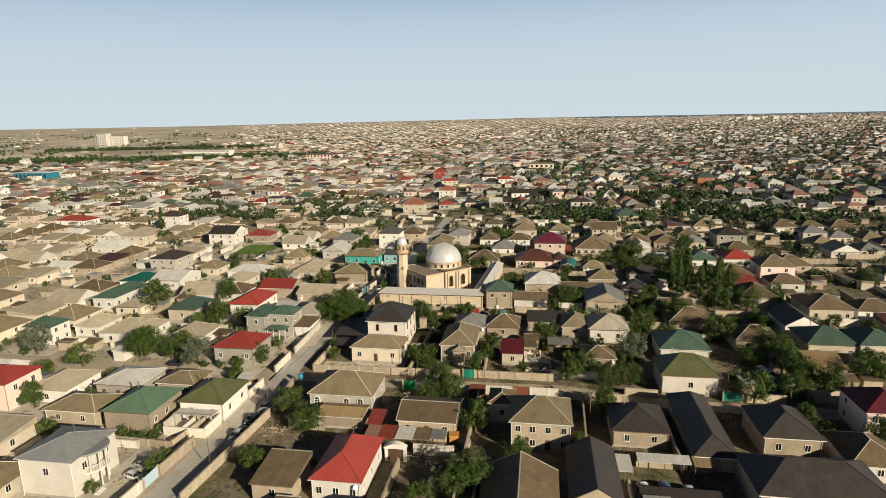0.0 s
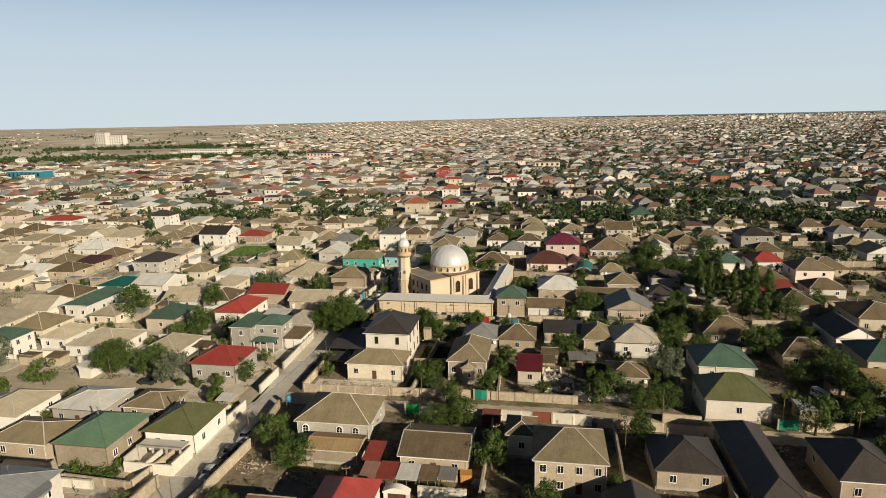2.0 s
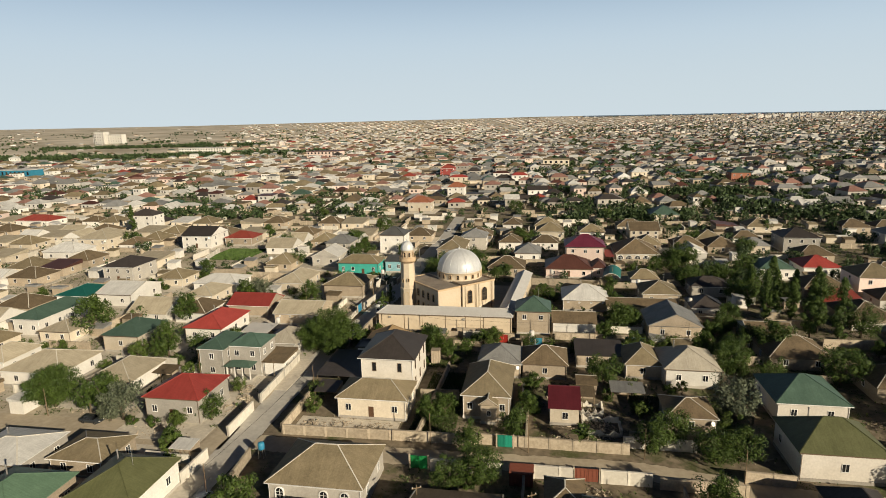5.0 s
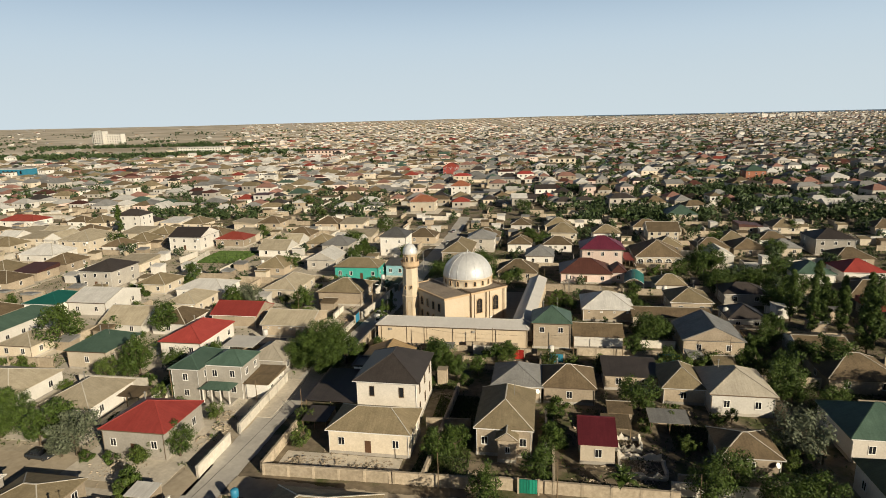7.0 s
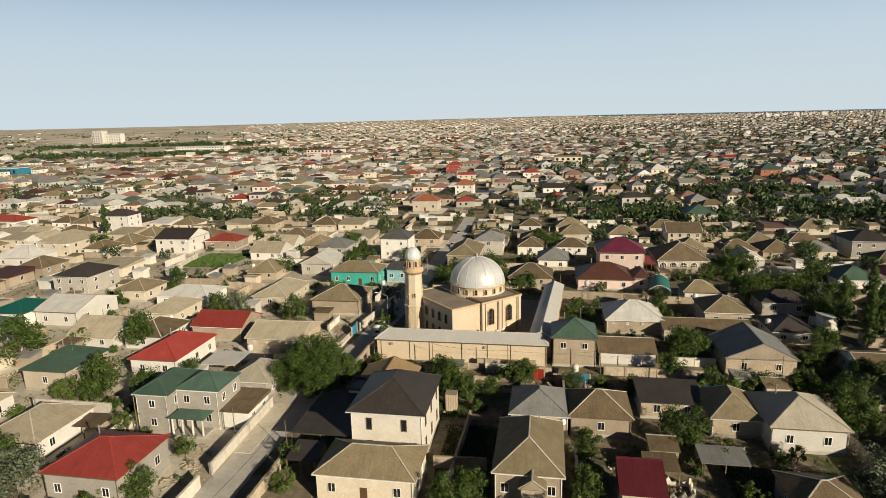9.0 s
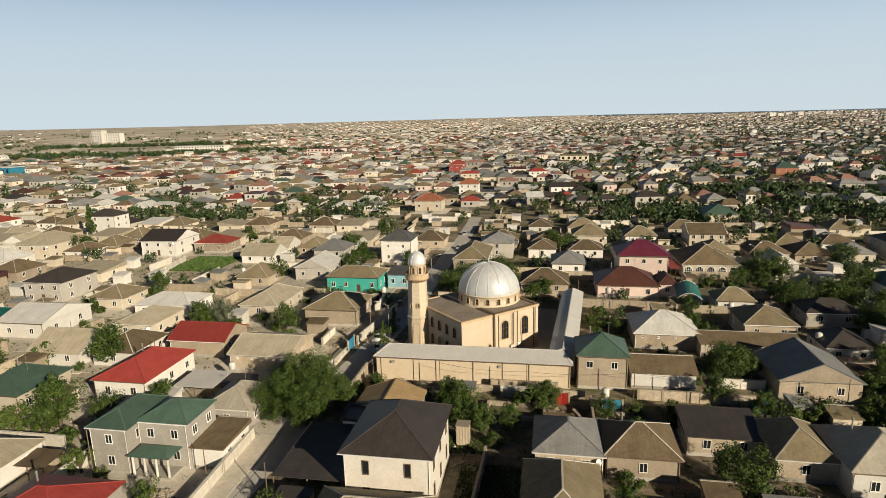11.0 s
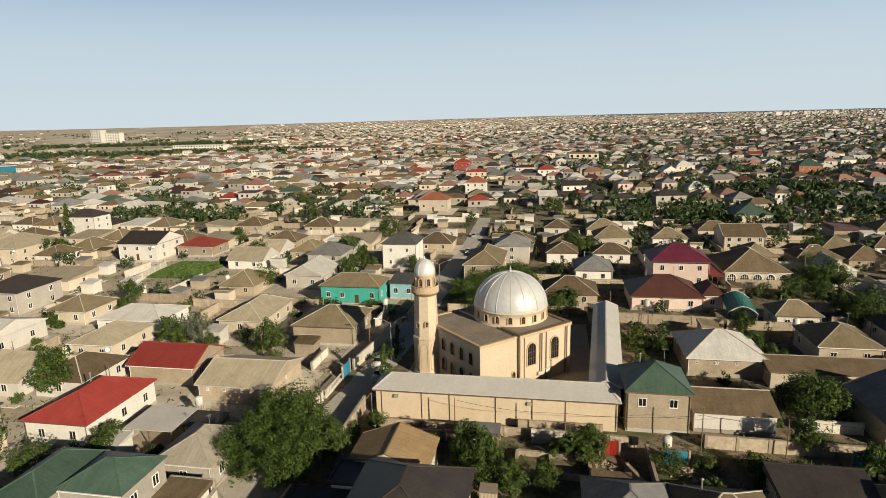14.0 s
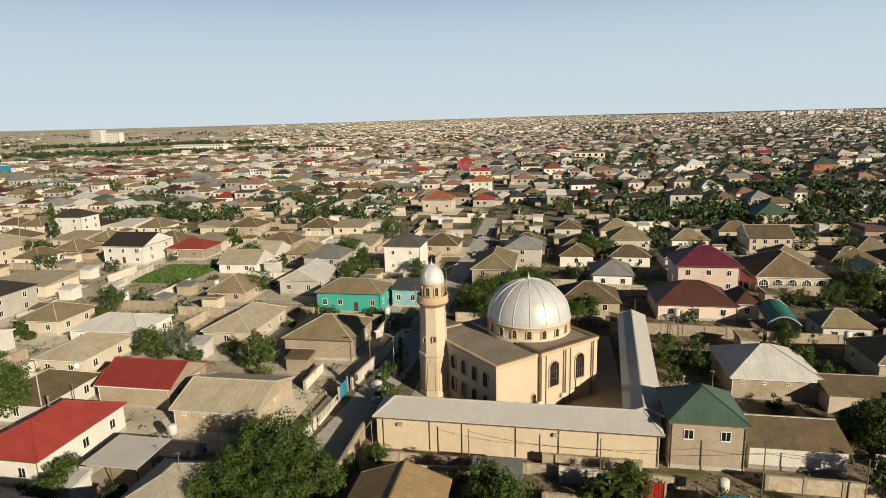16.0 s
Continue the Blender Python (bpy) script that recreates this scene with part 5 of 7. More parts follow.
wall_run(-21.5, -79.9, -1.2, -79.4, 1.8, "fence")
wall_run(-1.0, -79.4, 14.2, -79.2, 1.9, "fence")
wall_run(14.4, -78.7, 39.8, -78.9, 1.9, "fence")
wall_run(23.9, -87.6, 30.2, -87.6, 2.2, "fencewhite", WHITE)
gate(32.2, -87.6, 3.6, 2.3, "gate_rust", 0, "rust red sheet metal yard gate")
wall_run(34.3, -87.6, 42.0, -87.6, 2.2, "fencewhite", WHITE)
wall_run(43.0, -88.0, 55.5, -88.4, 1.9, "fence")
wall_run(56.0, -84.6, 63.2, -85.0, 1.9, "fence")
gate(79.2, -84.8, 3.6, 2.2, "gate_green", 0, "blue-green sheet metal yard gate")
wall_run(81.4, -84.8, 90.5, -84.8, 2.0, "fence")
gate(5.6, -87.6, 2.8, 2.4, "gate_vivid", 0, "bright green sheet metal yard gate")
wall_run(7.4, -87.6, 19.0, -87.6, 2.0, "fencewhite", WHITE)
gate(19.0, -79.3, 2.6, 2.3, "gate_green", 0, "turquoise sheet metal yard gate")
wall_run(-24.0, -135, -22.3, -104.0, 1.9, "fence")
wall_run(-22.3, -103.0, -23.6, -88.2, 1.9, "fence")
wall_run(6.2, -27.2, 19.4, -27.9, 1.5, "fence")
wall_run(-19.0, -26.9, 5.8, -27.2, 1.3, "fence")
wall_run(-14.3, -30.0, -7.0, -29.4, 1.5, "w_pink", "pink plastered garden wall")
wall_run(4.9, -28.4, 11.8, -28.7, 2.0, "fencewhite", WHITE)
gate(23.6, -31.4, 3.0, 2.0, "tarp_blue", 0, "blue sheet metal yard gate")
wall_run(-41.2, -91.0, -33.0, -91.4, 1.6, "fencewhite", WHITE)
wall_run(28.2, -26.6, 49.0, -27.0, 1.9, "fence")
gate(47.5, -29.6, 4.4, 2.4, "gate_blue", 0, "bright blue sheet metal yard gate")
wall_run(20.2, -30.0, 20.2, -40.0, 1.8, "fence")
gate(15.4, -30.4, 2.2, 2.2, "gate_red", 0, "bright red sheet metal yard gate")
wall_run(21.2, 24.6, 43.6, 23.0, 2.2, "fence")
wall_run(44.0, 22.6, 66.0, 21.0, 2.0, "fence")
wall_run(-57.5, 24.0, -82.0, 25.6, 2.0, "fence")
wall_run(-49.0, 27.6, -65.0, 29.0, 2.0, "fence")
wall_run(-112.0, 40.2, -116.5, 64.0, 2.0, "fencewhite", WHITE)
wall_run(-49.5, -118.5, -36.2, -119.2, 1.5, "fence")
wall_run(-60.0, -118.6, -49.7, -118.6, 1.5, "fence")
wall_run(-36.0, -119.2, -34.6, -109.0, 1.8, "fence")
wall_run(0.8, -63.0, 8.6, -62.5, 2.0, "fence")
wall_run(3.4, -78.8, 4.4, -48.0, 1.8, "fence")
wall_run(22.6, -78.5, 22.6, -56.5, 1.8, "fence")
wall_run(63.0, -66.0, 63.0, -41.0, 1.8, "fence")
wall_run(22.4, -131.0, 22.6, -90.0, 2.0, "fence")
wall_run(45.5, -112.0, 46.0, -90.0, 2.0, "fence")
wall_run(62.0, -115.0, 62.0, -92.0, 2.2, "fence")
wall_run(-33.5, -31.0, -51.0, -31.5, 1.8, "fence")
wall_run(-51.5, -45.5, -36.0, -44.5, 1.6, "fencewhite", WHITE)


# ---- vehicles ----
def paint(name, c, rough=0.3):
    return surface("car_paint_" + name, [k * 0.85 for k in c], c, rough=rough, grain=2, bump=0.0, jitter=0.05, spec=0.6)


PAINT = {"white": paint("white", (0.68, 0.68, 0.67)), "silver": paint("silver", (0.42, 0.44, 0.46)), "blue": paint("blue", (0.05, 0.12, 0.22)), "dark": paint("dark", (0.03, 0.035, 0.04))}
M["chrome"] = surface("chrome", (0.5, 0.5, 0.5), (0.65, 0.65, 0.65), rough=0.2, metal=0.9, bump=0.0)
M["lamp_red"] = surface("tail_lamp_red", (0.25, 0.01, 0.01), (0.35, 0.02, 0.02), rough=0.2, bump=0.0)


def loft(bm, sections):
    """A closed body through cross-sections (y, half width, z list from sill to top, half widths)."""
    rings = []
    for y, outline in sections:
        rings.append([bm.verts.new((x, y, z)) for x, z in outline])
    n = len(rings[0])
    for a, b in zip(rings, rings[1:]):
        for k in range(n):
            f = bm.faces.new((a[k], a[(k + 1) % n], b[(k + 1) % n], b[k]))
            f.smooth = True
    bm.faces.new(rings[0])
    bm.faces.new(rings[-1][::-1])
    return bm


def car(x, y, turn, colour="white", van=False):
    """A parked car, nose towards local -y."""
    L, W = (4.9, 1.0) if van else (4.4, 0.86)
    r = root("van" if van else "car", pose(x, y, 0.06, 0, 0, turn), f"parked {colour} {'minibus' if van else 'saloon car'} on a dusty street", "van" if van else "car")
    h = 1.15 if van else 0.86

    def ring(w, lo, hi):
        return [(-w, lo), (w, lo), (w * 1.02, (lo + hi) / 2), (w * 0.9, hi), (-w * 0.9, hi), (-w * 1.02, (lo + hi) / 2)]

    body = loft(bmesh.new(), [(-L / 2, ring(W * 0.82, 0.35, h * 0.72)), (-L / 2 + 0.25, ring(W * 0.97, 0.25, h * 0.86)), (-L * 0.2, ring(W, 0.24, h)), (L * 0.25, ring(W, 0.24, h * 1.02)), (L / 2 - 0.2, ring(W * 0.97, 0.26, h * 1.0)), (L / 2, ring(W * 0.85, 0.36, h * 0.9))])
    bd = part("body", body, PAINT[colour], r)
    top = 2.0 if van else 1.42
    f0, f1, b0, b1 = (-L * 0.40, -L * 0.30, L * 0.46, L * 0.48) if van else (-L * 0.22, -L * 0.08, L * 0.22, L * 0.38)

    def cab(w, lo, hi):
        return [(-w, lo), (w, lo), (w * 0.98, lo + (hi - lo) * 0.4), (w * 0.84, hi), (-w * 0.84, hi), (-w * 0.98, lo + (hi - lo) * 0.4)]

    glass = loft(bmesh.new(), [(f0, cab(W * 0.9, h - 0.05, h + 0.02)), (f1, cab(W * 0.9, h - 0.05, top - 0.06)), (b0, cab(W * 0.9, h - 0.05, top - 0.06)), (b1, cab(W * 0.9, h - 0.05, h + 0.05))])
    part("cabin_glass", glass, M["pane"], r, "dark glazed windows")
    roof = loft(bmesh.new(), [(f1 - 0.05, [(-W * 0.74, top - 0.09), (W * 0.74, top - 0.09), (W * 0.66, top - 0.03), (-W * 0.66, top - 0.03)]), (f1 + 0.4, [(-W * 0.8, top - 0.1), (W * 0.8, top - 0.1), (W * 0.7, top), (-W * 0.7, top)]), (b0 - 0.2, [(-W * 0.8, top - 0.1), (W * 0.8, top - 0.1), (W * 0.7, top), (-W * 0.7, top)]), (b0 + 0.08, [(-W * 0.74, top - 0.1), (W * 0.74, top - 0.1), (W * 0.66, top - 0.04), (-W * 0.66, top - 0.04)])])
    part("roof", roof, PAINT[colour], r)
    for sx in (-1, 1):
        for yy in (f1, (f1 + b0) / 2, b0):
            part("pillar", bar(bmesh.new(), (sx * W * 0.91, yy, h - 0.03), (sx * W * 0.775, yy, top - 0.05), 0.06, 0.07), PAINT[colour], r)
        part("headlight", box(bmesh.new(), sx * W * 0.62 - 0.16, -L / 2 - 0.015, h * 0.6, sx * W * 0.62 + 0.16, -L / 2 + 0.1, h * 0.74), M["frame"], bd, "clear headlight")
        part("tail_light", box(bmesh.new(), sx * W * 0.66 - 0.12, L / 2 - 0.1, h * 0.62, sx * W * 0.66 + 0.12, L / 2 + 0.012, h * 0.8), M["lamp_red"], bd, "red tail light")
        part("mirror", box(bmesh.new(), sx * (W + 0.08) - 0.07, f1 - 0.18, h + 0.02, sx * (W + 0.08) + 0.07, f1 - 0.06, h + 0.15), PAINT[colour], bd)
        for yy in (-L * 0.31, L * 0.30):
            key = ("wheel",)
            if key not in cache:
                ty = lathe(bmesh.new(), [(0.17, -0.1), (0.29, -0.1), (0.32, -0.06), (0.32, 0.06), (0.29, 0.1), (0.17, 0.1)], 20, cap_top=False)
                rm = lathe(bmesh.new(), [(0.17, -0.08), (0.17, 0.08), (0.06, 0.07)], 14, cap_bottom=True)
                cache[key] = (mesh_of(ty, "tyre", M["rubber"]), mesh_of(rm, "rim", M["chrome"]))
            ty, rm = cache[key]
            wh = part("wheel", ty, None, r, at=pose(sx * (W - 0.08), yy, 0.32, 0, 90 * sx, 0))
            part("rim", rm, None, wh)
    for s, yy in ((-1, -L / 2), (1, L / 2)):
        part("bumper", box(bmesh.new(), -W * 0.84, yy - 0.06, 0.3, W * 0.84, yy + 0.06, 0.5), PAINT[colour], bd)
    return r


car(-25.0, -101.0, 2, "silver")
car(-25.3, -106.6, 3, "dark")
car(-25.4, -113.4, 3, "silver")
car(-36.8, -129.4, 75, "white")
car(-60.4, -80.6, 88, "dark")
car(-24.3, -4.2, -6, "white")
car(-22.6, -10.0, -6, "silver")
car(91.2, -70.4, 25, "white", True)
car(84.6, -72.0, -75, "dark")
car(92.6, -46.0, 8, "silver")
car(91.9, -76.8, 25, "dark")
car(-37.2, -125.8, 80, "silver")
car(54.4, -121.8, 8, "white")
car(58.0, -121.4, 4, "blue")
car(61.6, -121.8, -6, "silver")
car(-20.8, 92.0, 4, "white")
car(-22.4, 120.0, 184, "silver")


# ---- lamps, poles, tanks, dishes ----
def street_lamp(x, y, turn):
    r = root("street_lamp", pose(x, y, 0, 0, 0, turn), "tall grey metal street lamp with two arms", "street lamp")
    part("pole", tube(bmesh.new(), [(0, 0, 0), (0, 0, 4), (0, 0, 7.6)], [0.11, 0.09, 0.06], 8), M["pole"], r)
    for s in (-1, 1):
        arm = part("arm", tube(bmesh.new(), [(0, 0, 7.5), (s * 1.2, 0, 8.2), (s * 2.5, 0, 8.6)], 0.05, 6), M["pole"], r)
        part("lamp_head", loft(bmesh.new(), [(-0.12, [(s * 2.2, 8.52), (s * 3.1, 8.62), (s * 3.1, 8.74), (s * 2.2, 8.66)]), (0.12, [(s * 2.2, 8.52), (s * 3.1, 8.62), (s * 3.1, 8.74), (s * 2.2, 8.66)])]), M["frame"], arm, "white lamp head")
    return r


street_lamp(-22.3, -2.5, 15)
street_lamp(-21.6, 44.0, 15)
street_lamp(75.0, 66.0, 40)

POLES = [(-22.6, -62.0), (-24.6, -100.0), (-24.4, -125.0), (-32.4, -60.0), (-28.4, -30.0), (-27.8, -24.5), (-28.0, 2.0), (-26.0, 30.0), (6.0, -80.0), (23.0, -80.5), (42.0, -80.0), (55.6, -86.0), (9.5, -30.0), (-6.0, -28.0), (27.4, -28.2), (38.0, -28.0), (60.0, -28.5),
         (-50.0, -60.0), (-71.0, -79.6), (-70.6, -44.0), (-67.0, -22.0), (-48.0, -4.0), (-90.0, -18.0), (-92.0, 30.0), (78.2, -84.2), (90.8, -86.0), (8.2, -101.0), (1.6, -118.0), (24.0, -100.0), (47.0, -98.0), (20.8, 30.0), (47.8, 26.0), (10.0, 62.0), (70.0, 20.0)]


def pole(x, y, h):
    r = root("utility_pole", pose(x, y, 0, 0, 0, (x * 13) % 40), "thin weathered utility pole", "pole")
    part("post", tube(bmesh.new(), [(0, 0, 0), (0.03, 0, h * 0.5), (0, 0.02, h)], [0.085, 0.075, 0.06], 7), M["wood"], r)
    if int(abs(x * 3)) % 4 or y > -40:
        return r
    ca = part("crossarm", box(bmesh.new(), -0.7, -0.06, h - 0.55, 0.7, 0.06, h - 0.42), M["wood"], r)
    for k in (-0.6, 0.6):
        part("insulator", lathe(bmesh.new(), [(0.05, h - 0.42), (0.06, h - 0.3), (0.02, h - 0.24)], 8), M["frame"], ca, at=pose(k, 0, 0))
    return r


for k, (px, py) in enumerate(POLES):
    pole(px, py, 5.6 + (k * 7 % 5) * 0.35)


def wire(a, b, sag=0.5):
    pts = []
    for k in range(9):
        f = k / 8
        pts.append((a[0] * (1 - f) + b[0] * f, a[1] * (1 - f) + b[1] * f, a[2] * (1 - f) + b[2] * f - sag * 4 * f * (1 - f)))
    return tagged(new("overhead_wire", mesh_of(tube(bmesh.new(), pts, 0.022, 4), "overhead_wire", M["rubber"])), "thin black overhead wire between poles", "wire")


for a, b in (((-22.6, -62.0, 5.6), (-28.4, -30.0, 5.8)), ((-28.4, -30.0, 5.8), (-28.0, 2.0, 5.7)), ((-28.0, 2.0, 5.7), (-26.0, 30.0, 5.6)), ((-24.6, -100.0, 5.6), (-22.6, -62.0, 5.6)), ((-6.0, -28.0, 5.6), (9.5, -30.0, 5.6)), ((9.5, -30.0, 5.6), (27.4, -28.2, 5.6)), ((27.4, -28.2, 5.6), (38.0, -28.0, 5.6)), ((38, -28, 5.6), (60, -28.5, 5.6)), ((6, -80, 5.6), (23, -80.5, 5.6)), ((23, -80.5, 5.6), (42, -80, 5.6))):
    wire(a, b)


def water_tank(x, y, z, colour="w_white", s=1.0):
    """A steel water tank on a four-legged stand."""
    r = root("water_tank", pose(x, y, 0, 0, 0, (x * 31) % 60), "round water tank on a thin metal stand", "water tank")
    for a in range(4):
        c, d = math.cos(a * math.pi / 2), math.sin(a * math.pi / 2)
        part("leg", tube(bmesh.new(), [(c * 0.7 * s, d * 0.7 * s, 0), (c * 0.5 * s, d * 0.5 * s, z)], 0.05, 5), M["pole"], r)
    part("tank", lathe(bmesh.new(), [(0.55 * s, z), (0.62 * s, z + 0.1), (0.62 * s, z + 1.2 * s), (0.4 * s, z + 1.4 * s), (0.0, z + 1.45 * s)], 18, cap_bottom=True), M[colour], r)
    return r


water_tank(-21.7, -87.8, 1.6, "gate_blue", 0.9)
for x, y, z in ((58.0, -13.5, 3.4), (66.2, -2.0, 3.2), (-29.6, 19.5, 4.0), (-80.5, 40.0, 3.0), (22.5, -31.0, 2.4), (-46.0, -28.5, 2.5), (54.6, 15.5, 3.6), (27.8, 23.6, 4.2), (47.0, 62.0, 3.6)):
    water_tank(x, y, z, "w_white" if x > 0 else "r_palegrey")


# ---- canopies, sheds and yard clutter ----
def canopy(x, y, w, d, h, rm, turn=0, label="open metal yard canopy on thin posts", rise=0.55, plot=None):
    """A curved sheet roof with pale edge strips on thin posts."""
    KEEP.append(plot or (x - w / 2, x + w / 2, y - d / 2, y + d / 2))
    r = root("canopy", pose(x, y, 0, 0, 0, turn), label, "canopy")
    bm = bmesh.new()
    n = 8
    lo = []
    for k in range(n + 1):
        a = -w / 2 + w * k / n
        z = h + rise * math.cos(math.pi * (k / n - 0.5))
        lo.append([bm.verts.new((a, s * d / 2, z + t)) for s, t in ((-1, 0), (1, 0), (1, 0.06), (-1, 0.06))])
    for a, b in zip(lo, lo[1:]):
        for k in range(4):
            bm.faces.new((a[k], b[k], b[(k + 1) % 4], a[(k + 1) % 4]))
    bm.faces.new(lo[0])
    bm.faces.new(lo[-1][::-1])
    roof = part("roof", bm, M[rm], r)
    if plot:
        for s in (-1, 1):
            edge = [(w * (k / n - 0.5), s * (d / 2 + 0.03), h + 0.03 + rise * math.cos(math.pi * (k / n - 0.5))) for k in range(n + 1)]
            part("edge_strip", tube(bmesh.new(), edge, 0.09, 5), M["w_white"], roof, "white edge strip")
    for sx in (-1, 1):
        for sy in (-1, 1):
            part("post", tube(bmesh.new(), [(sx * (w / 2 - 0.1), sy * (d / 2 - 0.2), 0), (sx * (w / 2 - 0.1), sy * (d / 2 - 0.2), h)], 0.05, 6), M["pole"], r)
    return r


def unfinished_annex(x0, x1, y0, y1, h):
    """White walls still without a roof, with a concrete frame over them."""
    KEEP.append((x0, x1, y0, y1))
    r = root("unfinished_annex", pose(x0, y0, 0), "unfinished roofless white annex with a bare concrete frame", "annex")
    w, d, t = x1 - x0, y1 - y0, 0.3
    part("wall", box(bmesh.new(), 0, 0, 0, w, t, h * 0.72), M["fencewhite"], r)
    part("wall", box(bmesh.new(), 0, t + 0.002, 0, t, d, h), M["fencewhite"], r)
    part("wall", box(bmesh.new(), w - t, t + 0.002, 0, w, d, h * 0.85), M["fencewhite"], r)
    part("wall", box(bmesh.new(), w * 0.45, t + 0.002, 0, w * 0.45 + t, d, h * 0.8), M["fencewhite"], r)
    part("floor", box(bmesh.new(), t, t, 0, w - t, d, 0.3), M["concrete"], r)
    for k in range(4):
        x = 0.6 + (w - 1.4) * k / 3
        part("column", box(bmesh.new(), x, d * 0.55, 0.3, x + 0.3, d * 0.55 + 0.3, h + 0.2), M["w_grey"], r)
    part("beam", box(bmesh.new(), 0.3, d * 0.55 - 0.05, h + 0.2, w - 0.3, d * 0.55 + 0.35, h + 0.55), M["w_grey"], r)
    part("ledge", box(bmesh.new(), 0.3, d * 0.55 + 0.36, h + 0.1, w - 0.3, d - 0.02, h + 0.3), M["w_white"], r)
    return r


unfinished_annex(-41.0, -31.4, -114.6, -108.5, 2.9)
canopy(48.1, 29.4, 5.8, 12.0, 3.2, "r_teal", -8, "green vaulted sheet canopy with white edges on posts", 1.5, (44.25, 50.75, 17.5, 24.5))
def lean_to(x0, x1, y0, y1, z0, z1, rm, label):
    """A single sheet roof, sloping to the front, on posts and a back wall."""
    KEEP.append((x0, x1, y0, y1))
    r = root("lean_to", pose(x0, y0, 0), label, "shed roof")
    w, d = x1 - x0, y1 - y0
    bm = bmesh.new()
    pts = ((0, 0, z0), (w, 0, z0), (w, d, z1), (0, d, z1))
    a = [bm.verts.new(p) for p in pts]
    b = [bm.verts.new((p[0], p[1], p[2] + 0.07)) for p in pts]
    bm.faces.new(b)
    bm.faces.new(a[::-1])
    for k in range(4):
        bm.faces.new((a[k], a[(k + 1) % 4], b[(k + 1) % 4], b[k]))
    part("roof", bm, M[rm], r)
    part("back_wall", box(bmesh.new(), 0.1, d - 0.35, 0, w - 0.1, d - 0.15, z1 - 0.08), M["w_stone"], r)
    for k in range(3):
        part("post", box(bmesh.new(), 0.15 + (w - 0.4) * k / 2, 0.15, 0, 0.27 + (w - 0.4) * k / 2, 0.27, z0 + 0.01), M["wood"], r)
    return r


lean_to(1.4, 4.6, -109.6, -104.0, 2.7, 3.3, "r_redold", "faded red corrugated sheet roof over a yard")
lean_to(2.2, 5.0, -115.0, -109.8, 2.5, 2.8, "r_pinkish", "faded pink corrugated sheet roof over a yard")
lean_to(5.1, 8.2, -114.4, -109.4, 2.6, 2.8, "r_redold", "old red corrugated sheet roof over a yard")
lean_to(8.4, 12.0, -113.8, -109.4, 2.4, 2.7, "r_palegrey", "pale grey corrugated sheet roof over a yard")
lean_to(12.1, 15.2, -113.4, -109.3, 2.3, 2.6, "r_brown", "rusty brown sheet roof over a yard")
lean_to(15.3, 18.3, -113.0, -109.5, 2.4, 2.6, "r_grey", "grey corrugated sheet roof over a yard")
lean_to(54.0, 63.3, -116.2, -113.6, 2.5, 2.8, "r_palegrey", "long pale sheet roof over a yard")
lean_to(63.6, 68.2, -116.8, -113.8, 2.6, 2.9, "r_gold", "ochre sheet roof over a yard")
# added dark roof, standing in for the shade that lies over this yard
lean_to(53.0, 66.0, -126.6, -123.6, 2.3, 2.6, "r_dark", "dark sheet roof over a yard")
lean_to(50.0, 52.8, -119.6, -114.2, 2.4, 2.6, "r_sheet", "white tarpaulin stretched over a yard")
lean_to(-5.4, 0.7, -31.4, -28.2, 2.2, 2.5, "r_grey", "grey corrugated sheet roof of a low shed")
lean_to(-20.4, -15.8, -67.4, -62.4, 2.4, 2.8, "r_dark", "dark sheet lean-to roof beside a house")
lean_to(30.6, 35.4, -63.0, -58.6, 2.3, 2.6, "r_brown", "rusty brown sheet roof of a yard shed")
lean_to(38.6, 45.2, -60.2, -55.8, 2.3, 2.7, "r_grey", "grey sheet roof of a yard shed")
lean_to(-37.2, -33.2, -90.6, -87.4, 2.1, 2.4, "r_palegrey", "pale sheet roof of a small animal pen")
lean_to(-60.8, -55.2, -62.8, -58.6, 2.3, 2.6, "r_brown", "brown sheet roof of a low shed")
lean_to(12.4, 17.2, -41.8, -38.2, 2.2, 2.6, "r_brown", "rusty sheet roof of a low shed")
lean_to(-22.4, -12.6, -61.0, -47.4, 3.0, 3.4, "r_dark", "wide dark sheet car canopy beside a house")
lean_to(-52.6, -44.9, -37.2, -30.4, 2.7, 2.9, "r_sheet", "white sheet roof over a yard")
lean_to(-44.8, -39.4, -35.0, -30.8, 2.5, 2.8, "r_dark", "dark sheet roof over a yard")
lean_to(48.2, 51.4, 53.0, 65.0, 3.4, 3.6, "r_redold", "red sheet roof beside a house")


def balustrade(xa, ya, xb, yb):
    """A low white balustrade of turned posts between two rails."""
    n = math.hypot(xb - xa, yb - ya)
    r = root("balustrade", pose(xa, ya, 0, 0, 0, math.degrees(math.atan2(yb - ya, xb - xa))), "low white balustrade beside a blue gate", "fence")
    part("base", box(bmesh.new(), 0, -0.15, 0, n, 0.15, 0.5), M["fencewhite"], r)
    part("rail", box(bmesh.new(), 0, -0.13, 1.3, n, 0.13, 1.45), M["fencewhite"], r)
    key = lathe(bmesh.new(), [(0.09, 0.5), (0.05, 0.62), (0.1, 0.85), (0.05, 1.15), (0.09, 1.3)], 8)
    me = mesh_of(key, "post", M["fencewhite"])
    for k in range(int(n / 0.45)):
        part("post", me, None, r, at=pose(0.2 + k * 0.45, 0, 0))
    return r


balustrade(-29.2, -19.4, -28.9, -12.4)


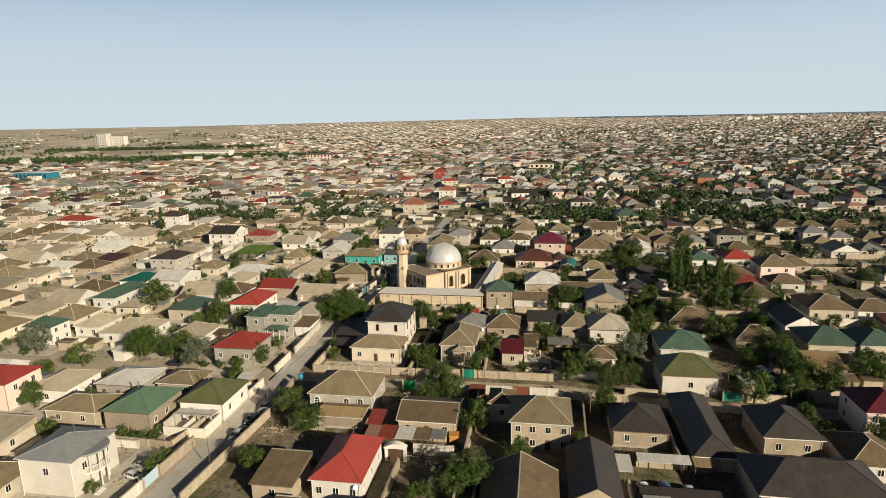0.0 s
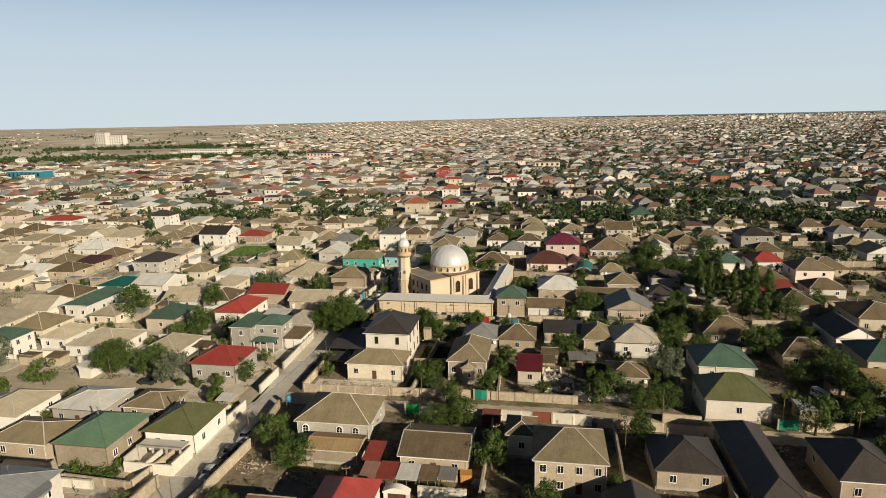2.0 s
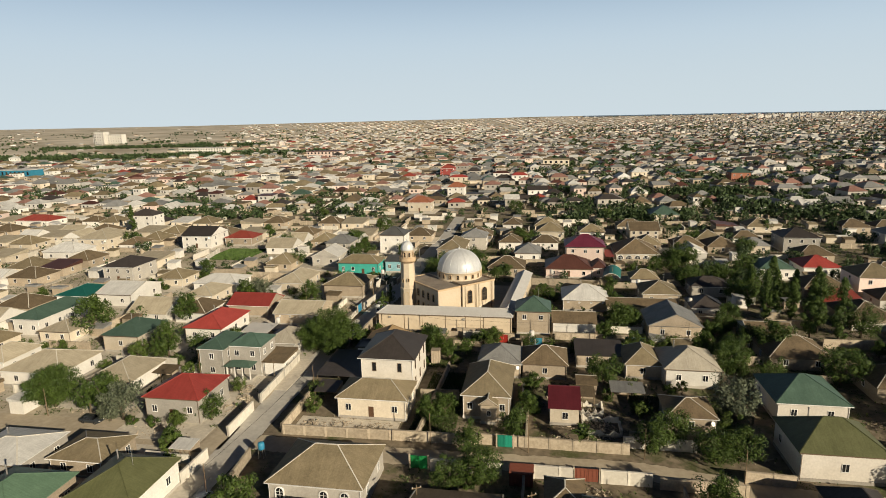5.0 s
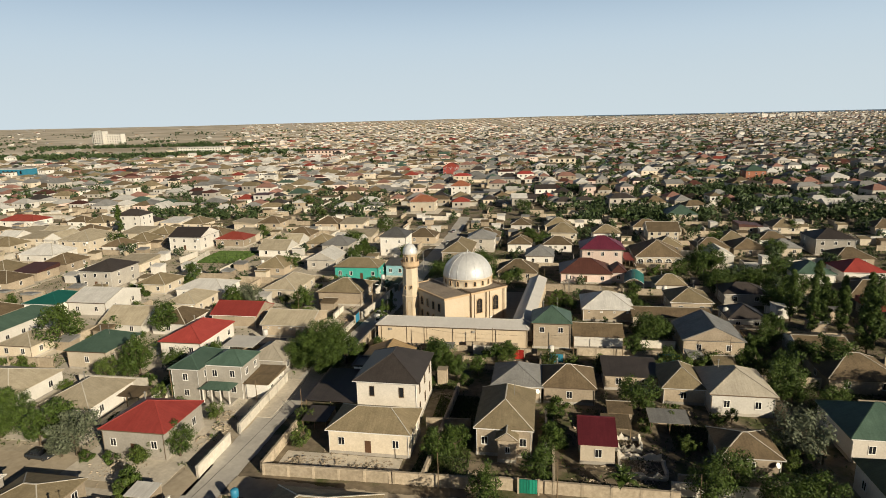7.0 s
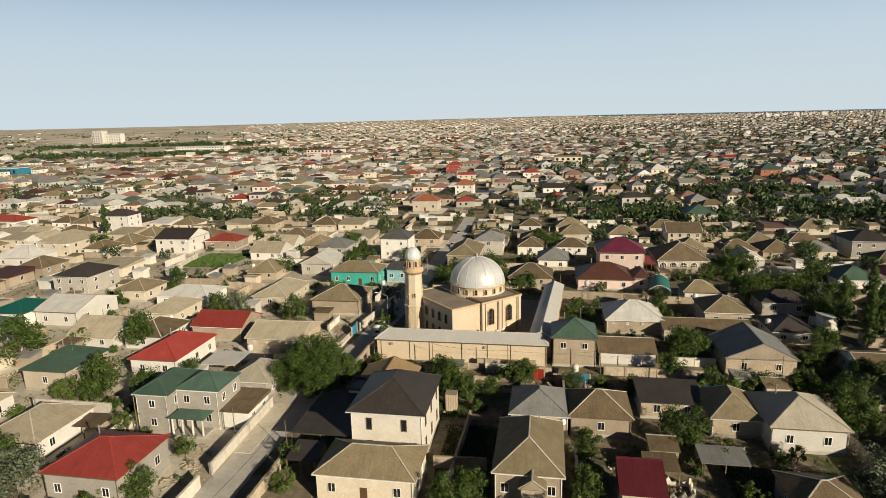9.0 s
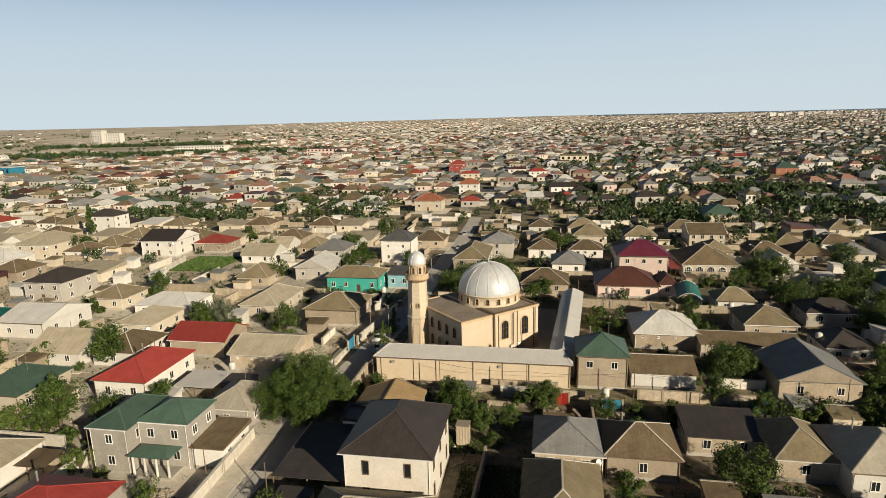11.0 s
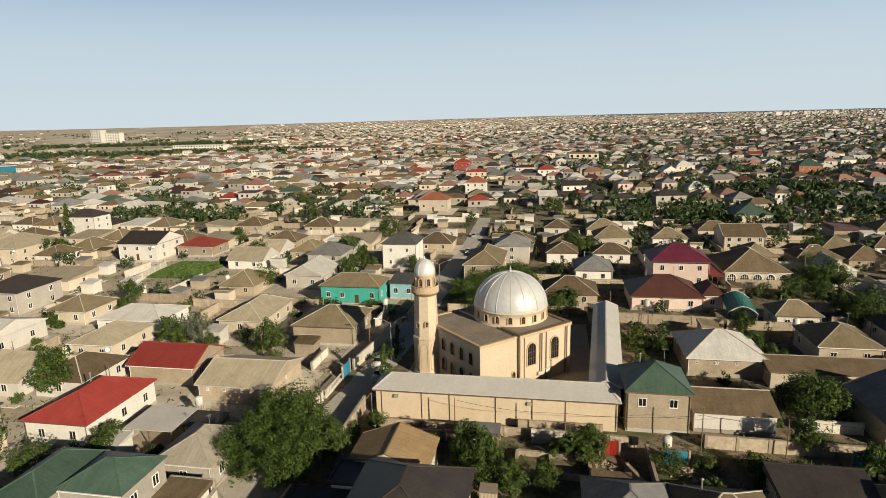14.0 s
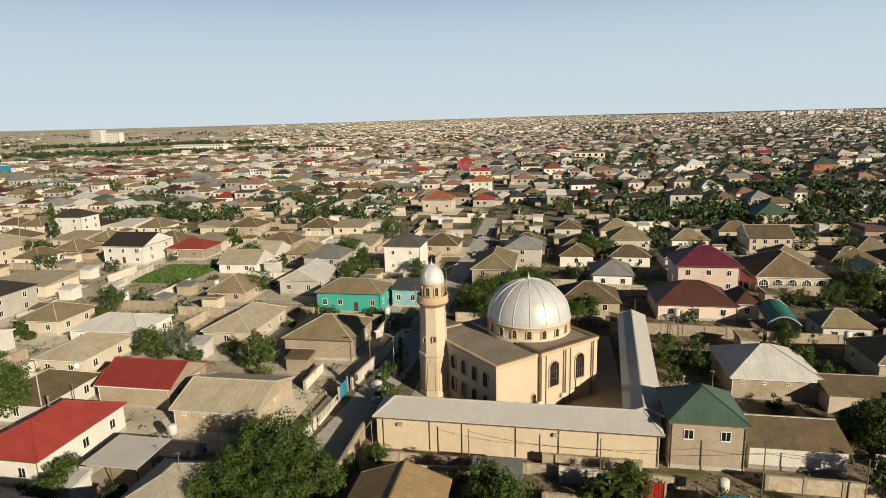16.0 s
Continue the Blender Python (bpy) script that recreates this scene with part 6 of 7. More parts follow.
def gas_pipe(pts, label="raised grey gas pipe on thin posts"):
    r = root("gas_pipe", pose(pts[0][0], pts[0][1], 0), label, "pipe")
    o = pts[0]
    rel = [(p[0] - o[0], p[1] - o[1], p[2]) for p in pts]
    part("pipe", tube(bmesh.new(), rel, 0.05, 6), M["pole"], r)
    for p in rel:
        part("post", tube(bmesh.new(), [(p[0], p[1], 0), (p[0], p[1], p[2])], 0.04, 5), M["pole"], r)
    return r


gas_pipe([(-19.3, -25.0, 4.4), (-19.8, -30.6, 4.4), (-20.2, -36.2, 4.4)])
gas_pipe([(-24.6, -140.0, 1.2), (-24.2, -128.0, 1.2), (-23.8, -116.0, 1.2), (-23.4, -104.0, 1.2), (-24.2, -90.0, 1.2)])
gas_pipe([(-30.4, -70.0, 2.6), (-30.9, -58.0, 2.6), (-31.3, -47.0, 2.6)])


def gateway(x, y, w):
    """A yard gate between two white piers under a curved white hood."""
    r = root("gateway", pose(x, y, 0), "brown yard gate between white piers with a curved hood", "gate")
    for s in (-1, 1):
        part("pier", box(bmesh.new(), s * w / 2 - 0.3, -0.3, 0, s * w / 2 + 0.3, 0.3, 2.9), M["w_white"], r)
        part("leaf", box(bmesh.new(), min(0, s * (w / 2 - 0.3)) + 0.01, -0.06, 0.1, max(0, s * (w / 2 - 0.3)) - 0.01, 0.06, 2.4), M["door"], r)
    hood = bmesh.new()
    n, rows = 10, []
    for k in range(n + 1):
        a = -w / 2 - 0.4 + (w + 0.8) * k / n
        z = 2.95 + 0.8 * math.sin(math.pi * k / n)
        rows.append([hood.verts.new((a, q, zz)) for q, zz in ((-0.7, 2.9), (0.7, 2.9), (0.7, z + 0.1), (-0.7, z + 0.1))])
    for a, b in zip(rows, rows[1:]):
        for k in range(4):
            hood.faces.new((a[k], a[(k + 1) % 4], b[(k + 1) % 4], b[k]))
    hood.faces.new(rows[0][::-1])
    hood.faces.new(rows[-1])
    part("hood", hood, M["w_white"], r)
    return r


gateway(9.6, -117.6, 3.6)


def porch(x, y, w, d, h, label="pillared porch with a green roof"):
    r = root("porch", pose(x, y, 0), label, "porch")
    bm, cap = roof_mesh("hip", w, d, 0.9, 0.2)
    part("roof", bm, M["r_green"], r, at=pose(0, 0, h))
    for k in range(4):
        part("column", lathe(bmesh.new(), [(0.24, 0), (0.2, 0.2), (0.17, h - 0.2), (0.24, h)], 10), M["w_white"], r, at=pose(-w / 2 + 0.3 + (w - 0.6) * k / 3, -d / 2 + 0.3, 0))
    part("floor", box(bmesh.new(), -w / 2, -d / 2, 0, w / 2, d / 2, 0.45), M["w_grey"], r)
    return r


porch(-41.0, -58.4, 6.0, 3.0, 3.4)


def clutter(x, y, n, spread, seed, label="heap of broken stone blocks and boards"):
    """Loose blocks and boards in one heap."""
    q = random.Random(seed)
    bm = bmesh.new()
    for _ in range(n):
        s = q.uniform(0.05, 0.15)
        p = Vector((q.gauss(0, spread / 2), q.gauss(0, spread / 3), 0))
        z = max(0.0, 0.7 - p.length * 0.35) * q.random()
        m = Matrix.Translation((p.x, p.y, z + s * 0.3)) @ Euler((q.uniform(-0.5, 0.5), q.uniform(-0.5, 0.5), q.uniform(0, 3))).to_matrix().to_4x4()
        b0 = len(bm.verts)
        l, w, h = s * q.choice([1, 1.2, 1.5, 3]), s * 0.8, s * 0.5
        vs = [bm.verts.new(m @ Vector(c)) for c in ((-l, -w, -h), (l, -w, -h), (l, w, -h), (-l, w, -h), (-l, -w, h), (l, -w, h), (l, w, h), (-l, w, h))]
        for f in ((0, 3, 2, 1), (4, 5, 6, 7), (0, 1, 5, 4), (1, 2, 6, 5), (2, 3, 7, 6), (3, 0, 4, 7)):
            bm.faces.new([vs[k] for k in f])
    o = new("rubble", mesh_of(bm, "rubble", M["fence"]))
    o.location = (x, y, 0)
    return tagged(o, label, "rubble", kind="stuff")


for k, (x, y, n, sp) in enumerate(((-9.0, -76.0, 70, 5.5), (-44.0, -82.0, 60, 5.0), (36.0, -68.5, 110, 6.0), (33.5, -73.0, 70, 4.5), (-36.5, -72.0, 60, 4.0), (-16.5, -76.5, 50, 3.5), (24.0, -33.0, 40, 3.0), (-38.0, -64.0, 40, 3.5), (30.0, -76.0, 50, 4.0), (-40.0, -124.0, 40, 4.0), (14.0, -120.0, 60, 5.0))):
    clutter(x, y, n, sp, k)


def ruin(x, y, w, d, seed):
    """The stumps of broken white walls round a heap of blocks."""
    q = random.Random(seed)
    r = root("ruined_shed", pose(x, y, 0), "broken whitewashed shed walls round a heap of rubble", "ruin")
    for xa, ya, xb, yb in ((0, 0, w, 0), (0, d, w, d), (0, 0.3, 0, d - 0.3), (w, 0.3, w, d - 0.3)):
        bm = bmesh.new()
        n = 9
        rows = []
        dx, dy = xb - xa, yb - ya
        ln = math.hypot(dx, dy)
        nx, ny = -dy / ln * 0.15, dx / ln * 0.15
        for k in range(n + 1):
            f = k / n
            h = q.uniform(0.35, 1.5)
            px, py = xa + dx * f, ya + dy * f
            rows.append([bm.verts.new(p) for p in ((px - nx, py - ny, 0), (px + nx, py + ny, 0), (px + nx, py + ny, h), (px - nx, py - ny, h))])
        for a, b in zip(rows, rows[1:]):
            for k in range(4):
                bm.faces.new((a[k], b[k], b[(k + 1) % 4], a[(k + 1) % 4]))
        bm.faces.new(rows[0])
        bm.faces.new(rows[-1][::-1])
        part("wall", bm, M["fencewhite"], r)
    return r


ruin(32.6, -73.4, 6.6, 5.2, 3)
ruin(32.4, -66.0, 4.2, 3.6, 8)
for k, (x, y, n, sp) in enumerate(((36.0, -70.8, 120, 3.6), (34.6, -64.4, 70, 2.6), (-5.0, -76.0, 90, 4.0), (-12.5, -75.2, 80, 3.6), (-17.5, -75.6, 60, 2.6), (-46.0, -81.4, 90, 6.0), (-37.6, -63.0, 90, 3.6), (-35.4, -67.4, 60, 2.6), (14.0, -116.2, 70, 4.0), (18.0, -119.0, 60, 4.0), (-19.0, -110.0, 60, 3.0), (-36.0, -122.5, 30, 2.5))):
    clutter(x, y, n, sp, 400 + k, "pale rubble, blocks and boards in a yard")


for xa, ya, xb, yb, h in ((3.2, -31.8, 12.6, -32.2, 0.7), (3.2, -36.2, 3.2, -32.0, 0.8), (7.6, -36.0, 7.6, -32.2, 0.7), (12.6, -37.0, 12.6, -32.4, 0.8), (3.4, -36.4, 12.4, -36.8, 0.7), (-7.5, -28.4, -2.0, -28.6, 1.0), (17.2, -33.6, 20.0, -40.0, 1.0)):
    fence(xa, ya, xb, yb, h, "fence", 0.35, "low broken stone wall of a garden pen")


def steel_box(x, y, w, d, h, mat, label, turn=0):
    """A ribbed sheet steel box with a shallow lid and a door."""
    r = root("storage_box", pose(x, y, 0, 0, 0, turn), label, "storage box")
    n = int(w / 0.2)
    rib = [(-w / 2 + w * k / n, -d / 2 - (0.04 if k % 2 else 0.0)) for k in range(n + 1)] + [(w / 2, d / 2), (-w / 2, d / 2)]
    b = bmesh.new()
    lo, hi = [b.verts.new((px, py, 0.1)) for px, py in rib], [b.verts.new((px, py, h)) for px, py in rib]
    for k in range(len(rib)):
        m = (k + 1) % len(rib)
        b.faces.new((lo[k], lo[m], hi[m], hi[k]))
    b.faces.new(hi)
    b.faces.new(lo[::-1])
    part("body", b, M[mat], r)
    part("lid", box(bmesh.new(), -w / 2 - 0.08, -d / 2 - 0.1, h + 0.004, w / 2 + 0.08, d / 2 + 0.08, h + 0.1), M[mat], r)
    part("skid", box(bmesh.new(), -w / 2 + 0.1, -d / 2 + 0.1, 0, w / 2 - 0.1, d / 2 - 0.1, 0.098), M["coping"], r)
    return r


steel_box(-2.6, -28.8, 2.4, 1.6, 1.2, "w_white", "white boxed water trough beside a wall")
steel_box(22.2, -89.0, 3.6, 2.6, 2.3, "gate_rust", "rust red sheet steel storage box in a yard")
steel_box(19.6, -109.4, 1.9, 1.6, 1.7, "ochre", "ochre painted steel storage box in a yard", 8)
steel_box(22.0, -111.2, 2.0, 1.4, 1.3, "w_grey", "pale grey storage box beside a wall", -6)
steel_box(21.0, -118.0, 1.7, 2.2, 1.9, "w_stone", "sandy little yard hut beside a wall", 4)
steel_box(0.6, -44.6, 1.9, 1.8, 3.2, "w_stone", "narrow sandy stone hut in a garden")


def round_balcony(x, y):
    """A two-storey half-round porch of white columns against an east wall."""
    r = root("balcony", pose(x, y, 0), "half-round white balcony on tall columns", "balcony")

    def half_disc(z0, z1, rad):
        bm = bmesh.new()
        lo = [bm.verts.new((rad * math.cos(a), rad * 1.25 * math.sin(a), z0)) for a in [math.pi * (k / 12 - 0.5) for k in range(13)]]
        hi = [bm.verts.new((v.co.x, v.co.y, z1)) for v in lo]
        bm.faces.new(lo[::-1])
        bm.faces.new(hi)
        for k in range(13):
            j = (k + 1) % 13
            bm.faces.new((lo[k], lo[j], hi[j], hi[k]))
        return bm

    part("base", half_disc(0, 0.5, 2.2), M["w_grey"], r)
    part("floor", half_disc(3.5, 3.75, 2.1), M["w_white"], r)
    part("roof", half_disc(7.15, 7.5, 2.5), M["r_steel"], r)
    for a in (-62, -20, 20, 62):
        cx, cy = 1.85 * math.cos(radians(a)), 2.3 * math.sin(radians(a))
        part("column", lathe(bmesh.new(), [(0.22, 0.5), (0.17, 0.7), (0.15, 3.3), (0.2, 3.5), (0.17, 3.75), (0.15, 6.9), (0.22, 7.15)], 10), M["w_white"], r, at=pose(cx, cy, 0))
    rail = tube(bmesh.new(), [(1.95 * math.cos(math.pi * (k / 10 - 0.5)), 2.4 * math.sin(math.pi * (k / 10 - 0.5)), 4.7) for k in range(11)], 0.06, 6)
    part("rail", rail, M["w_white"], r)
    for k in range(1, 14):
        a = math.pi * (k / 14 - 0.5)
        part("baluster", tube(bmesh.new(), [(1.95 * math.cos(a), 2.4 * math.sin(a), 3.75), (1.95 * math.cos(a), 2.4 * math.sin(a), 4.68)], 0.035, 5), M["w_white"], r)
    steps = bmesh.new()
    for k in range(3):
        box(steps, 2.0 + 0.3 * k, -3.4, 0, 2.3 + 0.3 * k, -1.4, 0.48 - 0.16 * k)
    part("steps", steps, M["w_white"], r)
    return r


round_balcony(-42.66, -131.6)
tree("small", -41.2, -134.6, 0.9)


def lawn(x0, x1, y0, y1, n, seed, label):
    """Rough unmown grass, many narrow blades."""
    q = np.random.RandomState(seed)
    x, y = q.uniform(0, x1 - x0, n), q.uniform(0, y1 - y0, n)
    a = q.uniform(0, 6.28, n)
    h, w = q.uniform(0.12, 0.32, n), q.uniform(0.05, 0.1, n)
    dx, dy = np.cos(a) * w, np.sin(a) * w
    lean = q.normal(size=(n, 2)) * 0.1
    z = np.zeros(n)
    quad = np.stack([np.stack([x - dx, y - dy, z], 1), np.stack([x + dx, y + dy, z], 1), np.stack([x + dx * 0.5 + lean[:, 0], y + dy * 0.5 + lean[:, 1], h], 1), np.stack([x - dx * 0.5 + lean[:, 0], y - dy * 0.5 + lean[:, 1], h], 1)], 1).reshape(-1, 3)
    me = bpy.data.meshes.new("lawn")
    me.from_pydata(quad.tolist(), [], np.arange(4 * n).reshape(-1, 4).tolist())
    me.materials.append(M["weed"])
    o = new("lawn", me)
    o.location = (x0, y0, 0.02)
    return tagged(o, label, "grass", kind="stuff")


lawn(1.2, 9.6, -76.0, -50.0, 9000, 31, "rough dark green lawn between two houses")
lawn(-13.0, 4.0, -47.5, -43.0, 2600, 32, "rough grass strip behind a house")
lawn(-51.0, -29.0, 45.0, 64.0, 9000, 35, "rough green plot behind a house")
lawn(42.0, 62.0, -64.5, -56.5, 5000, 33, "rough green garden grass")
lawn(69.0, 86.0, -48.0, -32.0, 6000, 34, "rough green grass under trees")


# ---- field and landmarks far off ----
fd = bmesh.new()
q = random.Random(3)
for k in range(2600):
    x, y = q.uniform(-9, 9), q.uniform(-10.5, 10.5)
    s, a = q.uniform(0.3, 0.6), q.uniform(0, 3.14)
    dx, dy = math.cos(a) * s, math.sin(a) * s
    vs = [fd.verts.new(p) for p in ((x - dx, y - dy, 0.0), (x + dx, y + dy, 0.0), (x + dx * 0.7 + 0.1, y + dy * 0.7, 0.45), (x - dx * 0.7, y - dy * 0.7 + 0.1, 0.45))]
    fd.faces.new(vs)
field = new("vegetable_field", mesh_of(fd, "vegetable_field", M["grass"]))
field.location = (-106.5, 61.0, 0)
tagged(field, "low bright green vegetable field behind a wall", "field", kind="stuff")
KEEP.append((-117, -96, 49, 73))


def block(name, x, y, w, d, h, storeys, bays, wm, rm, label, turn=0):
    """A large far building with rows of windows and a flat roof."""
    KEEP.append((x - w / 2 - 6, x + w / 2 + 6, y - d / 2 - 6, y + d / 2 + 6))
    r = root(name, pose(x, y, ground_z(x, y) - 0.3, 0, 0, turn), label, "building")
    part("wall", box(bmesh.new(), -w / 2, -d / 2, 0, w / 2, d / 2, h), M[wm], r)
    part("roof", box(bmesh.new(), -w / 2 - 0.5, -d / 2 - 0.5, h + 0.004, w / 2 + 0.5, d / 2 + 0.5, h + 0.7), M[rm], r)
    ww, wh = w / bays * 0.45, h / storeys * 0.5
    f, p = window_meshes(ww, wh)
    for s in range(storeys):
        for k in range(bays):
            o = part("window", p, None, r, at=pose(-w / 2 + w * (k + 0.5) / bays, -d / 2 - 0.02, h * (s + 0.3) / storeys))
    return r


block("apartment_block", -1204, 1370, 92, 18, 27, 6, 12, "w_white", "r_palegrey", "long white apartment block far beyond the town")
block("apartment_block", -1222, 1362, 30, 22, 35, 8, 4, "w_white", "r_palegrey", "white apartment tower far beyond the town")
block("school", -610, 875, 96, 20, 12, 3, 18, "w_white", "r_palegrey", "long low white school building", 2)
block("hall", -322, 745, 54, 26, 10, 2, 9, "w_pink", "r_choc", "long pinkish hall with a dark roof", -3)
block("works_hall", -596, 448, 46, 20, 8, 1, 8, "tarp_blue", "r_palegrey", "bright blue sheet metal works hall")
block("villa", 37, 497, 28, 18, 10, 2, 5, "w_cream", "r_tan", "large pale two-storey villa with a flat roof")
hand(174.0, 189.0, 342.0, 14.0, 8.0, "hip", 4.0, "r_green", "w_orange", 3, 2, 2)
hand(-77.0, -63.0, 408.0, 12.0, 8.0, "hip", 3.5, "r_redold", "w_redwall", 3, 2, 2)
hand(-57.5, -43.5, 181.0, 12.0, 6.0, "hip", 3.4, "r_orange", "w_cream", 3, 2)
hand(-45.5, -33.0, 258.0, 11.0, 6.5, "hip", 3.4, "r_orange", "w_white", 3, 2, 2)
for k in range(9):
    block("apartment_block", 985 + 41 * k, 3060 + 20 * math.sin(k * 2.1), 27, 15, 13 + 3 * (k % 3), 4, 5, "w_white", "r_palegrey", "white apartment block on the horizon")


# ---- the rest of the town ----
ROADS = [(-32.5, -24.0, -400, -45), (-31.5, -22.0, -45, -12), (-27.5, -18.5, -12, 90), (-26.5, -17.8, 90, 165), (-400, -30, -88, -80), (-33, 50, -87.2, -80.2), (50, 400, -91.5, -85.5)]


def free(x0, x1, y0, y1, house_too=False):
    for a, b, c, d in KEEP + ROADS + (OPEN if house_too else []):
        if x0 < b and x1 > a and y0 < d and y1 > c:
            return False
    return True


def in_view(x, y, margin=14.0):
    """Whether the flight ever looks that way."""
    dx, dy = x - 36.0, y + 216.0
    if dy < 45:
        return False
    right = 0.56 * dy + margin
    left = -1.13 * dy - margin
    return left < dx < right


SORTS = []
g = random.Random(5)
for rm, wm in (("r_sand", "w_cream"), ("r_brown", "w_stone"), ("r_sand", "w_white"), ("r_brown", "w_cream"), ("r_palegrey", "w_white"), ("r_tan", "w_stone"), ("r_brown", "w_white"), ("r_grey", "w_cream"),
               ("r_palegrey", "w_cream"), ("r_dark", "w_cream"), ("r_brown", "w_stone"), ("r_tan", "w_cream"), ("r_redold", "w_cream"), ("r_green", "w_white"), ("r_red", "w_white"), ("r_choc", "w_stone"),
               ("r_orange", "w_white"), ("r_grey", "w_grey"), ("r_wine", "w_pink"), ("r_tan", "w_pink")):
    two = wm in ("w_pink", "w_grey")
    SORTS.append(dict(w=g.uniform(9.5, 13), d=g.uniform(9, 12), eave=g.uniform(5.4, 6.2) if two else g.uniform(2.7, 3.2), shape=g.choice(["hip", "hip", "hip", "gable_x", "hip", "shed"]), rm=rm, wm=wm, storeys=2 if two else 1, first=None))
WEIGHT = [9, 9, 8, 8, 5, 8, 6, 4, 4, 3, 8, 8, 2, 1.2, 0.9, 1.5, 0.25, 2, 0.5, 2]


def place(sort, x, y, turn):
    s = SORTS[sort]
    if s["first"] is None:
        rise = s["d"] * 0.27 if s["shape"] != "shed" else 1.3
        s["first"] = house(x - s["w"] / 2, x + s["w"] / 2, y - s["d"] / 2, s["d"], s["eave"], s["shape"], rise, s["rm"], s["wm"], 2, 1, s["storeys"], group="houses of the town", plain=True)
    else:
        copy_thing(s["first"], pose(x, y, 0, 0, 0, turn))


NEAR_Y = 140.0
PX, PY = 14.2, 14.8
row = 0
y = -168.0
while y < NEAR_Y:
    x = -330.0
    col = 0
    while x < 260:
        cx, cy = x + g.uniform(-1.6, 1.6), y + g.uniform(-1.8, 1.8)
        lane = (row % 4 == 3 and y > 0) or (col % 7 == 6)
        if in_view(cx, cy) and not lane:
            # the west draws more of the glare-paled roofs, the east more dark ones
            pale = cx < -40 + 0.1 * cy
            k = g.choices(range(len(SORTS)), [wt * ((2.6 if q_["wm"] in ("w_white", "w_cream") and q_["rm"] in ("r_sand", "r_tan") else 0.75) if pale else (1.8 if q_["rm"] in ("r_brown", "r_dark", "r_choc", "r_grey") else (0.3 if q_["rm"] in ("r_palegrey", "r_sand") else 0.9))) for wt, q_ in zip(WEIGHT, SORTS)])[0]
            s = SORTS[k]
            turn = g.choice([0, 0, 0, 90])
            hw, hd = (s["w"] / 2, s["d"] / 2) if turn == 0 else (s["d"] / 2, s["w"] / 2)
            green = 0.42 if cx > 55 and cy > -60 else 0.10
            if g.random() > green and free(cx - hw, cx + hw, cy - hd, cy + hd, True):
                place(k, cx, cy, turn)
                if cx < -32 and g.random() < 0.75:
                    paving(cx - hw - 2, cx + hw + 2.5, cy - hd - 3.5, cy + hd + 0.5)
                KEEP.append((cx - hw, cx + hw, cy - hd, cy + hd))
        x += PX
        col += 1
    y += PY
    row += 1

# small sheds in the yards
first_shed = None
count = 0
for _ in range(7000):
    if count > 230:
        break
    x, y = g.uniform(-310, 220), g.uniform(-160, 185)
    if not in_view(x, y, 6) or not free(x - 2.4, x + 2.4, y - 2.0, y + 2.0):
        continue
    k = g.choice([0, 1, 2, 3])
    if 64 < x < 71 and 44 < y < 57:
        continue
    if first_shed is None:
        first_shed = {}
    if k not in first_shed:
        spec = [("r_brown", "w_stone"), ("r_grey", "w_stone"), ("r_tan", "w_cream"), ("r_palegrey", "w_white")][k]
        first_shed[k] = house(x - 2.0, x + 2.0, y - 1.6, 3.2, 2.3 + 0.15 * k, "shed", 0.5, spec[0], spec[1], 0, 0, 1, 0.2, "yard_shed", (0.7, 0.8), "sheds in the yards", plain=True)
    else:
        copy_thing(first_shed[k], pose(x, y, 0, 0, 0, g.choice([0, 0, 90, 180])))
    KEEP.append((x - 2.2, x + 2.2, y - 1.8, y + 1.8))
    count += 1

# yard trees in what is left open: the nearest singly, the rest joined
count = 0
joined = []
for _ in range(26000):
    x, y = g.uniform(-340, 240), g.uniform(-165, 260)
    if not in_view(x, y, 6):
        continue
    rich = 0.95 if x > 40 else (0.6 if x > -20 else 0.3)
    if y > 20:
        rich *= 0.8
    if g.random() > rich:
        continue
    if not free(x - 1.2, x + 1.2, y - 1.2, y + 1.2) or (-27 < x < -8 and y < -88) or (-34 < x < -20 and y < -45) or (0 < x < 63 and -80 < y < -26) or (48 < x < 72 and 40 < y < 57):
        continue
    sort = g.choices(["round", "wide", "small", "bush", "vine", "silver"], [5, 2.5, 5, 5, 2.5, 0.4])[0]
    if y < 10 and count >= 70:
        continue
    if y < 10:
        tree(sort, x, y, g.uniform(0.75, 1.15))
        count += 1
    elif len(joined) < 700:
        joined.append((sort, x, y, g.uniform(0.75, 1.25), g.uniform(0, 6.28)))


for k in range(95):                       # the dense belt along the far road
    x = -8 + 240 * k / 95
    joined.append((g.choice(["round", "wide", "wide"]), x + g.uniform(-3, 3), 281 - 0.155 * (x + 5) + g.uniform(-8, 8), g.uniform(0.95, 1.5), g.uniform(0, 6.28)))


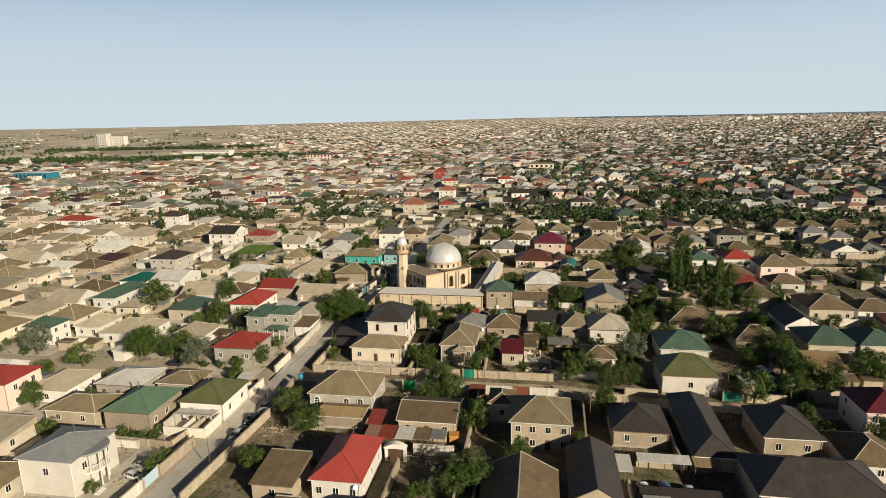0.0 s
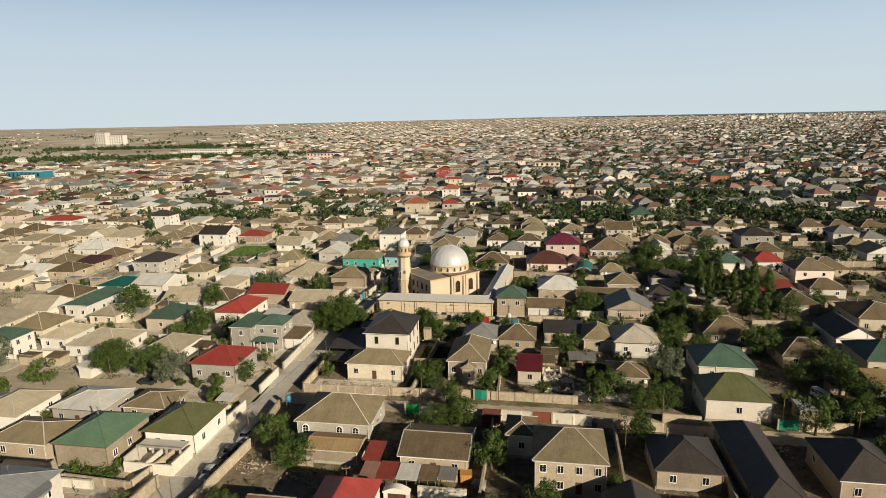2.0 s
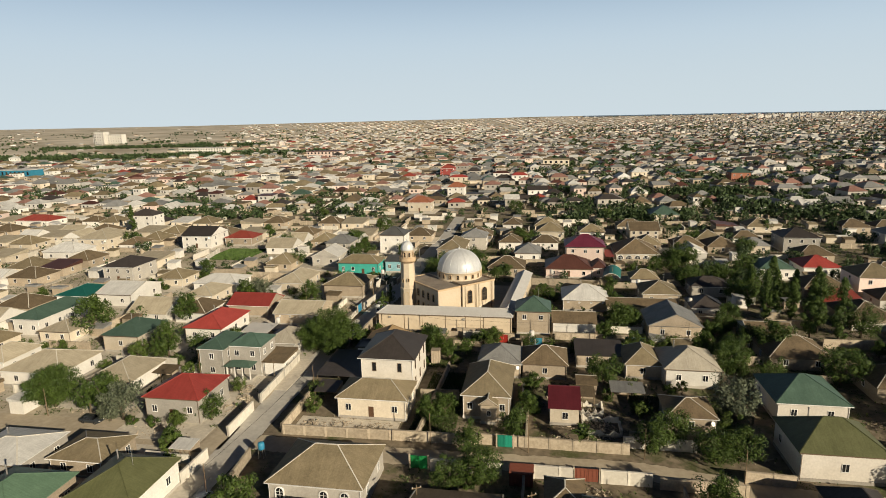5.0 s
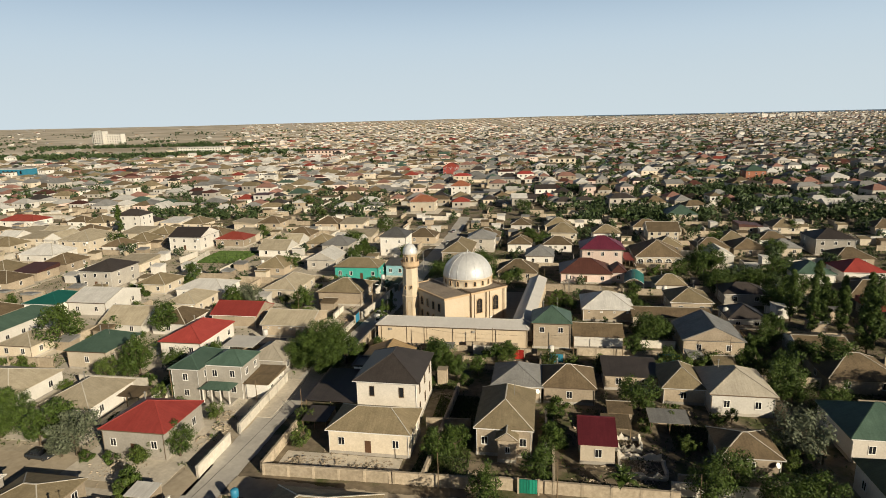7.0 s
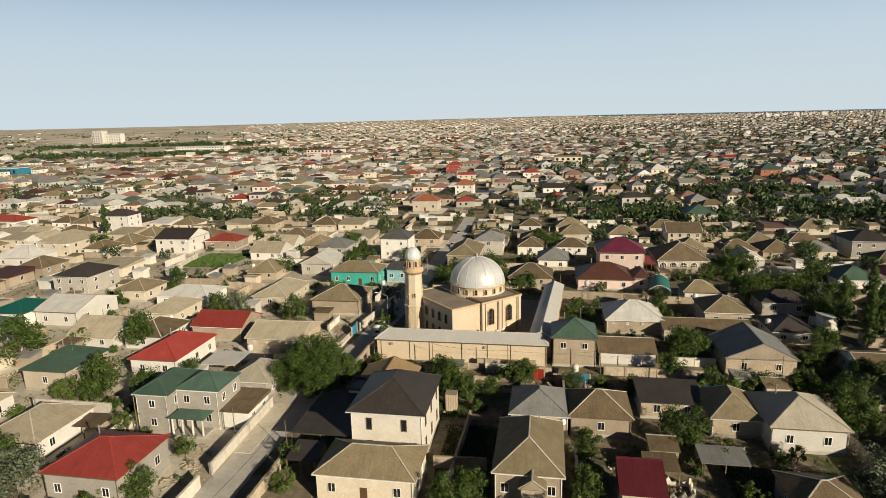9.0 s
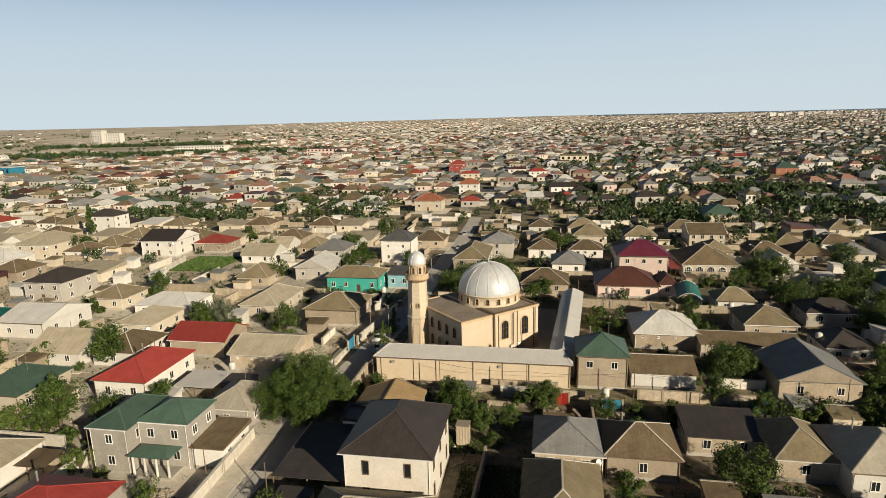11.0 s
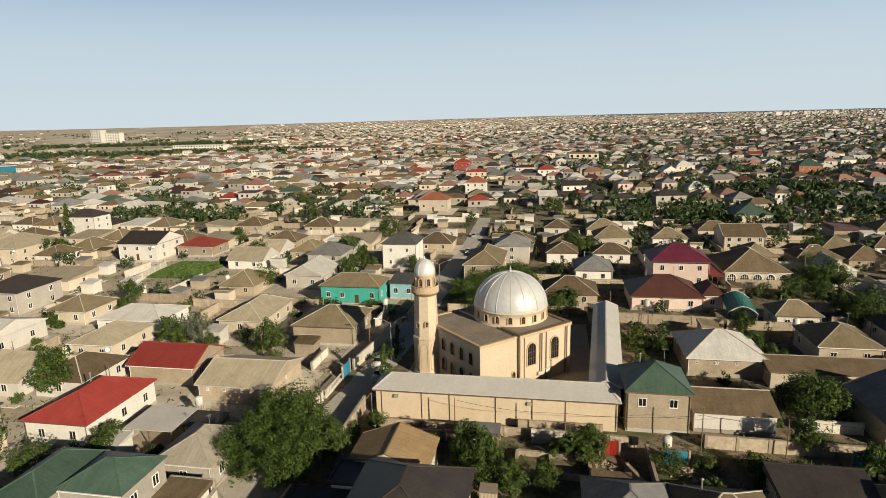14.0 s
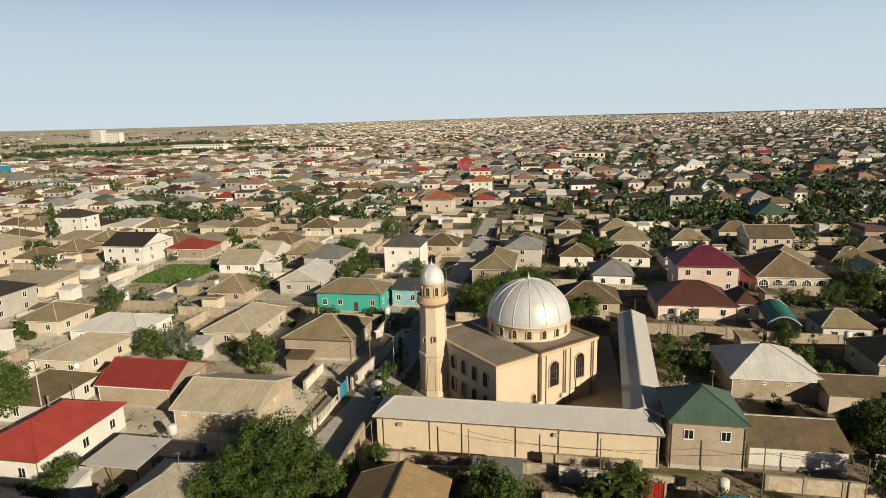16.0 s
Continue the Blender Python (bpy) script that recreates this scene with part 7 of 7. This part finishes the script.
def joined_trees():
    """The trees of the yards further off, crowns down to the ground."""
    V, Fc, n = [], [], 0
    for sort, x, y, sc, turn in joined:
        kind, rx, rz, base, clumps, leaves, size, mat, label = TREES[sort]
        me = crown_mesh(("crown_thin", sort), kind, rx, rz, base * 0.6, clumps // 3 + 4, max(leaves // 4, 16), size * 2.1, mat, 77)
        co = np.empty(len(me.vertices) * 3)
        me.vertices.foreach_get("co", co)
        co = co.reshape(-1, 3) * sc
        c, s_ = math.cos(turn), math.sin(turn)
        V.append(np.stack([co[:, 0] * c - co[:, 1] * s_ + x, co[:, 0] * s_ + co[:, 1] * c + y, co[:, 2]], 1))
        Fc.append(np.arange(n, n + len(co)).reshape(-1, 4))
        n += len(co)
    me = bpy.data.meshes.new("yard_trees")
    me.from_pydata(np.concatenate(V).tolist(), [], np.concatenate(Fc).tolist())
    me.materials.append(M["leaf_far"])
    return tagged(new("yard_trees", me), "green trees and shrubs crowding the yards between houses", "trees", kind="stuff")


joined_trees()

# vines and young fruit trees in the western yards
for k in range(60):
    for _ in range(40):
        x, y = g.uniform(-130, -33), g.uniform(-135, 25)
        if in_view(x, y, 4) and free(x - 1.3, x + 1.3, y - 1.3, y + 1.3):
            tree(g.choice(["vine", "vine", "small", "bush"]), x, y, g.uniform(0.8, 1.25))
            break

# heaps of stone, boards and scrap in the yards
for k in range(90):
    for _ in range(60):
        x, y = g.uniform(-110, 110), g.uniform(-140, 30)
        if in_view(x, y, 4) and free(x - 1.2, x + 1.2, y - 1.2, y + 1.2):
            clutter(x, y, g.randrange(18, 46), g.uniform(1.6, 3.2), 40 + k, "scattered stone blocks and old boards in a yard")
            break

# yard walls
count = 0
for _ in range(7500):
    if count > 310:
        break
    x, y = g.uniform(-300, 200), g.uniform(-160, 180)
    if not in_view(x, y, 6):
        continue
    n = g.choice([8.0, 12.0, 16.0])
    if g.random() < 0.55:
        if free(x, x + n, y - 0.3, y + 0.3):
            fence(x, y, x + n, y, g.choice([1.7, 2.0, 2.2]), g.choice(["fence", "fencewhite"] if x < -35 else ["fence", "fence", "fence", "fencewhite"]))
            KEEP.append((x, x + n, y - 0.5, y + 0.5))
            count += 1
    elif free(x - 0.3, x + 0.3, y, y + n):
        fence(x, y, x, y + n, g.choice([1.7, 2.0, 2.2]), g.choice(["fence", "fencewhite"] if x < -35 else ["fence", "fence", "fence", "fencewhite"]))
        KEEP.append((x - 0.5, x + 0.5, y, y + n))
        count += 1


# ---- weeds, beds and low growth on the open soil ----
def weeds():
    """Low tufts and bed plants where the soil lies open, thickest in the eastern gardens."""
    q = np.random.RandomState(14)
    x0, y0, cell = -220.0, -160.0, 0.5
    nx, ny = 840, 640
    shut = np.zeros((nx, ny), bool)
    for a, b, c, d in KEEP + ROADS:
        i0, i1, j0, j1 = [int(v) for v in ((a - 0.3 - x0) / cell, (b + 0.3 - x0) / cell + 1, (c - 0.3 - y0) / cell, (d + 0.3 - y0) / cell + 1)]
        shut[max(i0, 0):max(i1, 0), max(j0, 0):max(j1, 0)] = True
    n = 90000
    x, y = q.uniform(x0, x0 + nx * cell, n), q.uniform(y0, y0 + ny * cell, n)
    dx, dy = x - 36.0, y + 216.0
    seen = (dy > 45) & (dx < 0.56 * dy + 6) & (dx > -1.13 * dy - 6)
    patch = np.sin(x * 0.31 + 2 * np.sin(y * 0.17)) * np.cos(y * 0.27 - 0.2 * x) + 0.5 * np.sin(x * 0.9) * np.sin(y * 0.8)
    rich = np.where(x > -15, 1.1, np.where(x > -32, 0.35, 0.28))
    ok = seen & ~shut[((x - x0) / cell).astype(int).clip(0, nx - 1), ((y - y0) / cell).astype(int).clip(0, ny - 1)] & (patch + q.uniform(-0.8, 0.8, n) > 0.35 - rich)
    x, y = x[ok][:26000], y[ok][:26000]
    n = len(x)
    m = 6
    size = q.uniform(0.14, 0.42, n) * np.where(q.rand(n) < 0.12, 1.4, 1.0)
    base = np.repeat(np.stack([x, y, np.zeros(n)], 1), m, 0)
    s_ = np.repeat(size, m)[:, None]
    off = q.normal(size=(n * m, 3)) * np.array([1.0, 1.0, 0.0]) * s_ * 0.9
    off[:, 2] = np.abs(q.normal(size=n * m)) * s_[:, 0] * 0.8 + 0.04
    a, b = q.normal(size=(n * m, 3)) * s_ * 0.36, q.normal(size=(n * m, 3)) * s_ * 0.2
    c = base + off
    quad = np.stack([c - a, c + b, c + a, c - b], 1).reshape(-1, 3)
    quad[:, 2] = np.maximum(quad[:, 2], 0.01)
    me = bpy.data.meshes.new("weeds")
    me.from_pydata(quad.tolist(), [], np.arange(len(quad)).reshape(-1, 4).tolist())
    me.materials.append(M["weed"])
    return tagged(new("weeds", me), "low weeds and garden beds on the open soil", "weeds", kind="stuff")


weeds()


# ---- far town: one joined mesh, past what one could count ----
def far_materials(keys):
    out = []
    for key in keys:
        m = M[key].copy()
        nt = m.node_tree
        info = next(n for n in nt.nodes if n.bl_idname == "ShaderNodeObjectInfo")
        geo = nt.nodes.new("ShaderNodeNewGeometry")
        for l in list(info.outputs["Random"].links):
            nt.links.new(geo.outputs["Random Per Island"], l.to_socket)
        out.append(m)
    return out


FAR_WALL = ["w_cream", "w_white", "w_stone", "w_pink", "w_grey"]
FAR_ROOF = ["r_tan", "r_brown", "r_palegrey", "r_grey", "r_dark", "r_redold", "r_red", "r_green", "r_orange", "r_choc", "r_pinkish"]
far_mats = far_materials(FAR_WALL + FAR_ROOF) + [M["pane"]]


def far_town():
    q = random.Random(21)
    V, Fc, MI = [], [], []

    def add(pts, faces, mi, at):
        cx, cy, c, d = at
        b = len(V)
        V.extend([(cx + x * c - y * d, cy + x * d + y * c, z) for x, y, z in pts])
        for f in faces:
            Fc.append(tuple(b + k for k in f))
            MI.append(mi)

    def solid(x0, x1, y0, y1, z0, z1, mi, at, lid=False):
        add([(x0, y0, z0), (x1, y0, z0), (x1, y1, z0), (x0, y1, z0), (x0, y0, z1), (x1, y0, z1), (x1, y1, z1), (x0, y1, z1)],
            [(0, 1, 5, 4), (1, 2, 6, 5), (2, 3, 7, 6), (3, 0, 4, 7)] + ([(4, 5, 6, 7)] if lid else []), mi, at)

    def pitched(w, d, z, t, mi, at):
        """A hipped roof, now and then a gabled one."""
        i = min(w, d) * q.choice([0.93, 0.93, 0.93, 0.8, 0.05])
        if w >= d:
            a, b = (-w + i, 0, z + t), (w - i, 0, z + t)
            fs = [(0, 1, 5, 4), (2, 3, 4, 5), (1, 2, 5), (3, 0, 4), (3, 2, 1, 0)]
        else:
            a, b = (0, -d + i, z + t), (0, d - i, z + t)
            fs = [(1, 2, 5, 4), (3, 0, 4, 5), (0, 1, 4), (2, 3, 5), (3, 2, 1, 0)]
        add([(-w, -d, z), (w, -d, z), (w, d, z), (-w, d, z), a, b], fs, mi, at)

    y = NEAR_Y + 8
    row = 0
    while y < 4300:
        d0 = y + 216
        step = 15.0 + max(0, y - 700) * 0.012
        x = 36 - 1.13 * d0 - 10
        col = 0
        while x < 36 + 0.56 * d0 + 10:
            px = 14.6 + max(0, y - 700) * 0.012
            lane = row % 4 == 2 or col % 9 == 8
            steppe = x < -0.50 * y - 160 and y > 650 and q.random() < 0.93
            thin = x < -0.35 * y - 120 and y > 800 and q.random() < 0.6
            if (not lane or q.random() < 0.12) and q.random() > 0.13 and not steppe and not thin and free(x - 9, x + 9, y - 8, y + 8):
                bend = 9 * math.sin(x / 130 + y / 410) + 6 * math.sin(x / 47 + row * 0.7)
                cx, cy, gz = x + q.uniform(-3.5, 3.5) + 5 * math.sin(y / 60), y + q.uniform(-4.5, 4.5) + bend, ground_z(x, y + bend) - 0.1
                turn = 0.25 * math.sin(x / 260 + 1.0) * math.cos(y / 310) + q.gauss(0, 0.05)
                at = (cx, cy, math.cos(turn), math.sin(turn))
                w, d = q.uniform(3.6, 7.4), q.uniform(3.6, 6.4)
                if q.random() < 0.35:
                    w, d = d, w
                e = q.uniform(5.4, 7.0) if q.random() < 0.16 else q.uniform(2.7, 4.0)
                west = x < -0.1 * y - 40
                # eastern weights lean grey, putting the haze of distance into the palette
                wm = q.choices(range(5), [5, 12, 4, 4, 5] if west else [1.5, 7, 3.5, 3, 10])[0]
                rm = 5 + q.choices(range(11), [8, 6, 9, 8, 2.5, 0.8, 0.2, 1.5, 0.15, 1.5, 4.0] if west else [1.5, 5, 8, 14, 9, 0.8, 0.25, 2.2, 0.08, 2.5, 5.0])[0]
                solid(-w, w, -d, d, gz, gz + e, wm, at)
                o, t = 0.45, min(w, d) * q.uniform(0.42, 0.66)
                if q.random() < 0.12:
                    solid(-w - o, w + o, -d - o, d + o, gz + e, gz + e + 0.3, rm, at, True)
                else:
                    pitched(w + o, d + o, gz + e, t, rm, at)
                # a lower annex, a lean-to and the yard wall belong to most houses
                if q.random() < 0.6:
                    s_ = q.choice([-1, 1])
                    aw, ad, ae = q.uniform(1.4, 2.8), q.uniform(1.8, 3.6), q.uniform(2.2, 2.9)
                    ac, ay = s_ * (w + aw + 0.05), q.uniform(-d + 1, d - 1)
                    a_at = (cx + ac * at[2] - ay * at[3], cy + ac * at[3] + ay * at[2], at[2], at[3])
                    solid(-aw, aw, -ad, ad, gz, gz + ae, q.choice([wm, 2, 4]), a_at)
                    if q.random() < 0.5:
                        solid(-aw - 0.2, aw + 0.2, -ad - 0.2, ad + 0.2, gz + ae, gz + ae + 0.15, 5 + q.choice([1, 2, 3, 1]), a_at, True)
                    else:
                        pitched(aw + 0.25, ad + 0.25, gz + ae, 0.8, 5 + q.choice([0, 1, 3]), a_at)
                if y < 900:
                    for k in range(2 + (w > 6)):
                        wx = -w * 0.65 + k * w * 0.6
                        zz = gz + e - 2.3
                        add([(wx, -d - 0.03, zz), (wx + 1.1, -d - 0.03, zz), (wx + 1.1, -d - 0.03, zz + 1.3), (wx, -d - 0.03, zz + 1.3)], [(0, 1, 2, 3)], 16, at)
                    add([(w + 0.03, -1, gz + e - 2.3), (w + 0.03, 0.2, gz + e - 2.3), (w + 0.03, 0.2, gz + e - 1), (w + 0.03, -1, gz + e - 1)], [(0, 1, 2, 3)], 16, at)
                if y < 1300 and q.random() < 0.75:
                    fy = -d - q.uniform(1.5, 3)
                    solid(-7.4, -7.4 + q.uniform(9, 15), fy, fy + 0.3, gz, gz + 2, q.choice([0, 2, 2, 4]), at, True)
                if y < 900 and q.random() < 0.4:
                    solid(w + 3.2, w + 3.5, -d - 2, -d + q.uniform(3, 9), gz, gz + 2, q.choice([0, 2, 4]), at, True)
            x += px
            col += 1
        y += step
        row += 1
    me = bpy.data.meshes.new("far_houses")
    me.from_pydata(V, [], Fc)
    for m in far_mats:
        me.materials.append(m)
    me.polygons.foreach_set("material_index", MI)
    return tagged(new("far_houses", me), "low houses with hipped roofs reaching to the horizon", "houses", kind="stuff")


far_town()


def far_trees():
    """Tree clumps among the far houses, many small leaf tufts each."""
    q = np.random.RandomState(8)
    V, Fc = [], []
    n = 0
    made = 0
    while made < 7400:
        y = NEAR_Y + 6 + 2300 * q.rand() ** 1.35
        d0 = y + 216
        x = 36 - 1.13 * d0 + 1.69 * d0 * q.rand()
        if made < 1300:                       # the two shelter belts in the west
            f = q.rand()
            x, y = (-1010 + 640 * f + q.uniform(-20, 20), 700 + 150 * f + q.uniform(-32, 32)) if made % 3 else (-1150 + 500 * f, 1080 + 130 * f + q.uniform(-30, 30))
        wood = math.sin(x * 0.017 + 1.2) * math.cos(y * 0.013 - x * 0.006) + 0.5 * math.sin(x * 0.05 + y * 0.03) + (0.55 if x > 0.05 * y else -0.4)
        if made >= 1300 and wood + 0.35 * math.sin(x * 0.21) * math.sin(y * 0.17) < q.rand() * 1.3 - 0.2:
            continue
        made += 1
        gz = ground_z(x, y)
        r = q.uniform(1.6, 3.8) * (1.35 if made <= 1300 else (1.12 if x > 0.05 * y and y < 1000 else 1.0))
        m = 52 if y < 500 else 24
        c = q.normal(size=(m, 3))
        c /= np.linalg.norm(c, axis=1)[:, None]
        c *= (r * (0.55 + 0.45 * q.rand(m)))[:, None]
        c[:, 2] = c[:, 2] * 0.75 + gz + r * 0.95
        c[:, 0] += x
        c[:, 1] += y
        s = (0.85 if y < 500 else 1.55) * r / 3
        a = q.normal(size=(m, 3)) * s * 0.5
        b = q.normal(size=(m, 3)) * s * 0.5
        quad = np.stack([c - a, c + b, c + a, c - b], 1).reshape(-1, 3)
        V.append(quad)
        Fc.append(np.arange(n, n + 4 * m).reshape(-1, 4))
        n += 4 * m
    me = bpy.data.meshes.new("far_trees")
    me.from_pydata(np.concatenate(V).tolist(), [], np.concatenate(Fc).tolist())
    me.materials.append(M["leaf_far"])
    return tagged(new("far_trees", me), "dark green trees scattered among the far houses", "trees", kind="stuff")


far_trees()

# the dark garden behind the tan house
for sort, x, y, k in (("wide", 65.4, 46.5, 1.0), ("round", 70.2, 45.6, 1.2), ("wide", 73.6, 56.5, 1.25), ("round", 78.0, 50.0, 1.2), ("bush", 62.0, 45.2, 1.5), ("small", 58.6, 46.4, 1.3), ("bush", 55.6, 45.6, 1.4), ("wide", 79.5, 60.0, 1.2), ("bush", 74.5, 45.5, 1.6)):
    tree(sort, x, y, k)

# green clumps beside the red-roofed houses
for sort, x, y, k in (("round", -53.4, -38.8, 0.95), ("bush", -55.6, -42.8, 1.6), ("silver", -66.8, 2.6, 1.4), ("small", -68.6, 0.6, 1.5), ("bush", -61.8, 0.4, 1.5)):
    tree(sort, x, y, k)
